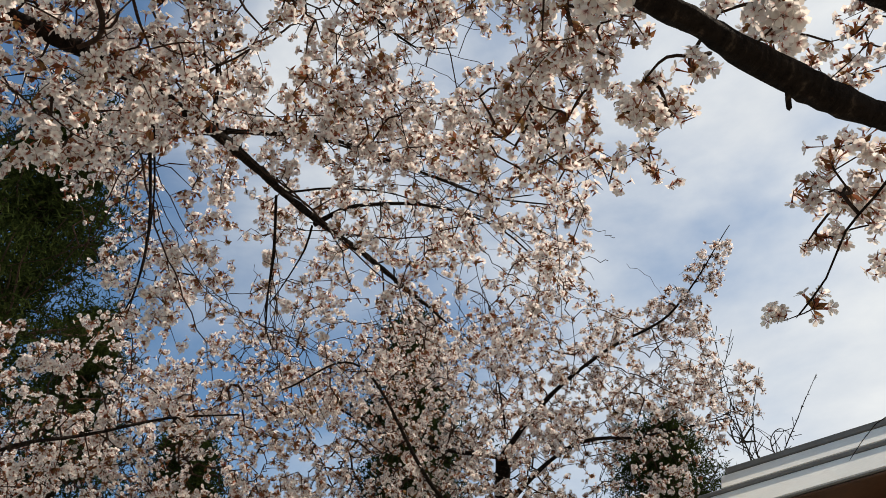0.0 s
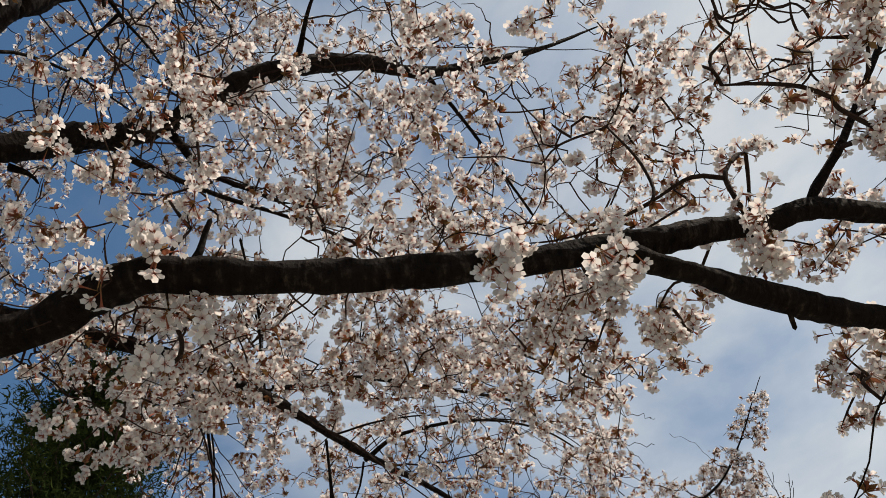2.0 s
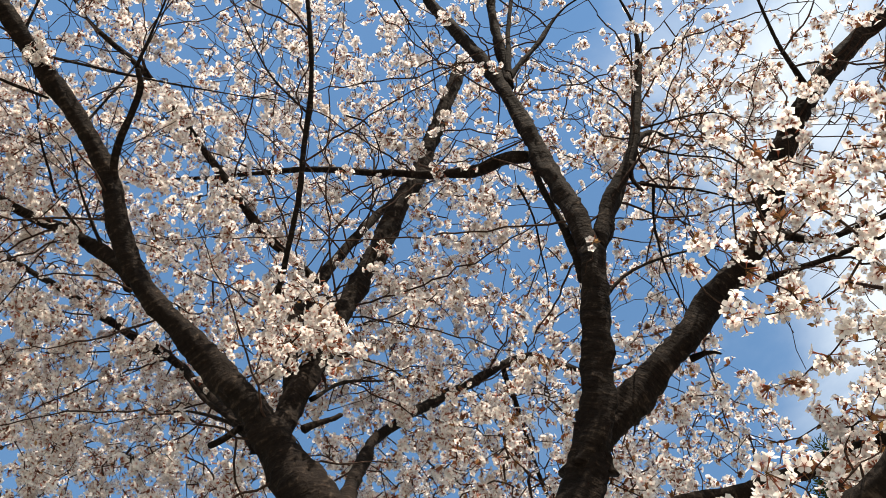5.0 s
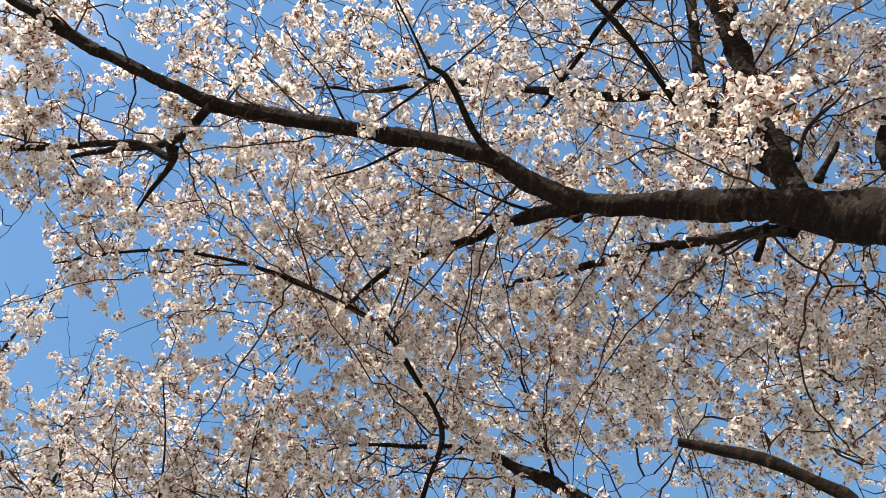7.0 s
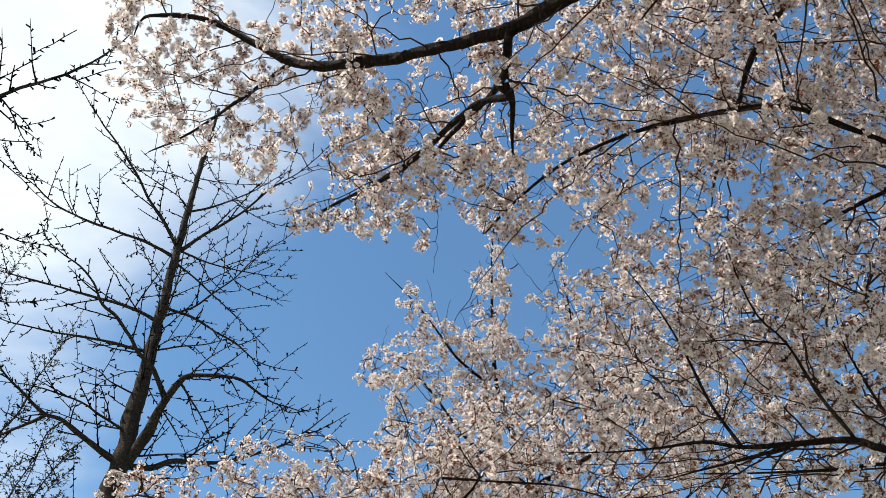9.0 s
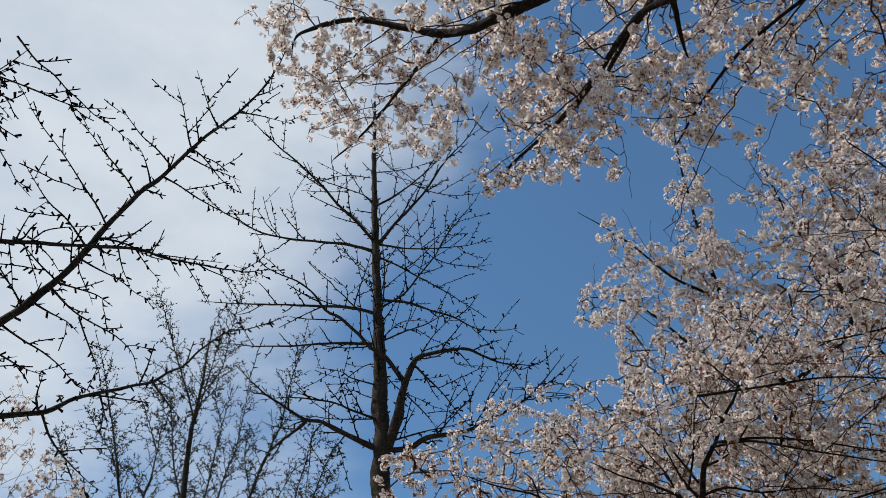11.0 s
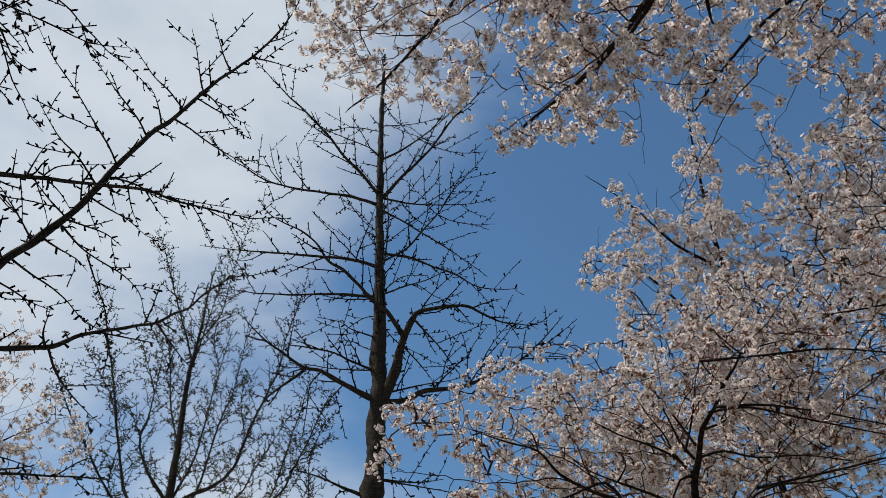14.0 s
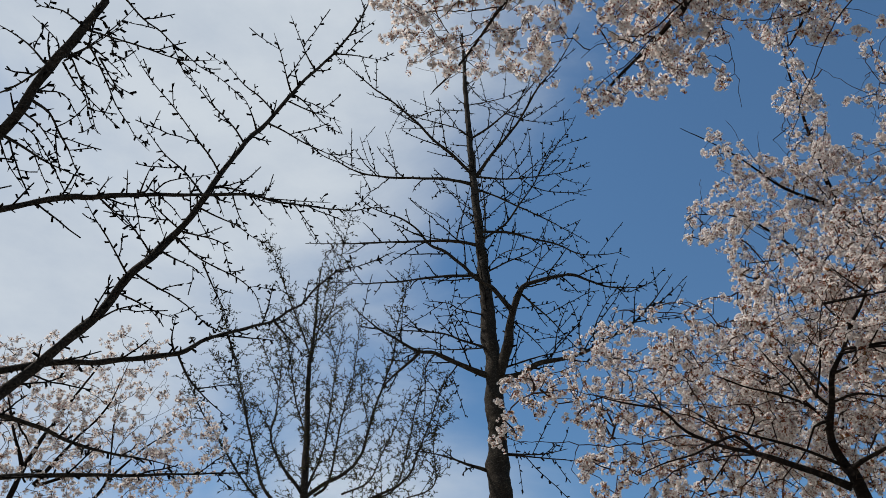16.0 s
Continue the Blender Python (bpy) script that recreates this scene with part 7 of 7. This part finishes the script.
# ---- building with a metal roof ----
def planks(name, wear_scale, stops, rough=0.6, metal=0.0):
    m, nt, bsdf = material(name, rough)
    n1, n2 = noisy(nt, wear_scale, 6, 0.65), noisy(nt, wear_scale * 9, 3, 0.6, (1, 1, 6))
    mixn = nt.nodes.new("ShaderNodeMath")
    mixn.operation = "MULTIPLY_ADD"
    mixn.inputs[1].default_value = 0.6
    half = nt.nodes.new("ShaderNodeMath")
    half.operation = "MULTIPLY"
    half.inputs[1].default_value = 0.4
    nt.links.new(n1.outputs[0], mixn.inputs[0])
    nt.links.new(n2.outputs[0], half.inputs[0])
    nt.links.new(half.outputs[0], mixn.inputs[2])
    r = ramp(nt, stops)
    nt.links.new(mixn.outputs[0], r.inputs[0])
    nt.links.new(r.outputs[0], bsdf.inputs["Base Color"])
    bsdf.inputs["Metallic"].default_value = metal
    bump(nt, bsdf, mixn.outputs[0], 0.3, 0.004)
    return m


PALE_METAL = planks("pale_metal", 3.0, [(0.3, (0.7, 0.7, 0.64)), (0.6, (0.82, 0.81, 0.75))], 0.5, 0.0)
DARK_METAL = planks("dark_metal", 3.0, [(0.3, (0.12, 0.12, 0.115)), (0.65, (0.2, 0.2, 0.19))], 0.5, 0.1)
TIMBER = planks("stained_timber", 4.0, [(0.3, (0.5, 0.17, 0.03)), (0.6, (0.7, 0.28, 0.06))], 0.5)
DARK_WOOD = planks("dark_wood", 4.0, [(0.3, (0.05, 0.02, 0.01)), (0.65, (0.1, 0.045, 0.02))], 0.6)

EAVE_A, EAVE_B = Vector((1.95, 5.6, 4.23)), Vector((5.57, 2.94, 4.23))
RUN = (EAVE_B - EAVE_A).normalized()
INWARD = Vector((-RUN.y, RUN.x, 0))
if INWARD.y < 0:
    INWARD = -INWARD
hall = tagged(new("building"), "wooden building with a stepped metal roof edge", "building")
hall.location = (EAVE_A.x, EAVE_A.y, 0)


def slab(name, profile, mat, start=0.0, end=None, parent=None, label=""):
    """A straight piece along the eave with the given (inward, up) outline."""
    end = (EAVE_B - EAVE_A).length if end is None else end
    bm = bmesh.new()
    rings = []
    for s in (start, end):
        rings.append([bm.verts.new(EAVE_A + RUN * s + INWARD * p[0] + Vector((0, 0, p[1])) - hall.location) for p in profile])
    k = len(profile)
    for i in range(k):
        bm.faces.new((rings[0][i], rings[0][(i + 1) % k], rings[1][(i + 1) % k], rings[1][i]))
    bm.faces.new(rings[0][::-1])
    bm.faces.new(rings[1])
    bmesh.ops.recalc_face_normals(bm, faces=bm.faces)
    me = bpy.data.meshes.new(name)
    bmesh.ops.bevel(bm, geom=bm.edges[:], offset=0.006, segments=1, affect="EDGES")
    bm.to_mesh(me)
    me.materials.append(mat)
    ob = new(name, me)
    ob.parent = parent or hall
    return tagged(ob, label)


roof = slab("roof", [(0.0, -0.004), (0.0, -0.05), (3.0, 0.9), (6.0, -0.05), (6.0, 0.0), (3.0, 0.97)], DARK_METAL)
slab("edge_strip", [(-0.008, 0.0), (-0.008, -0.042), (-0.002, -0.042), (-0.002, 0.0)], DARK_METAL, parent=roof, label="dark grey metal edge strip")
slab("roof_step", [(-0.005, -0.045), (-0.08, -0.165), (0.06, -0.165), (0.06, -0.045)], PALE_METAL, start=-0.04, parent=roof, label="pale grey metal roof step")
slab("edge_strip", [(-0.084, -0.168), (-0.084, -0.198), (0.06, -0.198), (0.06, -0.168)], DARK_METAL, start=-0.22, parent=roof, label="dark grey metal edge strip")
slab("roof_step", [(-0.08, -0.201), (-0.19, -0.376), (0.06, -0.376), (0.06, -0.201)], PALE_METAL, start=-0.2, parent=roof, label="pale grey metal roof step")
slab("gutter_lip", [(-0.196, -0.379), (-0.196, -0.397), (0.06, -0.397), (0.06, -0.379)], DARK_METAL, start=-0.2, parent=roof)
slab("soffit", [(-0.19, -0.4), (1.0, -0.4), (1.0, -0.42), (-0.19, -0.42)], DARK_WOOD, label="dark stained wood soffit")
slab("wall", [(0.9, -0.422), (0.9, -4.23), (5.2, -4.23), (5.2, -0.422)], DARK_WOOD, start=0.6, label="dark wood wall")
for s in (0.4, 1.1, 1.8, 2.5, 3.2, 3.9):
    slab("rafter", [(-0.1, -0.422), (-0.1, -0.5), (0.88, -0.5), (0.88, -0.422)], DARK_WOOD, s, s + 0.1, label="dark wood rafter")
slab("beam", [(0.3, -0.502), (0.3, -0.64), (0.45, -0.64), (0.45, -0.502)], TIMBER, 0.4, 4.2, label="orange stained timber beam")


def stick(name, p, q, w, mat, label=""):
    """A squared timber from p to q."""
    p, q = Vector(p), Vector(q)
    bm = bmesh.new()
    bmesh.ops.create_cube(bm, size=1.0)
    bmesh.ops.scale(bm, vec=(w, w * 1.3, (q - p).length), verts=bm.verts)
    bmesh.ops.bevel(bm, geom=bm.edges[:], offset=0.008, segments=2, affect="EDGES")
    m = (q - p).to_track_quat("Z", "Y").to_matrix().to_4x4()
    m.translation = (p + q) / 2 - hall.location
    bmesh.ops.transform(bm, matrix=m, verts=bm.verts)
    me = bpy.data.meshes.new(name)
    bm.to_mesh(me)
    me.materials.append(mat)
    ob = new(name, me)
    ob.parent = hall
    return tagged(ob, label)


stick("bargeboard", (3.03, 4.19, 3.9), (2.73, 4.59, 3.71), 0.06, TIMBER, "orange stained timber bargeboard")
stick("post", (2.73, 4.59, 3.73), (2.73, 4.59, 0.0), 0.065, TIMBER, "orange stained timber post")
stick("brace", (2.76, 4.61, 3.63), (3.0, 4.38, 3.54), 0.045, TIMBER, "orange stained timber brace")
